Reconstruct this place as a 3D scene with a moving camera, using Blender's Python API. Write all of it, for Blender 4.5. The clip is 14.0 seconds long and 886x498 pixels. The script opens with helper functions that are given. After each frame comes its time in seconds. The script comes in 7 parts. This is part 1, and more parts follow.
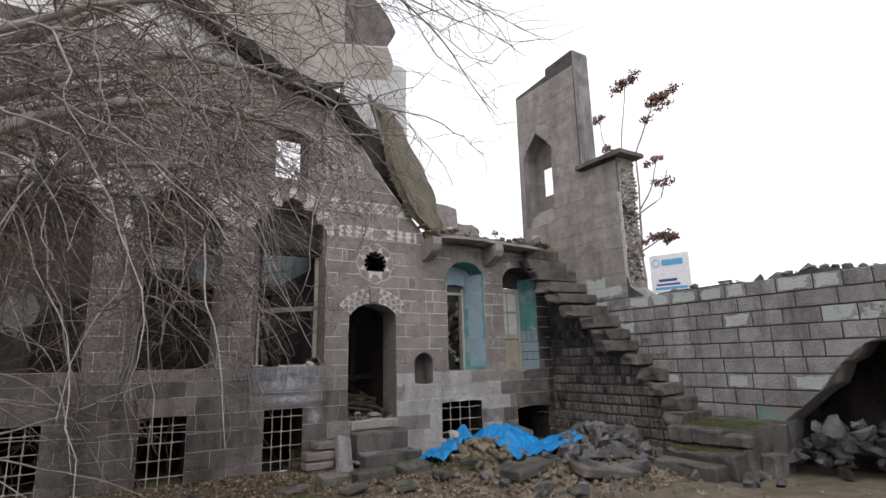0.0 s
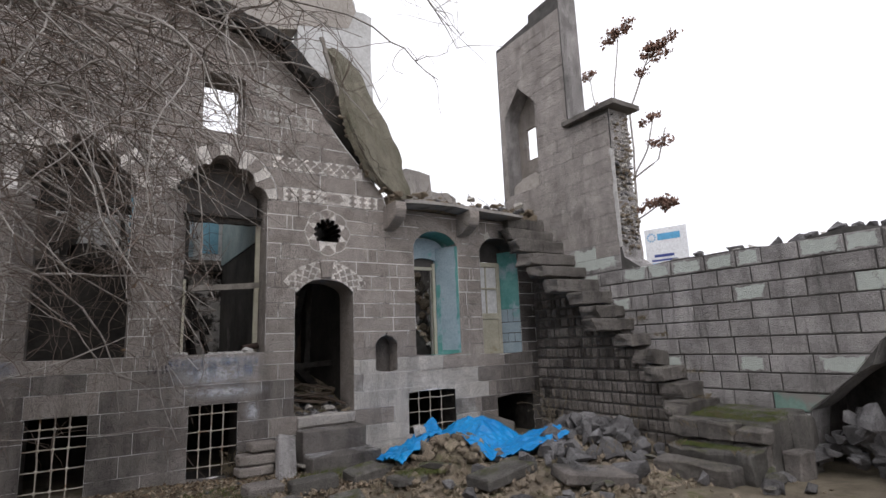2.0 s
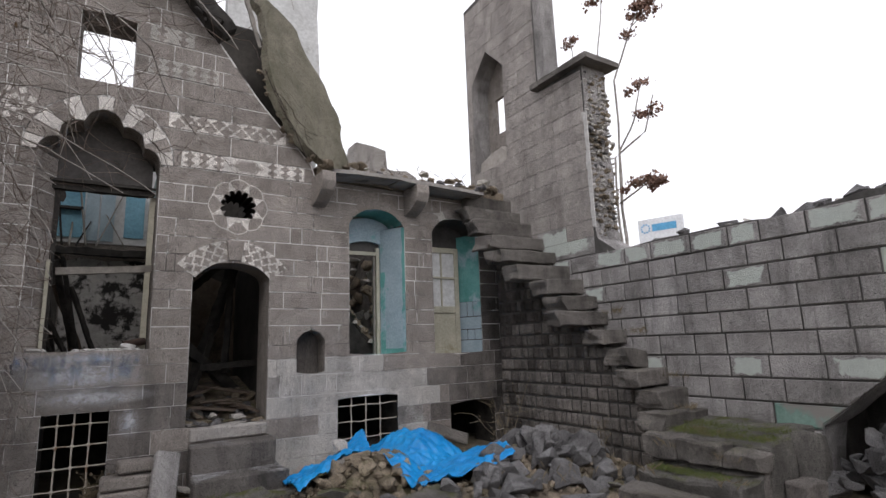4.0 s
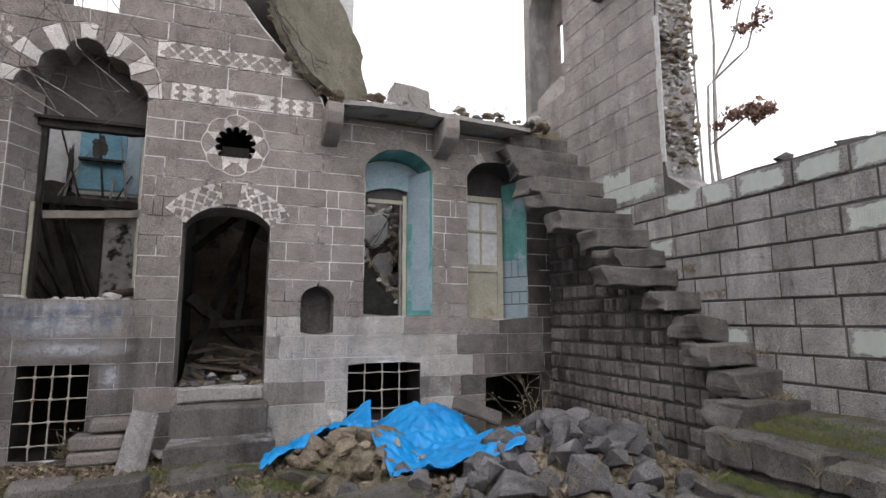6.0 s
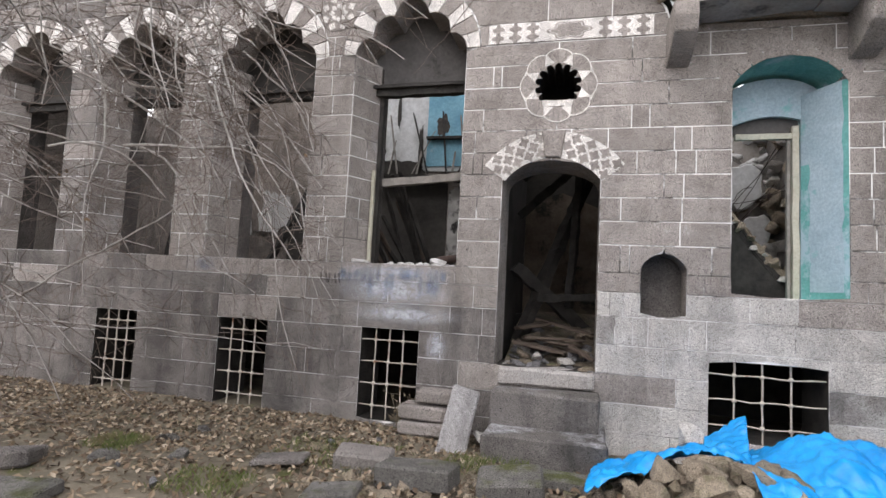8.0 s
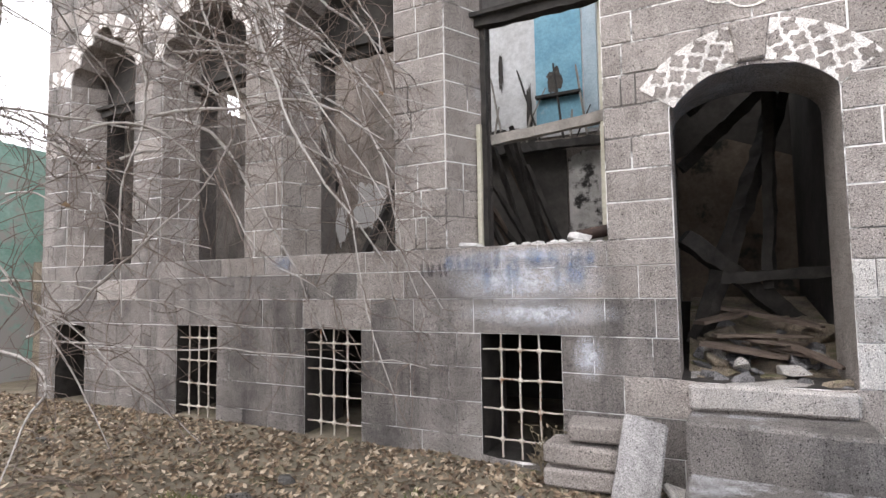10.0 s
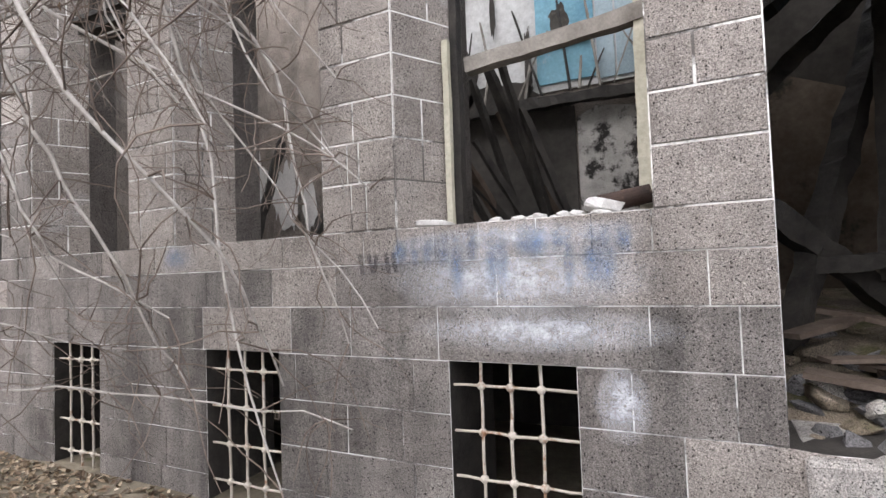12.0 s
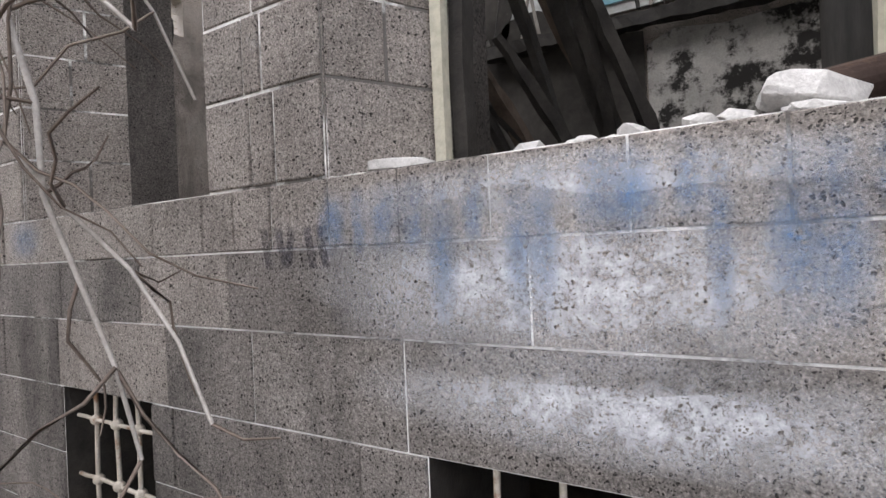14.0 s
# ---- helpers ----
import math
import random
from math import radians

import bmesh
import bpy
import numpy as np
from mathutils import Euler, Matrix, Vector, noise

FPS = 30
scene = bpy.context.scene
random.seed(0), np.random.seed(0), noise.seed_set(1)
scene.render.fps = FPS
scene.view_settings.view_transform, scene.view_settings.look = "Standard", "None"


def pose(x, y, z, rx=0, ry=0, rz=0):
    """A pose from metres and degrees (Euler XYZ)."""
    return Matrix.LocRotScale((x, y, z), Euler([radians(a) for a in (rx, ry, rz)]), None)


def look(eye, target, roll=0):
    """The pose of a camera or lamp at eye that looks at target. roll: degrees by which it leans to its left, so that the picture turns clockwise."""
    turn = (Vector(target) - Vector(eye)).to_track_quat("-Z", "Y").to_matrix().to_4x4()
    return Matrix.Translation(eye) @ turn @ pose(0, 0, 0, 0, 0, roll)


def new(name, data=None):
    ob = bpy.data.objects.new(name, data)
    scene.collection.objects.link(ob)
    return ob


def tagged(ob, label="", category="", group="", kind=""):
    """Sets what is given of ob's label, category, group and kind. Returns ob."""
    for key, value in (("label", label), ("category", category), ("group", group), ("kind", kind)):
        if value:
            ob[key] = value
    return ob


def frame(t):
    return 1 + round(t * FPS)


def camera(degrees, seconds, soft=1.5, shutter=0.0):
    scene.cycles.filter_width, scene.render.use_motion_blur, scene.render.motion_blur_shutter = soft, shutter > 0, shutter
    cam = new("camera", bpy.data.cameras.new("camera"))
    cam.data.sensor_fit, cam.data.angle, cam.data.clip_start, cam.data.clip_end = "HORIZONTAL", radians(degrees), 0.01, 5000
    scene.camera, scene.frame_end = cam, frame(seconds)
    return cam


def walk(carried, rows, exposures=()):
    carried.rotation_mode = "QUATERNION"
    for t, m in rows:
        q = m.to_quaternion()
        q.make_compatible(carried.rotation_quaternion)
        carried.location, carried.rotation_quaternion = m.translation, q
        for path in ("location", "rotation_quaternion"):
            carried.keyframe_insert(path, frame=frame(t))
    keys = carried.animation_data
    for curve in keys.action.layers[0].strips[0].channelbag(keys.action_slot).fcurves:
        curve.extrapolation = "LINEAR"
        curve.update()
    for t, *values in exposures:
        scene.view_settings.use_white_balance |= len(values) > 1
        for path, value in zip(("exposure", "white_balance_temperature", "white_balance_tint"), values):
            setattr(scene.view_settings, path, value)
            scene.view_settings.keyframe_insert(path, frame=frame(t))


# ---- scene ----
cam = camera(79.3, 14.0)
METRES, EYE, TURN = 12.0, 1.85, -32.3
ROWS = [
    (0.0, 0.0, 0.0, 0.0, 0.28, 11.72, 1.37),
    (0.5, 0.0156, 0.031, 0.0004, 0.13, 10.18, 2.46),
    (1.0, 0.022, 0.0565, 0.0002, 0.25, 10.63, 1.86),
    (1.5, 0.0263, 0.0933, 0.0011, 0.22, 10.17, 1.36),
    (2.0, 0.0432, 0.1313, -0.0023, -0.21, 10.06, 2.16),
    (2.5, 0.0655, 0.168, 0.0011, -0.32, 9.91, 2.85),
    (3.0, 0.0829, 0.2032, -0.0016, -0.21, 10.17, 2.28),
    (5.5, 0.2018, 0.3546, -0.0221, 4.86, 8.83, 1.84),
    (6.0, 0.2107, 0.3881, -0.0247, 11.12, 7.63, 0.07),
    (6.5, 0.2132, 0.4176, -0.0273, 19.54, 6.99, -1.27),
    (7.0, 0.2106, 0.4521, -0.0294, 30.9, 6.18, -2.29),
    (7.5, 0.1882, 0.4784, -0.0315, 40.23, 5.24, -3.08),
    (8.0, 0.1599, 0.5008, -0.0289, 46.57, 4.69, -3.02),
    (8.5, 0.1299, 0.5252, -0.0293, 51.8, 4.36, -1.91),
    (9.0, 0.1007, 0.5424, -0.0312, 55.85, 4.21, -1.01),
    (11.5, -0.0325, 0.6446, -0.0271, 58.93, 2.83, 1.74),
    (12.0, -0.0569, 0.672, -0.0247, 58.94, 2.33, 2.1),
    (12.5, -0.082, 0.6947, -0.0254, 58.41, 1.91, 2.37),
    (13.0, -0.1042, 0.7114, -0.0147, 58.17, 1.46, 2.37),
    (13.5, -0.1251, 0.7332, -0.0143, 59.19, 0.72, 2.65),
    (14.0, -0.1608, 0.7522, -0.0222, 63.61, 0.13, 2.5),
]
EXPO = 0.08
walk(cam, [(t, pose(-4.7, -9.77, EYE, 0, 0, TURN) @ pose(METRES * x, METRES * y, METRES * z, 90 + pitch, roll, yaw)) for t, x, y, z, yaw, pitch, roll in ROWS],
     [(t, EXPO + e, 6500.0, 15.0) for t, e in ((0.0, 0.15), (3.0, 0.2), (5.5, 0.38), (7.0, 1.03), (7.5, 1.16), (9.0, 1.5), (11.5, 1.87), (14.0, 1.6))])

# ---- world and light: a bright overcast sky and a weak, very wide sun ----
world = bpy.data.worlds.new("overcast")
scene.world = world
world.use_nodes = True
wt = world.node_tree
bg = wt.nodes["Background"]
sky = wt.nodes.new("ShaderNodeTexSky")
sky.sky_type, sky.sun_disc = "NISHITA", False
sky.sun_elevation, sky.sun_rotation = radians(48), radians(215)
cloud = wt.nodes.new("ShaderNodeMix")
cloud.data_type = "RGBA"
cloud.inputs[0].default_value = 0.94
cloud.inputs[7].default_value = (9.4, 9.55, 9.8, 1)
wt.links.new(sky.outputs[0], cloud.inputs[6])
wt.links.new(cloud.outputs[2], bg.inputs[0])
bg.inputs[1].default_value = 0.115
sun = new("sun", bpy.data.lights.new("sun", "SUN"))
sun.data.energy, sun.data.angle, sun.data.color = 0.6, radians(40), (1.0, 0.97, 0.92)
sun.matrix_world = look((-8, -14, 18), (0, 0, 0))

# ---- materials ----
def mat(name, build):
    m = bpy.data.materials.new(name)
    m.use_nodes = True
    nt = m.node_tree
    build(nt, nt.nodes["Principled BSDF"])
    return m

def nd(nt, kind, **values):
    n = nt.nodes.new(kind)
    for k, v in values.items():
        n.inputs[k.replace("_", " ")].default_value = v
    return n

def coords(nt):
    """World-sized coordinates, shifted per object so that alike pieces differ."""
    geo = nt.nodes.new("ShaderNodeNewGeometry")
    return geo.outputs["Position"]

def noise_tex(nt, co, scale, detail=4.0, rough=0.6):
    n = nd(nt, "ShaderNodeTexNoise", Scale=scale, Detail=detail, Roughness=rough)
    nt.links.new(co, n.inputs["Vector"])
    return n.outputs["Fac"]

def ramp(nt, fac, stops):
    r = nt.nodes.new("ShaderNodeValToRGB")
    el = r.color_ramp.elements
    while len(el) < len(stops):
        el.new(0.5)
    for e, (p, c) in zip(el, stops):
        e.position = p
        e.color = (*c, 1) if len(c) == 3 else c
    nt.links.new(fac, r.inputs[0])
    return r.outputs[0]

def mix(nt, fac, a, b, mode="MIX"):
    n = nt.nodes.new("ShaderNodeMix")
    n.data_type, n.blend_type = "RGBA", mode
    for sock, v in ((0, fac), (6, a), (7, b)):
        if isinstance(v, (float, int)):
            n.inputs[sock].default_value = v
        elif isinstance(v, tuple):
            n.inputs[sock].default_value = (*v, 1)
        else:
            nt.links.new(v, n.inputs[sock])
    return n.outputs[2]

def bump(nt, bsdf, height, strength, distance):
    b = nt.nodes.new("ShaderNodeBump")
    b.inputs["Strength"].default_value, b.inputs["Distance"].default_value = strength, distance
    nt.links.new(height, b.inputs["Height"])
    nt.links.new(b.outputs[0], bsdf.inputs["Normal"])

def math_node(nt, op, a, b, clamp=False):
    n = nt.nodes.new("ShaderNodeMath")
    n.operation, n.use_clamp = op, clamp
    for i, v in enumerate((a, b)):
        if isinstance(v, (float, int)):
            n.inputs[i].default_value = v
        else:
            nt.links.new(v, n.inputs[i])
    return n.outputs[0]

def pores(nt, co, pit):
    """Sharp, uneven gas pores of basalt in two sizes, 1 inside a pore."""
    warp = nd(nt, "ShaderNodeTexNoise", Scale=70.0, Detail=3.0)
    nt.links.new(co, warp.inputs["Vector"])
    shift = nt.nodes.new("ShaderNodeVectorMath")
    shift.operation = "SCALE"
    shift.inputs["Scale"].default_value = 0.022
    nt.links.new(warp.outputs["Color"], shift.inputs[0])
    bent = nt.nodes.new("ShaderNodeVectorMath")
    bent.operation = "ADD"
    nt.links.new(co, bent.inputs[0])
    nt.links.new(shift.outputs[0], bent.inputs[1])
    out = None
    for scale, size in ((pit * 3.1, 0.42), (pit * 6.5, 0.46)):
        cell = nd(nt, "ShaderNodeTexVoronoi", Scale=scale, Randomness=1.0)
        nt.links.new(bent.outputs[0], cell.inputs["Vector"])
        split = nt.nodes.new("ShaderNodeSeparateColor")
        nt.links.new(cell.outputs["Color"], split.inputs[0])
        big = math_node(nt, "MULTIPLY", math_node(nt, "POWER", split.outputs[0], 1.35), size)
        d = math_node(nt, "MULTIPLY", math_node(nt, "SUBTRACT", big, cell.outputs["Distance"]), 11.0, True)
        out = d if out is None else math_node(nt, "MAXIMUM", out, d)
    return out

def stone(name, dark, light, spread=0.35, pit=26.0, pit_depth=0.009, stain=(0.035, 0.034, 0.033), stain_at=0.62, rough=0.93, pale=None, pale_at=0.68, moss=0.0, streaks=0.55, top_tone=(0.075, 0.085, 0.022), patch=None):
    """Basalt and other masonry: colour per piece, mottling, pores, soot or lime blotches."""
    dark, light = (tuple(v * k for v, k in zip(c, (1.23, 1.2, 1.175))) for c in (dark, light))
    def build(nt, p):
        co = coords(nt)
        info = nt.nodes.new("ShaderNodeObjectInfo")
        geo = nt.nodes.new("ShaderNodeNewGeometry")
        both = nt.nodes.new("ShaderNodeMath")
        both.operation = "ADD"
        nt.links.new(info.outputs["Random"], both.inputs[0])
        nt.links.new(geo.outputs["Random Per Island"], both.inputs[1])
        wrap = nt.nodes.new("ShaderNodeMath")
        wrap.operation = "FRACT"
        nt.links.new(both.outputs[0], wrap.inputs[0])
        base = mix(nt, wrap.outputs[0], dark, light)
        mott = noise_tex(nt, co, 3.2, 6, 0.65)
        base = mix(nt, 0.4, base, ramp(nt, mott, [(0.3, tuple(v * 0.55 for v in dark)), (0.7, tuple(v * 1.35 for v in light))]))
        fine = noise_tex(nt, co, 95, 3, 0.7)
        base = mix(nt, 0.5, base, ramp(nt, fine, [(0.3, (0.25, 0.25, 0.25)), (0.7, (1.6, 1.6, 1.6))]), "MULTIPLY")
        big = noise_tex(nt, co, 0.75, 5, 0.62)
        base = mix(nt, ramp(nt, big, [(stain_at - 0.1, (0, 0, 0)), (stain_at + 0.1, (0.8, 0.8, 0.8))]), base, stain)
        if pale:
            lime = noise_tex(nt, co, 1.15, 7, 0.7)
            base = mix(nt, ramp(nt, lime, [(pale_at - 0.06, (0, 0, 0)), (pale_at + 0.08, (0.75, 0.75, 0.75))]), base, pale)
        # Tints upward faces: green growth on some stones, painted-in lit tops on rubble.
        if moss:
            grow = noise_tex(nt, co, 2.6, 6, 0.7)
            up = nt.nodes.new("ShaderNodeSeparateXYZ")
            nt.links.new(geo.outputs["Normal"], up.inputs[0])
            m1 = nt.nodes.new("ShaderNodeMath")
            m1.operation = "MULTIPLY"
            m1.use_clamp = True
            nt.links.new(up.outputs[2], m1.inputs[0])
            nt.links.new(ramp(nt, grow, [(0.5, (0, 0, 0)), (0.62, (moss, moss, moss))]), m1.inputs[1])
            base = mix(nt, m1.outputs[0], base, top_tone)
        streak = nt.nodes.new("ShaderNodeMapping")
        streak.inputs["Scale"].default_value = (2.3, 2.3, 0.42)
        nt.links.new(co, streak.inputs["Vector"])
        run = noise_tex(nt, streak.outputs[0], 1.0, 6, 0.7)
        base = mix(nt, ramp(nt, run, [(0.47, (0, 0, 0)), (0.66, (streaks, streaks, streaks))]), base, stain)
        dot = pores(nt, co, pit)
        base = mix(nt, dot, base, tuple(v * 0.13 for v in dark))
        grit = noise_tex(nt, co, 170, 3, 0.7)
        base = mix(nt, 0.62, base, ramp(nt, grit, [(0.34, (0.35, 0.35, 0.35)), (0.5, (1.0, 1.0, 1.0)), (0.65, (1.9, 1.9, 1.9))]), "MULTIPLY")
        if patch:
            # worn paint that stops short of the block's edges
            tc = nt.nodes.new("ShaderNodeTexCoord")
            gs = nt.nodes.new("ShaderNodeSeparateXYZ")
            nt.links.new(tc.outputs["Generated"], gs.inputs[0])
            far = [math_node(nt, "ABSOLUTE", math_node(nt, "MULTIPLY_ADD", gs.outputs[k], 2.0), 0.0) for k in (1, 2)]
            for o in far:
                o.node.inputs[0].links[0].from_node.inputs[2].default_value = -1.0
            edge_d = math_node(nt, "ADD", math_node(nt, "MAXIMUM", far[0], far[1]), math_node(nt, "MULTIPLY", noise_tex(nt, co, 5.0, 6, 0.7), 1.3))
            base = mix(nt, ramp(nt, math_node(nt, "MULTIPLY", edge_d, 0.5), [(0.68, (0.93, 0.93, 0.93)), (0.73, (0, 0, 0))]), base, mix(nt, noise_tex(nt, co, 9.0, 5, 0.6), tuple(v * 0.72 for v in patch), patch))
        nt.links.new(base, p.inputs["Base Color"])
        p.inputs["Roughness"].default_value = rough
        p.inputs["Specular IOR Level"].default_value = 0.25
        h = mix(nt, dot, ramp(nt, noise_tex(nt, co, 55, 6, 0.8), [(0.25, (0, 0, 0)), (0.75, (1, 1, 1))]), (0.0, 0.0, 0.0))
        bump(nt, p, h, 1.0, pit_depth)
    return mat(name, build)

def plain(name, a, b, scale=4.0, rough=0.8, metal=0.0, relief=0.003, third=None, third_at=0.6, spec=0.3):
    def build(nt, p):
        co = coords(nt)
        c = ramp(nt, noise_tex(nt, co, scale, 7, 0.68), [(0.32, a), (0.68, b)])
        fine = noise_tex(nt, co, scale * 14, 4, 0.7)
        c = mix(nt, 0.3, c, ramp(nt, fine, [(0.3, (0.4, 0.4, 0.4)), (0.7, (1.5, 1.5, 1.5))]), "MULTIPLY")
        if third:
            c = mix(nt, ramp(nt, noise_tex(nt, co, scale * 0.55, 8, 0.72), [(third_at - 0.03, (0, 0, 0)), (third_at + 0.04, (1, 1, 1))]), c, third)
        nt.links.new(c, p.inputs["Base Color"])
        p.inputs["Roughness"].default_value, p.inputs["Metallic"].default_value = rough, metal
        p.inputs["Specular IOR Level"].default_value = spec
        bump(nt, p, fine, 0.6, relief)
    return mat(name, build)

BASALT = stone("basalt_ashlar", (0.225, 0.205, 0.19), (0.33, 0.305, 0.286), streaks=0.3, stain_at=0.7, stain=(0.075, 0.068, 0.063), pale=(0.58, 0.58, 0.6), pale_at=0.68)
BASALT_DARK = stone("basalt_damp", (0.13, 0.119, 0.112), (0.24, 0.225, 0.213), stain_at=0.62, pale=(0.36, 0.36, 0.36), pale_at=0.74)
TOWER_STONE = stone("tower_stone", (0.27, 0.254, 0.243), (0.345, 0.326, 0.313), streaks=0.3, stain_at=0.7, pale=(0.36, 0.355, 0.35), pale_at=0.74)
DARK_RUBBLE = stone("dark_rubble_masonry", (0.13, 0.12, 0.112), (0.25, 0.236, 0.223), pit=30, stain_at=0.64)
BASALT_PALE = stone("basalt_scoured", (0.38, 0.37, 0.35), (0.52, 0.51, 0.485), stain_at=0.67, streaks=0.4, stain=(0.16, 0.15, 0.14), pale=(0.62, 0.61, 0.59), pale_at=0.56)
BASALT_MID = stone("basalt_half_scoured", (0.27, 0.257, 0.243), (0.38, 0.366, 0.35), stain_at=0.6, stain=(0.11, 0.105, 0.1), pale=(0.55, 0.54, 0.52), pale_at=0.58)
BASALT_BLACK = stone("basalt_blackish", (0.07, 0.064, 0.06), (0.14, 0.13, 0.124), stain_at=0.6, stain=(0.02, 0.019, 0.018))
BASALT_BLOCK = stone("basalt_block", (0.215, 0.208, 0.206), (0.38, 0.375, 0.376), pit=34, pale=(0.36, 0.37, 0.36), pale_at=0.7, stain_at=0.66)
WHITEWASH = stone("whitewashed_block", (0.215, 0.208, 0.206), (0.38, 0.375, 0.376), pit=34, stain_at=0.66, patch=(0.66, 0.72, 0.67))
# Dark stone whose upward faces are painted paler, like tops catching light.
RUBBLE = stone("rubble_stone", (0.04, 0.039, 0.041), (0.2, 0.2, 0.206), pit=30, moss=0.45, top_tone=(0.36, 0.362, 0.37), pale=(0.4, 0.39, 0.37), pale_at=0.74, stain_at=0.7)
EARTHY = stone("earthy_rubble", (0.16, 0.13, 0.095), (0.32, 0.275, 0.215), pit=40, stain_at=0.66, moss=0.7)
MOSSY = stone("mossy_stone", (0.085, 0.082, 0.078), (0.17, 0.165, 0.155), moss=0.9, stain_at=0.68)
# Door step stone, its upward faces a paler grey.
DOOR_STEP = stone("door_step_stone", (0.1, 0.094, 0.088), (0.17, 0.16, 0.152), moss=0.85, top_tone=(0.4, 0.4, 0.41), stain_at=0.6)
TANWALL = plain("brown_smoked_plaster", (0.1, 0.076, 0.056), (0.22, 0.178, 0.14), 1.6, 0.92, third=(0.04, 0.04, 0.034), third_at=0.6)
STAIR = stone("stair_stone", (0.1, 0.094, 0.088), (0.185, 0.175, 0.165), moss=0.6, top_tone=(0.17, 0.16, 0.115), stain_at=0.66)
CHALK = plain("chalky_stone", (0.42, 0.41, 0.4), (0.66, 0.65, 0.63), 9.0, 0.95, relief=0.01, third=(0.3, 0.29, 0.28), third_at=0.6)
INLAY = stone("limestone_inlay", (0.48, 0.465, 0.44), (0.64, 0.625, 0.6), pit=60, pit_depth=0.002, stain_at=0.72, stain=(0.3, 0.29, 0.28))
MORTAR = plain("lime_mortar", (0.6, 0.59, 0.57), (0.92, 0.91, 0.89), 2.6, 0.95, third=(0.13, 0.12, 0.112), third_at=0.525)
DARK_JOINT = plain("dark_joint", (0.05, 0.048, 0.045), (0.13, 0.125, 0.12), 3.0, 0.95)
PLASTER = plain("weathered_plaster", (0.46, 0.46, 0.45), (0.66, 0.67, 0.67), 1.1, 0.9, third=(0.3, 0.29, 0.27), third_at=0.62)
PLASTER_GREY = plain("grey_plaster", (0.31, 0.285, 0.26), (0.45, 0.42, 0.385), 1.3, 0.92, third=(0.2, 0.19, 0.17), third_at=0.6)
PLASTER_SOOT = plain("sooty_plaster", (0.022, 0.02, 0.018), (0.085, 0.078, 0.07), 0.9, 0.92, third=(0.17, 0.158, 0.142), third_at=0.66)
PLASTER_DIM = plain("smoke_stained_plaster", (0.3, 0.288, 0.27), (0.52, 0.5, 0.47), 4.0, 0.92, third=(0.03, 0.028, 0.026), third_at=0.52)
PLASTER_DARK = plain("dark_plaster_panel", (0.055, 0.051, 0.049), (0.12, 0.113, 0.108), 1.6, 0.92, third=(0.03, 0.028, 0.027), third_at=0.6)
BACK_STONE = stone("rough_inner_stone", (0.19, 0.168, 0.15), (0.3, 0.272, 0.248), streaks=0.4, stain_at=0.62, stain=(0.04, 0.036, 0.033), pale=(0.3, 0.28, 0.255), pale_at=0.62)
PLASTER_PATCH = plain("render_remnant", (0.42, 0.41, 0.4), (0.54, 0.53, 0.515), 2.0, 0.92, third=(0.24, 0.225, 0.21), third_at=0.62)
TEAL_GREY = plain("teal_grey_plaster", (0.24, 0.31, 0.31), (0.36, 0.43, 0.42), 1.5, 0.9, third=(0.16, 0.18, 0.175), third_at=0.62)
BLUE = plain("blue_wall_paint", (0.12, 0.28, 0.38), (0.24, 0.46, 0.56), 1.4, 0.8, third=(0.5, 0.55, 0.55), third_at=0.6)
TEAL = plain("teal_wall_paint", (0.08, 0.27, 0.24), (0.17, 0.40, 0.38), 2.6, 0.8, third=(0.33, 0.44, 0.49), third_at=0.56)
TEAL_BLUE = plain("pale_blue_paint", (0.27, 0.355, 0.4), (0.38, 0.465, 0.51), 2.6, 0.78, third=(0.16, 0.36, 0.35), third_at=0.63)
CREAM = plain("cream_door_paint", (0.36, 0.343, 0.265), (0.5, 0.48, 0.39), 2.4, 0.6, third=(0.3, 0.27, 0.18), third_at=0.66)
CONCRETE = stone("pebbled_earth_concrete", (0.19, 0.18, 0.14), (0.24, 0.228, 0.182), pit=16.0, pit_depth=0.02, stain=(0.1, 0.1, 0.06), stain_at=0.6, streaks=0.4, pale=(0.42, 0.41, 0.36), pale_at=0.66)
EAVE = plain("weathered_eave_board", (0.24, 0.225, 0.21), (0.4, 0.38, 0.36), 2.2, 0.85, third=(0.12, 0.11, 0.11), third_at=0.58)
# Charred timber black, also put on reveals and cellar walls as painted shade.
CHAR_SHADE = plain("charred_timber_and_shade", (0.012, 0.011, 0.01), (0.05, 0.045, 0.04), 6.0, 0.75, relief=0.012, third=(0.14, 0.12, 0.10), third_at=0.68)
WOOD = plain("grey_weathered_wood", (0.15, 0.135, 0.12), (0.30, 0.28, 0.25), 5.0, 0.85, relief=0.006)
DEAD_BOARD = plain("brown_broken_board", (0.06, 0.043, 0.033), (0.14, 0.11, 0.088), 5.0, 0.9, relief=0.006)
IRON = plain("pale_painted_iron", (0.34, 0.30, 0.25), (0.52, 0.48, 0.42), 9.0, 0.6, third=(0.22, 0.12, 0.07), third_at=0.6)
RUST = plain("rusty_steel", (0.02, 0.013, 0.011), (0.05, 0.03, 0.023), 9.0, 0.7, third=(0.08, 0.05, 0.035), third_at=0.62)
TARP = plain("blue_tarpaulin", (0.0, 0.19, 0.52), (0.006, 0.29, 0.66), 1.6, 0.38, relief=0.004, spec=0.5)
TWIG = plain("grey_twig_bark", (0.09, 0.068, 0.056), (0.23, 0.185, 0.158), 7.0, 0.9)
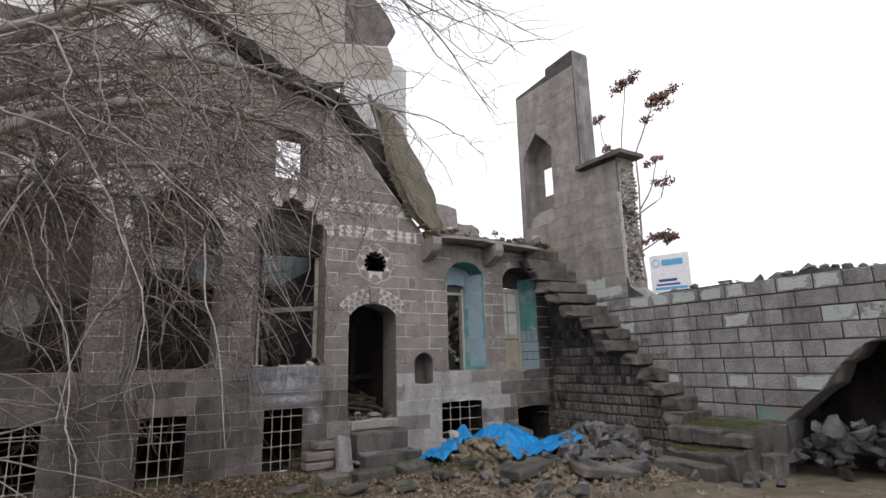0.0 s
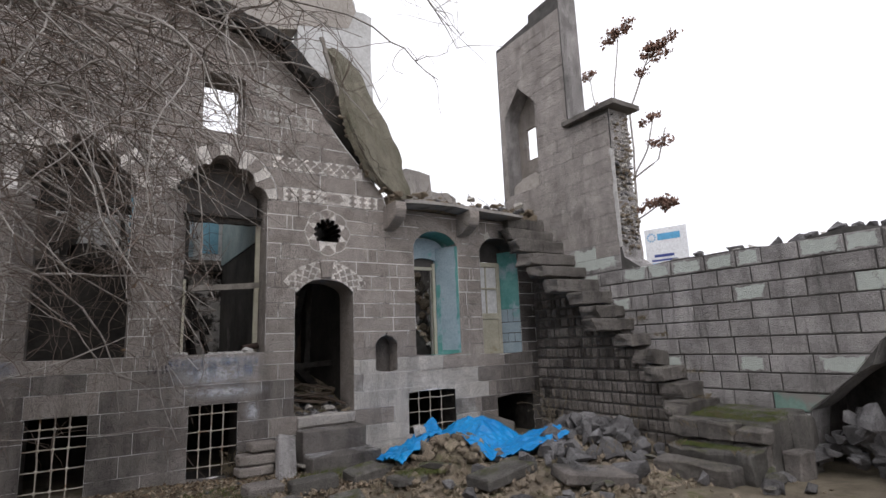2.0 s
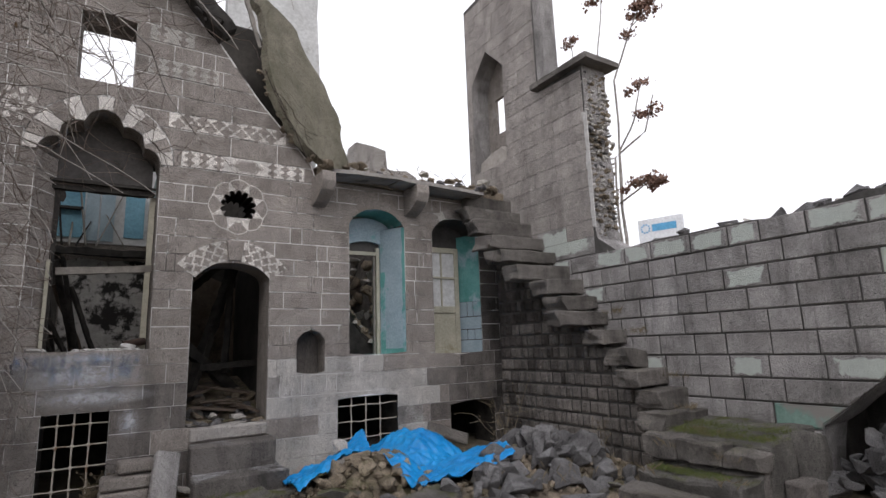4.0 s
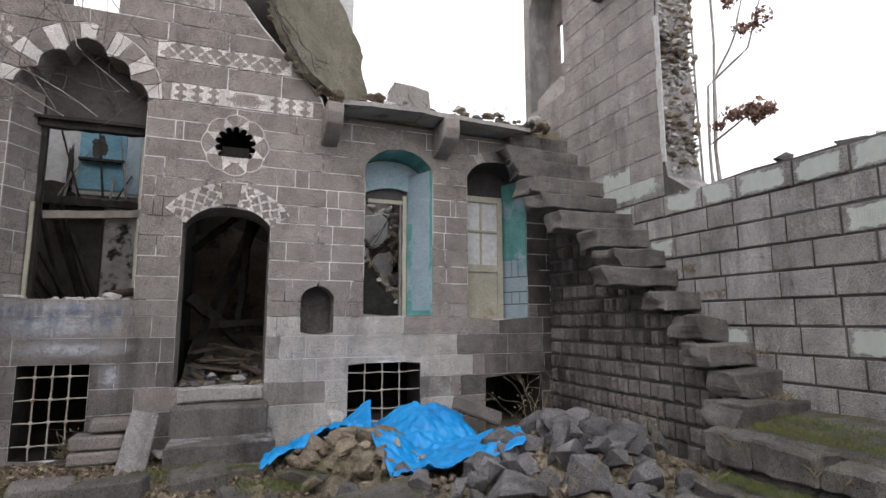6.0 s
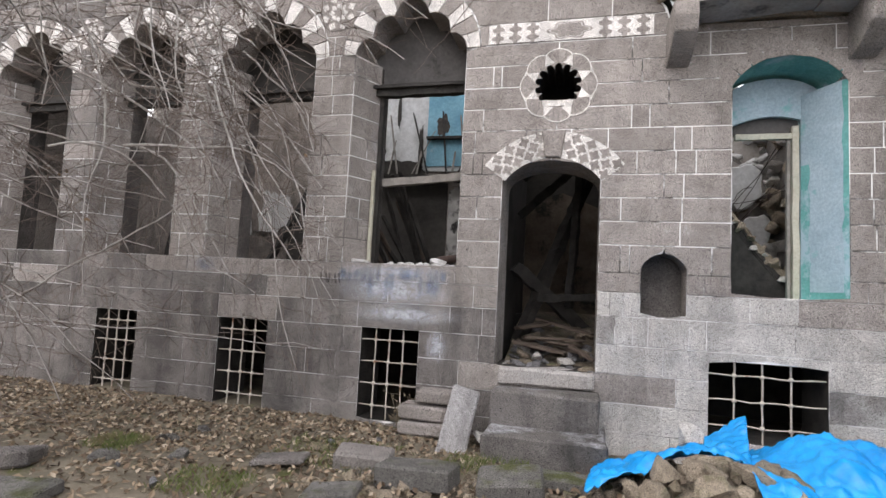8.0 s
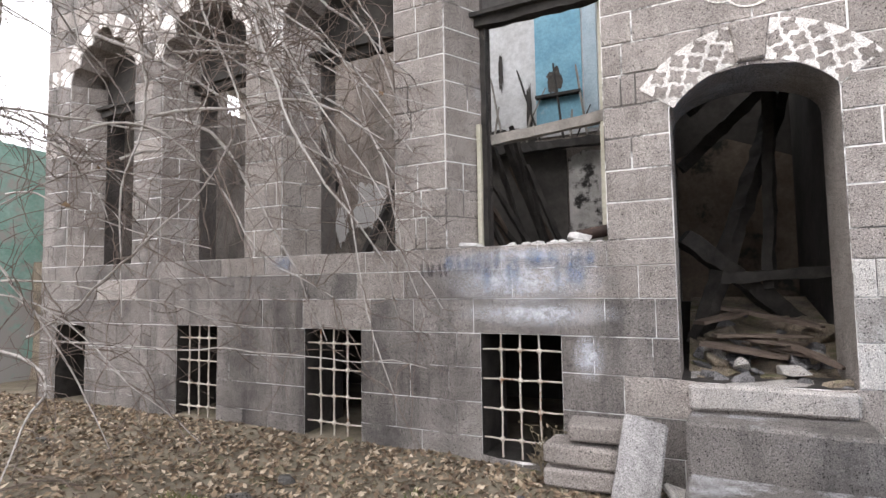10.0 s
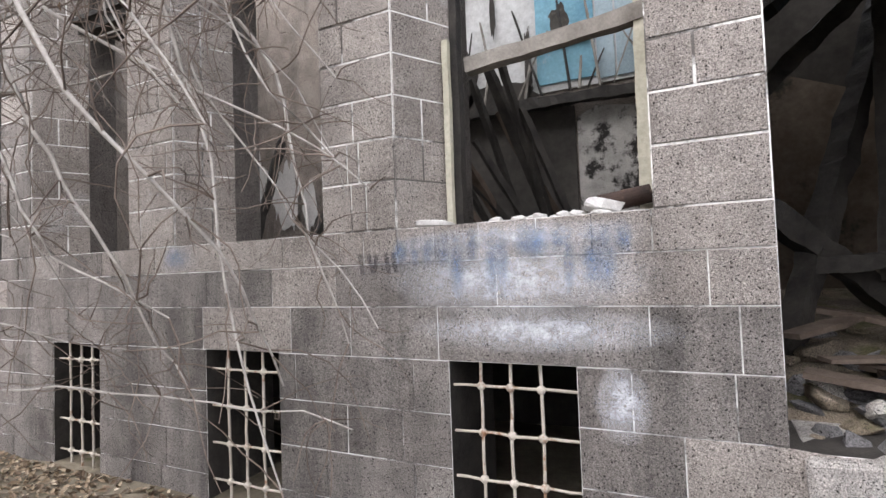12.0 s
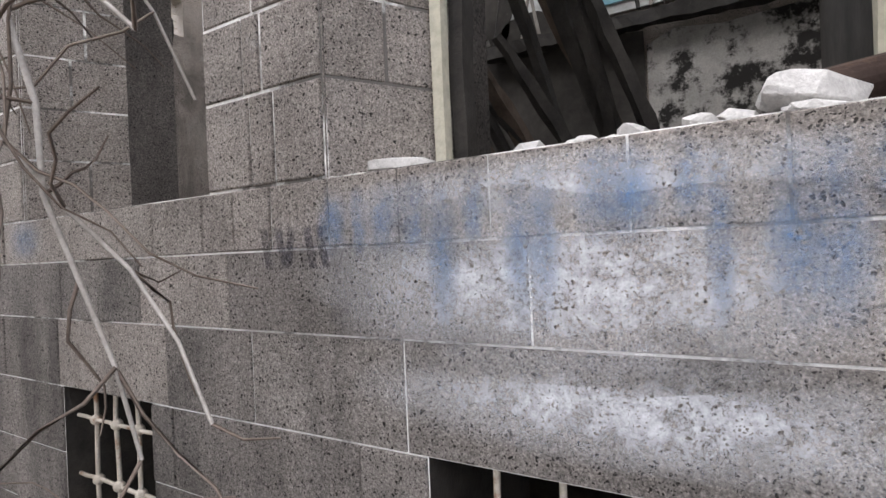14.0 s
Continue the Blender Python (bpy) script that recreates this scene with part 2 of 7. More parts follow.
BARK = plain("grey_branch_bark", (0.24, 0.22, 0.2), (0.5, 0.47, 0.44), 9.0, 0.9, relief=0.006)
LEAF = plain("dead_leaf", (0.11, 0.065, 0.035), (0.27, 0.19, 0.115), 5.0, 0.8)
SEED = plain("dry_seed_cluster", (0.17, 0.1, 0.08), (0.34, 0.22, 0.17), 8.0, 0.9)
GRASS = plain("short_grass", (0.06, 0.085, 0.022), (0.14, 0.165, 0.05), 7.0, 0.9, third=(0.15, 0.125, 0.065), third_at=0.56)
STRAW = plain("dry_straw", (0.13, 0.105, 0.07), (0.24, 0.2, 0.14), 5.0, 0.9)
GREENWALL = plain("green_washed_render", (0.13, 0.24, 0.2), (0.24, 0.34, 0.3), 1.6, 0.9, third=(0.25, 0.24, 0.225), third_at=0.53)
SIGN_WHITE = plain("sign_sheet", (0.75, 0.77, 0.8), (0.8, 0.82, 0.85), 1.0, 0.5)
SIGN_BLUE = plain("sign_blue", (0.10, 0.36, 0.62), (0.13, 0.42, 0.68), 1.0, 0.5)
SIGN_NAVY = plain("sign_navy", (0.05, 0.07, 0.25), (0.06, 0.09, 0.3), 1.0, 0.5)
EARTH = plain("littered_earth", (0.085, 0.071, 0.05), (0.2, 0.172, 0.128), 2.4, 0.97, relief=0.02, third=(0.085, 0.09, 0.03), third_at=0.62)

# ---- mesh helpers ----
def add_box(bm, c, s, m=None, mi=0):
    """A box of size s round c."""
    r = bmesh.ops.create_cube(bm, size=1.0)
    k = Matrix.Translation(c) @ (m or Matrix.Identity(4)) @ Matrix.Diagonal((*s, 1))
    bmesh.ops.transform(bm, matrix=k, verts=r["verts"])
    for f in {f for v in r["verts"] for f in v.link_faces}:
        f.material_index = mi
    return r["verts"]

def finish(bm, name, mats):
    me = bpy.data.meshes.new(name)
    bm.normal_update()
    bm.to_mesh(me)
    bm.free()
    for m in mats if isinstance(mats, (list, tuple)) else [mats]:
        me.materials.append(m)
    return me

def part(name, bm, material, parent, label=""):
    ob = new(name, finish(bm, name, material))
    ob.parent = parent
    if label:
        ob["label"] = label
    return ob

def thing(name, label, category, group="", kind="", at=None):
    ob = new(name)
    if at is not None:
        ob.matrix_basis = at
    return tagged(ob, label, category, group, kind)

def bevelled(bm, width, seg=1):
    bmesh.ops.bevel(bm, geom=list(bm.edges), offset=width, segments=seg, affect="EDGES", profile=0.7)

def roughen(bm, amount, scale, seed=0.0):
    for v in bm.verts:
        v.co += Vector(noise.noise_vector(v.co * scale + Vector((seed, seed * 1.7, 3.1)))) * amount

def prism(bm, pts, place, depth, inset=0.0, mi=0, side=0):
    """Extrudes the outline pts (2D) by depth; place(u, v, d) puts it in space, d out of the wall. inset chamfers the front."""
    n = len(pts)
    cx, cy = sum(p[0] for p in pts) / n, sum(p[1] for p in pts) / n
    def pull(p):
        dx, dy = p[0] - cx, p[1] - cy
        ln = math.hypot(dx, dy) or 1
        return p[0] - dx / ln * inset * 1.4, p[1] - dy / ln * inset * 1.4
    front = [bm.verts.new(place(*pull(p), depth)) for p in pts]
    mid = [bm.verts.new(place(*p, depth - inset)) for p in pts] if inset else None
    back = [bm.verts.new(place(*p, 0.0)) for p in pts]
    faces = [bm.faces.new(front)]
    rings = [front, mid, back] if inset else [front, back]
    for a, b in zip(rings, rings[1:]):
        for i in range(n):
            f = bm.faces.new((a[i], b[i], b[(i + 1) % n], a[(i + 1) % n]))
            f.material_index = side
    faces[0].material_index = mi
    return faces

def holed_wall(outline, holes, place, depth):
    """A wall with thickness: outline and holes in 2D, front at d = 0 and back at d = -depth. Front and back take slot 0, reveals slot 1."""
    from mathutils.geometry import delaunay_2d_cdt
    verts, loops = [], []
    for ring in [outline] + holes:
        loops.append(list(range(len(verts), len(verts) + len(ring))))
        verts += [Vector(p) for p in ring]
    out = delaunay_2d_cdt(verts, [], loops, 5, 1e-5)
    bm = bmesh.new()
    f = [bm.verts.new(place(v.x, v.y, 0.0)) for v in out[0]]
    b = [bm.verts.new(place(v.x, v.y, -depth)) for v in out[0]]
    count = {}
    for face in out[2]:
        for i in range(len(face)):
            e = (face[i], face[(i + 1) % len(face)])
            count[e] = 1
        bm.faces.new([f[i] for i in face])
        bm.faces.new([b[i] for i in reversed(face)])
    for (i, j) in count:
        if (j, i) not in count:
            q = bm.faces.new((f[j], f[i], b[i], b[j]))
            q.material_index = 1
    bmesh.ops.recalc_face_normals(bm, faces=bm.faces)
    return bm

def on_facade(u, v, d):
    return Vector((u, -d, v))

WALL_X = 4.8
def on_side(u, v, d):
    """The courtyard's side wall: u along y, out towards -x."""
    return Vector((WALL_X - d, u, v))

# ---- openings of the facade ----
def ogee(k):
    """Half-width of an ogee head, as a share of the opening's, at the share k of its height."""
    return 0.72 * math.sqrt(max(0.0, 1 - (k / 0.68) ** 2)) + 0.28 * (1 - k) ** 1.3

def span(z, kind, cx, half, zb, zs, zt):
    """Left and right edge of an opening at height z."""
    if z < zb or z > zt:
        return None
    if z <= zs or kind == "rect":
        return cx - half, cx + half
    k = (z - zs) / (zt - zs)
    h = half * (math.sqrt(max(0.0, 1 - k * k)) if kind == "arch" else ogee(k))
    return cx - h, cx + h

LOBES = ((0.0, 0.44, 0.21), (-0.27, 0.25, 0.21), (0.27, 0.25, 0.21), (-0.48, 0.0, 0.2), (0.48, 0.0, 0.2))
ARCH_R = 0.83
def foil_top(x):
    zs = [cz + math.sqrt(r ** 2 - (x - cx) ** 2) for cx, cz, r in LOBES if abs(x - cx) <= r]
    return max(zs) if zs else 0.0

WIN_X = (-1.87, -3.75, -5.63, -7.5)
WIN_HALF, WIN_SILL, WIN_SPRING = 0.68, 1.8, 4.28
OPENINGS = [("arch", -0.205, 0.515, 0.77, 2.74, 2.98), ("ogee", 0.94, 0.215, 1.37, 1.85, 2.08),
            ("rect", 1.865, 0.505, 0.24, 0.99, 0.99), ("rect", -1.91, 0.34, 0.06, 1.07, 1.07), ("rect", -3.79, 0.335, 0.02, 1.07, 1.07),
            ("rect", -5.66, 0.32, 0.02, 1.07, 1.07), ("rect", -8.02, 0.32, -0.1, 1.04, 1.04), ("rect", 3.84, 0.47, -0.25, 0.78, 0.78),
            ("arch", 2.05, 0.5, 1.62, 3.72, 4.0), ("arch", 3.6, 0.5, 1.58, 3.68, 3.98), ("rect", -1.9, 0.32, 5.32, 6.32, 6.32)]

def ring_of(kind, cx, half, zb, zs, zt):
    pts = [(cx - half, zb), (cx + half, zb)]
    if kind == "rect":
        return pts + [(cx + half, zt), (cx - half, zt)]
    n = 12
    return pts + [(cx + half * math.cos(math.pi * i / n), zs + (zt - zs) * math.sin(math.pi * i / n)) for i in range(n + 1)]

def foil_ring(cx):
    pts = [(cx - WIN_HALF, WIN_SILL), (cx + WIN_HALF, WIN_SILL)]
    xs = [WIN_HALF - 2 * WIN_HALF * i / 48 for i in range(49)]
    return pts + [(cx + x, WIN_SPRING + max(-0.02, foil_top(x))) for x in xs]

def niche_ring(cx, half, zb, zs, zt):
    pts = [(cx - half, zb), (cx + half, zb)]
    ks = [0, 0.12, 0.25, 0.38, 0.5, 0.6, 0.67, 0.71, 0.73, 0.8, 0.9, 1.0]
    pts += [(cx + half * ogee(k), zs + (zt - zs) * k) for k in ks] + [(cx - half * ogee(k), zs + (zt - zs) * k) for k in reversed(ks[:-1])]
    return pts

ROSE = (-0.16, 3.8)
ROSE_FLOOR = -0.165
def rose_edge(a):
    """A point of the scalloped opening, which has a flat sill."""
    k = 0.188 + 0.062 * abs(math.sin(a * 7)) ** 0.6
    return ROSE[0] + k * math.cos(a), ROSE[1] + max(ROSE_FLOOR, k * math.sin(a))
def rose_ring(n=84):
    pts = []
    for i in range(n):
        p = rose_edge(2 * math.pi * i / n)
        if not pts or math.hypot(p[0] - pts[-1][0], p[1] - pts[-1][1]) > 1e-4:
            pts.append(p)
    return pts

EDGE = [(4.34, 1.0), (4.6, 0.92), (4.93, 0.62), (5.28, 0.3), (5.5, 0.1), (5.9, -0.2), (6.3, -0.5), (6.52, -0.75), (6.95, -1.05), (7.1, -1.5), (7.3, -2.4), (7.75, -3.1), (8.2, -3.9), (8.55, -5.0)]
FACADE = [(-8.72, -0.7), (4.8, -0.7), (4.8, 4.32)] + [(x, z) for z, x in EDGE] + [(-6.5, 8.6), (-8.6, 8.4), (-8.72, 5.5)]
THICK = 0.62
holes = [niche_ring(*o[1:4], 1.85, 2.08) if o[1] == 0.94 else ring_of(*o) for o in OPENINGS] + [foil_ring(x) for x in WIN_X] + [rose_ring()]
def dark_reveals(bm):
    """Paints soot and the inner shade into the cellar and rose reveals."""
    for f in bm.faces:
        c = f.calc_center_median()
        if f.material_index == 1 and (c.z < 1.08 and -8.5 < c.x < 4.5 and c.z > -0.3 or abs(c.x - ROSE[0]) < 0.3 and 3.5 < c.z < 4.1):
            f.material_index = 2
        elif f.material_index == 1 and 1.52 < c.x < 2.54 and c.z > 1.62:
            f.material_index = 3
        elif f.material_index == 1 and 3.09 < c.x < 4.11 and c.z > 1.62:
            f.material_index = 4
    return bm
facade = tagged(new("wall_facade", finish(dark_reveals(holed_wall(FACADE, holes, on_facade, THICK)), "wall_facade", [MORTAR, BASALT, CHAR_SHADE, TEAL, PLASTER_DARK])),
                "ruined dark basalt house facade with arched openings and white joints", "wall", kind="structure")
# The niche's inner shade is put into the colour of its back panel.
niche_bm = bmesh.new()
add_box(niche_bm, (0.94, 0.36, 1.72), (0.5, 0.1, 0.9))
tagged(new("niche_back", finish(niche_bm, "niche_back", BASALT_BLACK)), "back of a small ogee wall niche, coloured near-black for its shade", "niche", kind="structure")

def right_edge(z):
    if z <= 4.34:
        return 4.78
    pts = EDGE
    for (a, x), (b, y) in zip(pts, pts[1:]):
        if z <= b:
            return x + (y - x) * (z - a) / (b - a) - 0.02
    return -5.0

def foil_span(z, cx):
    """The space taken by a foiled window with its ring of voussoirs."""
    if z < WIN_SILL or z > WIN_SPRING + ARCH_R + 0.012:
        return None
    if z < WIN_SPRING - 0.002:
        return cx - WIN_HALF, cx + WIN_HALF
    half = math.sqrt(max(0.0, (ARCH_R + 0.012) ** 2 - (z - WIN_SPRING) ** 2))
    return (cx - half, cx + half) if half > 0.02 else None

def rose_span(z):
    d = z - ROSE[1]
    return (ROSE[0] - math.sqrt(0.385 ** 2 - d * d), ROSE[0] + math.sqrt(0.385 ** 2 - d * d)) if abs(d) < 0.385 else None

SPANS = [(o[1], (lambda z, o=o: span(z, *o))) for o in OPENINGS] + [(x, (lambda z, x=x: foil_span(z, x))) for x in WIN_X] + [(ROSE[0], rose_span)]

def courses(levels, left, right, spans, lengths, rng, gap=0.008, narrow=0.0, known={}):
    """Outlines of the stones of a coursed wall with openings."""
    out = []
    for z0, z1 in zip(levels, levels[1:]):
        zs = [z0 + gap / 2 + (z1 - z0 - gap) * i / 6 for i in range(7)]
        cut = sorted(((cx, s) for cx, s in spans if any(s(z) for z in zs)), key=lambda c: c[0])
        walls = [[left(z) for z in zs]]
        for cx, s in cut:
            got = [s(z) or (cx, cx) for z in zs]
            walls += [[g[0] for g in got], [g[1] for g in got]]
        walls.append([right(z) for z in zs])
        for lo, hi in zip(walls[::2], walls[1::2]):
            a, b = max(lo), min(hi)
            if b - a < 0.02:
                if min(h - l for l, h in zip(lo, hi)) < -0.01 or max(h - l for l, h in zip(lo, hi)) < 0.04:
                    continue
                cuts = []
            else:
                cuts, x = [], a
                while True:
                    x += rng.uniform(*lengths) if rng.random() > narrow else lengths[0] * rng.uniform(0.42, 0.62)
                    if x > b - lengths[0] * 0.6:
                        break
                    cuts.append(x)
                if narrow and b - a < 0.9 and rng.random() < 0.6:
                    x = a + (b - a) * rng.uniform(0.25, 0.6)
                    cuts = [x, x + rng.uniform(0.08, 0.14)] if rng.random() < 0.6 else [x]
            for k0, k1, ks in known.get(round(z0, 2), ()):
                cuts = sorted([c for c in cuts if not k0 < c < k1] + [k for k in ks if a + 0.05 < k < b - 0.05])
            edges = [lo] + [[c] * 7 for c in cuts] + [hi]
            for l, h in zip(edges, edges[1:]):
                def thin(v):
                    return [0, 6] if max(v) - min(v) < 1e-4 else range(7)
                pts = [(l[i] + gap / 2, zs[i]) for i in reversed(thin(l))] + [(h[i] - gap / 2, zs[i]) for i in thin(h)]
                keep = []
                for p in pts:
                    if not keep or math.hypot(p[0] - keep[-1][0], p[1] - keep[-1][1]) > 0.004:
                        keep.append(p)
                wide = max(p[0] for p in keep) - min(p[0] for p in keep)
                if len(keep) >= 3 and wide > 0.03 and all(h[i] - l[i] > -0.001 for i in range(7)):
                    out.append(keep)
    return out

def ccw(pts):
    area = sum(p[0] * q[1] - q[0] * p[1] for p, q in zip(pts, pts[1:] + pts[:1]))
    return pts if area > 0 else pts[::-1]

def lay(parent, outlines, place, material_of, depth, inset, rng, near, name="stone_block", limit=300):
    """Lays stones on a wall: those for which near() holds as parts of their own, the rest joined."""
    made, rest, cache = 0, {}, {}
    for pts in outlines:
        u, v = sum(p[0] for p in pts) / len(pts), sum(p[1] for p in pts) / len(pts)
        m = material_of(u, v, rng)
        d = depth * rng.uniform(0.6, 1.3)
        if near(u, v) and made < limit:
            bm = bmesh.new()
            prism(bm, [(p[0] - u, p[1] - v) for p in ccw(pts)], lambda a, b, c: place(a, b, c) - place(0, 0, 0), d, inset)
            bmesh.ops.recalc_face_normals(bm, faces=bm.faces)
            ob = part(name, bm, m, parent)
            ob.location = place(u, v, 0.0)
            made += 1
        else:
            rest.setdefault(m, bmesh.new())
            prism(rest[m], ccw(pts), place, d, inset)
    for m, bm in rest.items():
        bmesh.ops.recalc_face_normals(bm, faces=bm.faces)
        tagged(part("stonework", bm, m, parent), kind="stuff")

LEVELS = [-0.62, -0.34, -0.06, 0.22, 0.5, 0.785, 1.07, 1.36, 1.605, 1.8] + [1.84 + 0.245 * k for k in range(1, 11)] + [4.53, 4.83, 5.07, 5.32, 5.58, 5.83, 6.08, 6.33, 6.6, 6.88, 7.16, 7.44]

# ---- the courtyard's side wall, its tower stump and the wall under the stair ----
def side_top(y):
    return 3.08 + 0.1 * noise.noise(Vector((y * 1.3, 0, 5)))

side_outline = [(-7.6, -0.7), (-6.9, -0.7), (-6.82, 0.6), (-6.7, 1.3), (-6.62, 2.0), (-6.3, 1.95), (-6.12, 1.72), (-5.95, 1.66), (-5.82, 1.36), (-5.6, 1.22), (-5.35, 1.0), (-5.2, 0.86), (-5.05, 0.75), (-4.95, 0.2), (-4.98, -0.7), (1.12, -0.7), (1.12, 9.2), (-0.12, 9.3), (-0.14, 9.5), (-1.12, 9.55), (-1.14, 6.3),
                (-2.2, 6.28), (-2.2, 5.6), (-2.14, 5.0), (-2.22, 4.4), (-2.15, 3.8), (-2.24, 3.3)]
y = -2.6
while y > -7.5:
    side_outline.append((y, side_top(y)))
    y -= 0.4
side_outline.append((-7.6, 3.0))
TOWER_NICHE = [(-0.14, 5.25), (0.92, 5.25), (0.92, 7.2), (0.82, 7.45), (0.62, 7.68), (0.39, 7.85), (0.16, 7.68), (-0.04, 7.45), (-0.14, 7.2)]
side = tagged(new("wall_side", finish(holed_wall(side_outline, [TOWER_NICHE], on_side, 0.55), "wall_side", [DARK_JOINT, BASALT_BLOCK])),
              "weathered basalt block courtyard wall rising into a ruined tower stump", "wall", kind="structure")
# the tower niche is closed at the back but for a small barred window
nb = holed_wall([(-0.2, 5.2), (1.0, 5.2), (1.0, 7.9), (-0.2, 7.9)], [[(0.28, 6.15), (0.66, 6.15), (0.66, 6.95), (0.28, 6.95)]], lambda u, v, d: Vector((WALL_X + 0.42 - d, u, v)), 0.08)
tagged(new("niche_wall", finish(nb, "niche_wall", [BASALT, BASALT])), "thin stone back of the tower niche with a small window", "wall", kind="structure")
pb = bmesh.new()
prism(pb, [(-0.1, 5.2), (0.9, 5.2), (0.86, 5.5), (0.5, 5.62), (0.1, 5.66), (-0.08, 5.5)], lambda u, v, d: Vector((WALL_X + 0.2 - d, u, v)), 0.12, 0.03)
tagged(new("niche_block_fill", finish(pb, "niche_block_fill", PLASTER_GREY)), "pale rendered block filling the foot of the tower niche", "masonry", kind="structure")

UNDER_X = 4.5
def on_under(u, v, d):
    return Vector((UNDER_X - d, u, v))
under_outline = [(-3.7, -0.7), (-0.02, -0.7), (-0.02, 4.0), (-0.35, 3.8), (-0.9, 3.25), (-1.5, 2.65), (-2.2, 1.95), (-2.9, 1.25), (-3.5, 0.62)]
under = tagged(new("wall_under_stair", finish(holed_wall(under_outline, [], on_under, 0.29), "wall_under_stair", [DARK_JOINT, BASALT_BLACK])),
               "coursed basalt wall beneath the stone stair, shade painted towards the treads", "wall", kind="structure")

# ---- cantilevered stone stair: each step is a block let into the side wall ----
stair = thing("stone_stair", "worn cantilevered basalt stair with moss and broken edges", "stair")
rng = random.Random(5)
TREADS = ((-0.18, 4.42, 3.75), (-0.42, 4.12, 3.6), (-0.7, 3.85, 3.59), (-1.02, 3.52, 3.6), (-1.31, 3.22, 3.57), (-1.6, 2.94, 3.6), (-1.89, 2.68, 3.89), (-2.15, 2.4, 3.92), (-2.33, 2.15, 3.63), (-2.64, 1.87, 4.16), (-2.96, 1.58, 4.28), (-3.26, 1.32, 4.07), (-3.52, 1.08, 4.12), (-3.77, 0.84, 3.78))
for i, (front, top, free) in enumerate(TREADS):
    bm = bmesh.new()
    back = TREADS[i - 1][0] + 0.1 if i else 0.0
    free += 0.1 if i > 4 else 0.0
    deep, high, wide = back - front, rng.uniform(0.2, 0.25), 4.85 - free
    add_box(bm, (0, 0, 0), (wide, deep, high))
    bmesh.ops.subdivide_edges(bm, edges=list(bm.edges), cuts=5, use_grid_fill=True)
    bmesh.ops.bevel(bm, geom=[e for e in bm.edges if e.calc_face_angle(0) > 1], offset=0.012, segments=1, affect="EDGES")
    # the free end is broken off unevenly, the underside is left rough
    for v_ in bm.verts:
        if v_.co.x < -wide * 0.25:
            v_.co.x += 0.12 * noise.noise(Vector((i * 7.0, v_.co.y * 3, v_.co.z * 6)))
        if v_.co.z < -0.05:
            v_.co.z += 0.04 * noise.noise(Vector((v_.co.x * 5 + i * 3.0, v_.co.y * 5, 2.0)))
    roughen(bm, 0.02, 4.5, i * 3.7)
    roughen(bm, 0.008, 14.0, i * 1.3)
    ob = part("step", bm, STAIR, stair)
    ob.location = (4.85 - wide / 2, (front + back) / 2, top - high / 2)
    tip = 8 if i == 10 else rng.uniform(-1.5, 1.0)
    ob.rotation_euler = (rng.uniform(-0.02, 0.02), radians(tip), rng.uniform(-0.03, 0.03))

def slab_block(name, c, s, material, label, category, parent=None, rough=0.025, seed=0.0, turn=0.0, cuts=4):
    bm = bmesh.new()
    add_box(bm, (0, 0, 0), s)
    bmesh.ops.subdivide_edges(bm, edges=list(bm.edges), cuts=cuts, use_grid_fill=True)
    bmesh.ops.bevel(bm, geom=[e for e in bm.edges if e.calc_face_angle(0) > 1], offset=0.02, segments=1, affect="EDGES")
    roughen(bm, rough, 3.0, seed)
    me = finish(bm, name, material)
    ob = new(name, me)
    ob.matrix_basis = pose(*c, 0, 0, turn)
    return tagged(ob, label, category)

slab_block("edge_stone", (4.52, -5.04, 0.3), (0.32, 0.24, 0.84), MOSSY, "upright worn stone at the end of the landing", "stone", seed=21.0, rough=0.05, cuts=5, turn=8)
slab_block("edge_stone", (4.16, -5.1, 0.1), (0.34, 0.26, 0.44), DARK_RUBBLE, "broken stone below the end of the landing", "stone", seed=24.0, rough=0.06, cuts=5, turn=-12)
landing = thing("landing", "grassy stone landing at the stair foot", "landing")
def landing_block(name, x0, x1, y0, y1, z0, z1, material, seed, lift=0.0, rough=0.03):
    bm = bmesh.new()
    add_box(bm, ((x0 + x1) / 2, (y0 + y1) / 2, (z0 + z1) / 2), (x1 - x0, y1 - y0, z1 - z0))
    bmesh.ops.subdivide_edges(bm, edges=list(bm.edges), cuts=5, use_grid_fill=True)
    bmesh.ops.bevel(bm, geom=[e for e in bm.edges if e.calc_face_angle(0) > 1], offset=0.018, segments=1, affect="EDGES")
    for v_ in bm.verts:
        if v_.co.z > (z0 + z1) / 2:
            v_.co.z += lift * (v_.co.x - x0) / (x1 - x0)
    roughen(bm, rough, 3.6, seed)
    roughen(bm, rough * 0.4, 11.0, seed)
    return part(name, bm, material, landing)
landing_block("earth_fill", 3.86, 4.8, -4.96, -3.72, -0.2, 0.64, MOSSY, 2.0, 0.12, 0.03)
for k, (y0, y1, z1) in enumerate(((-4.98, -4.62, 0.6), (-4.6, -4.12, 0.645), (-4.1, -3.66, 0.655))):
    landing_block("edge_block", 3.6, 3.9, y0, y1, 0.42, z1, STAIR, 30.0 + k, 0.0, 0.035)
for k, (y0, y1) in enumerate(((-4.94, -4.55), (-4.53, -4.2), (-4.18, -3.74))):
    landing_block("face_block", 3.66, 3.92, y0, y1, 0.06, 0.41, DARK_RUBBLE, 40.0 + k, 0.0, 0.045)
landing_block("grassy_ledge", 3.3, 3.7, -4.96, -3.84, -0.2, 0.33, MOSSY, 5.0, 0.06, 0.06)
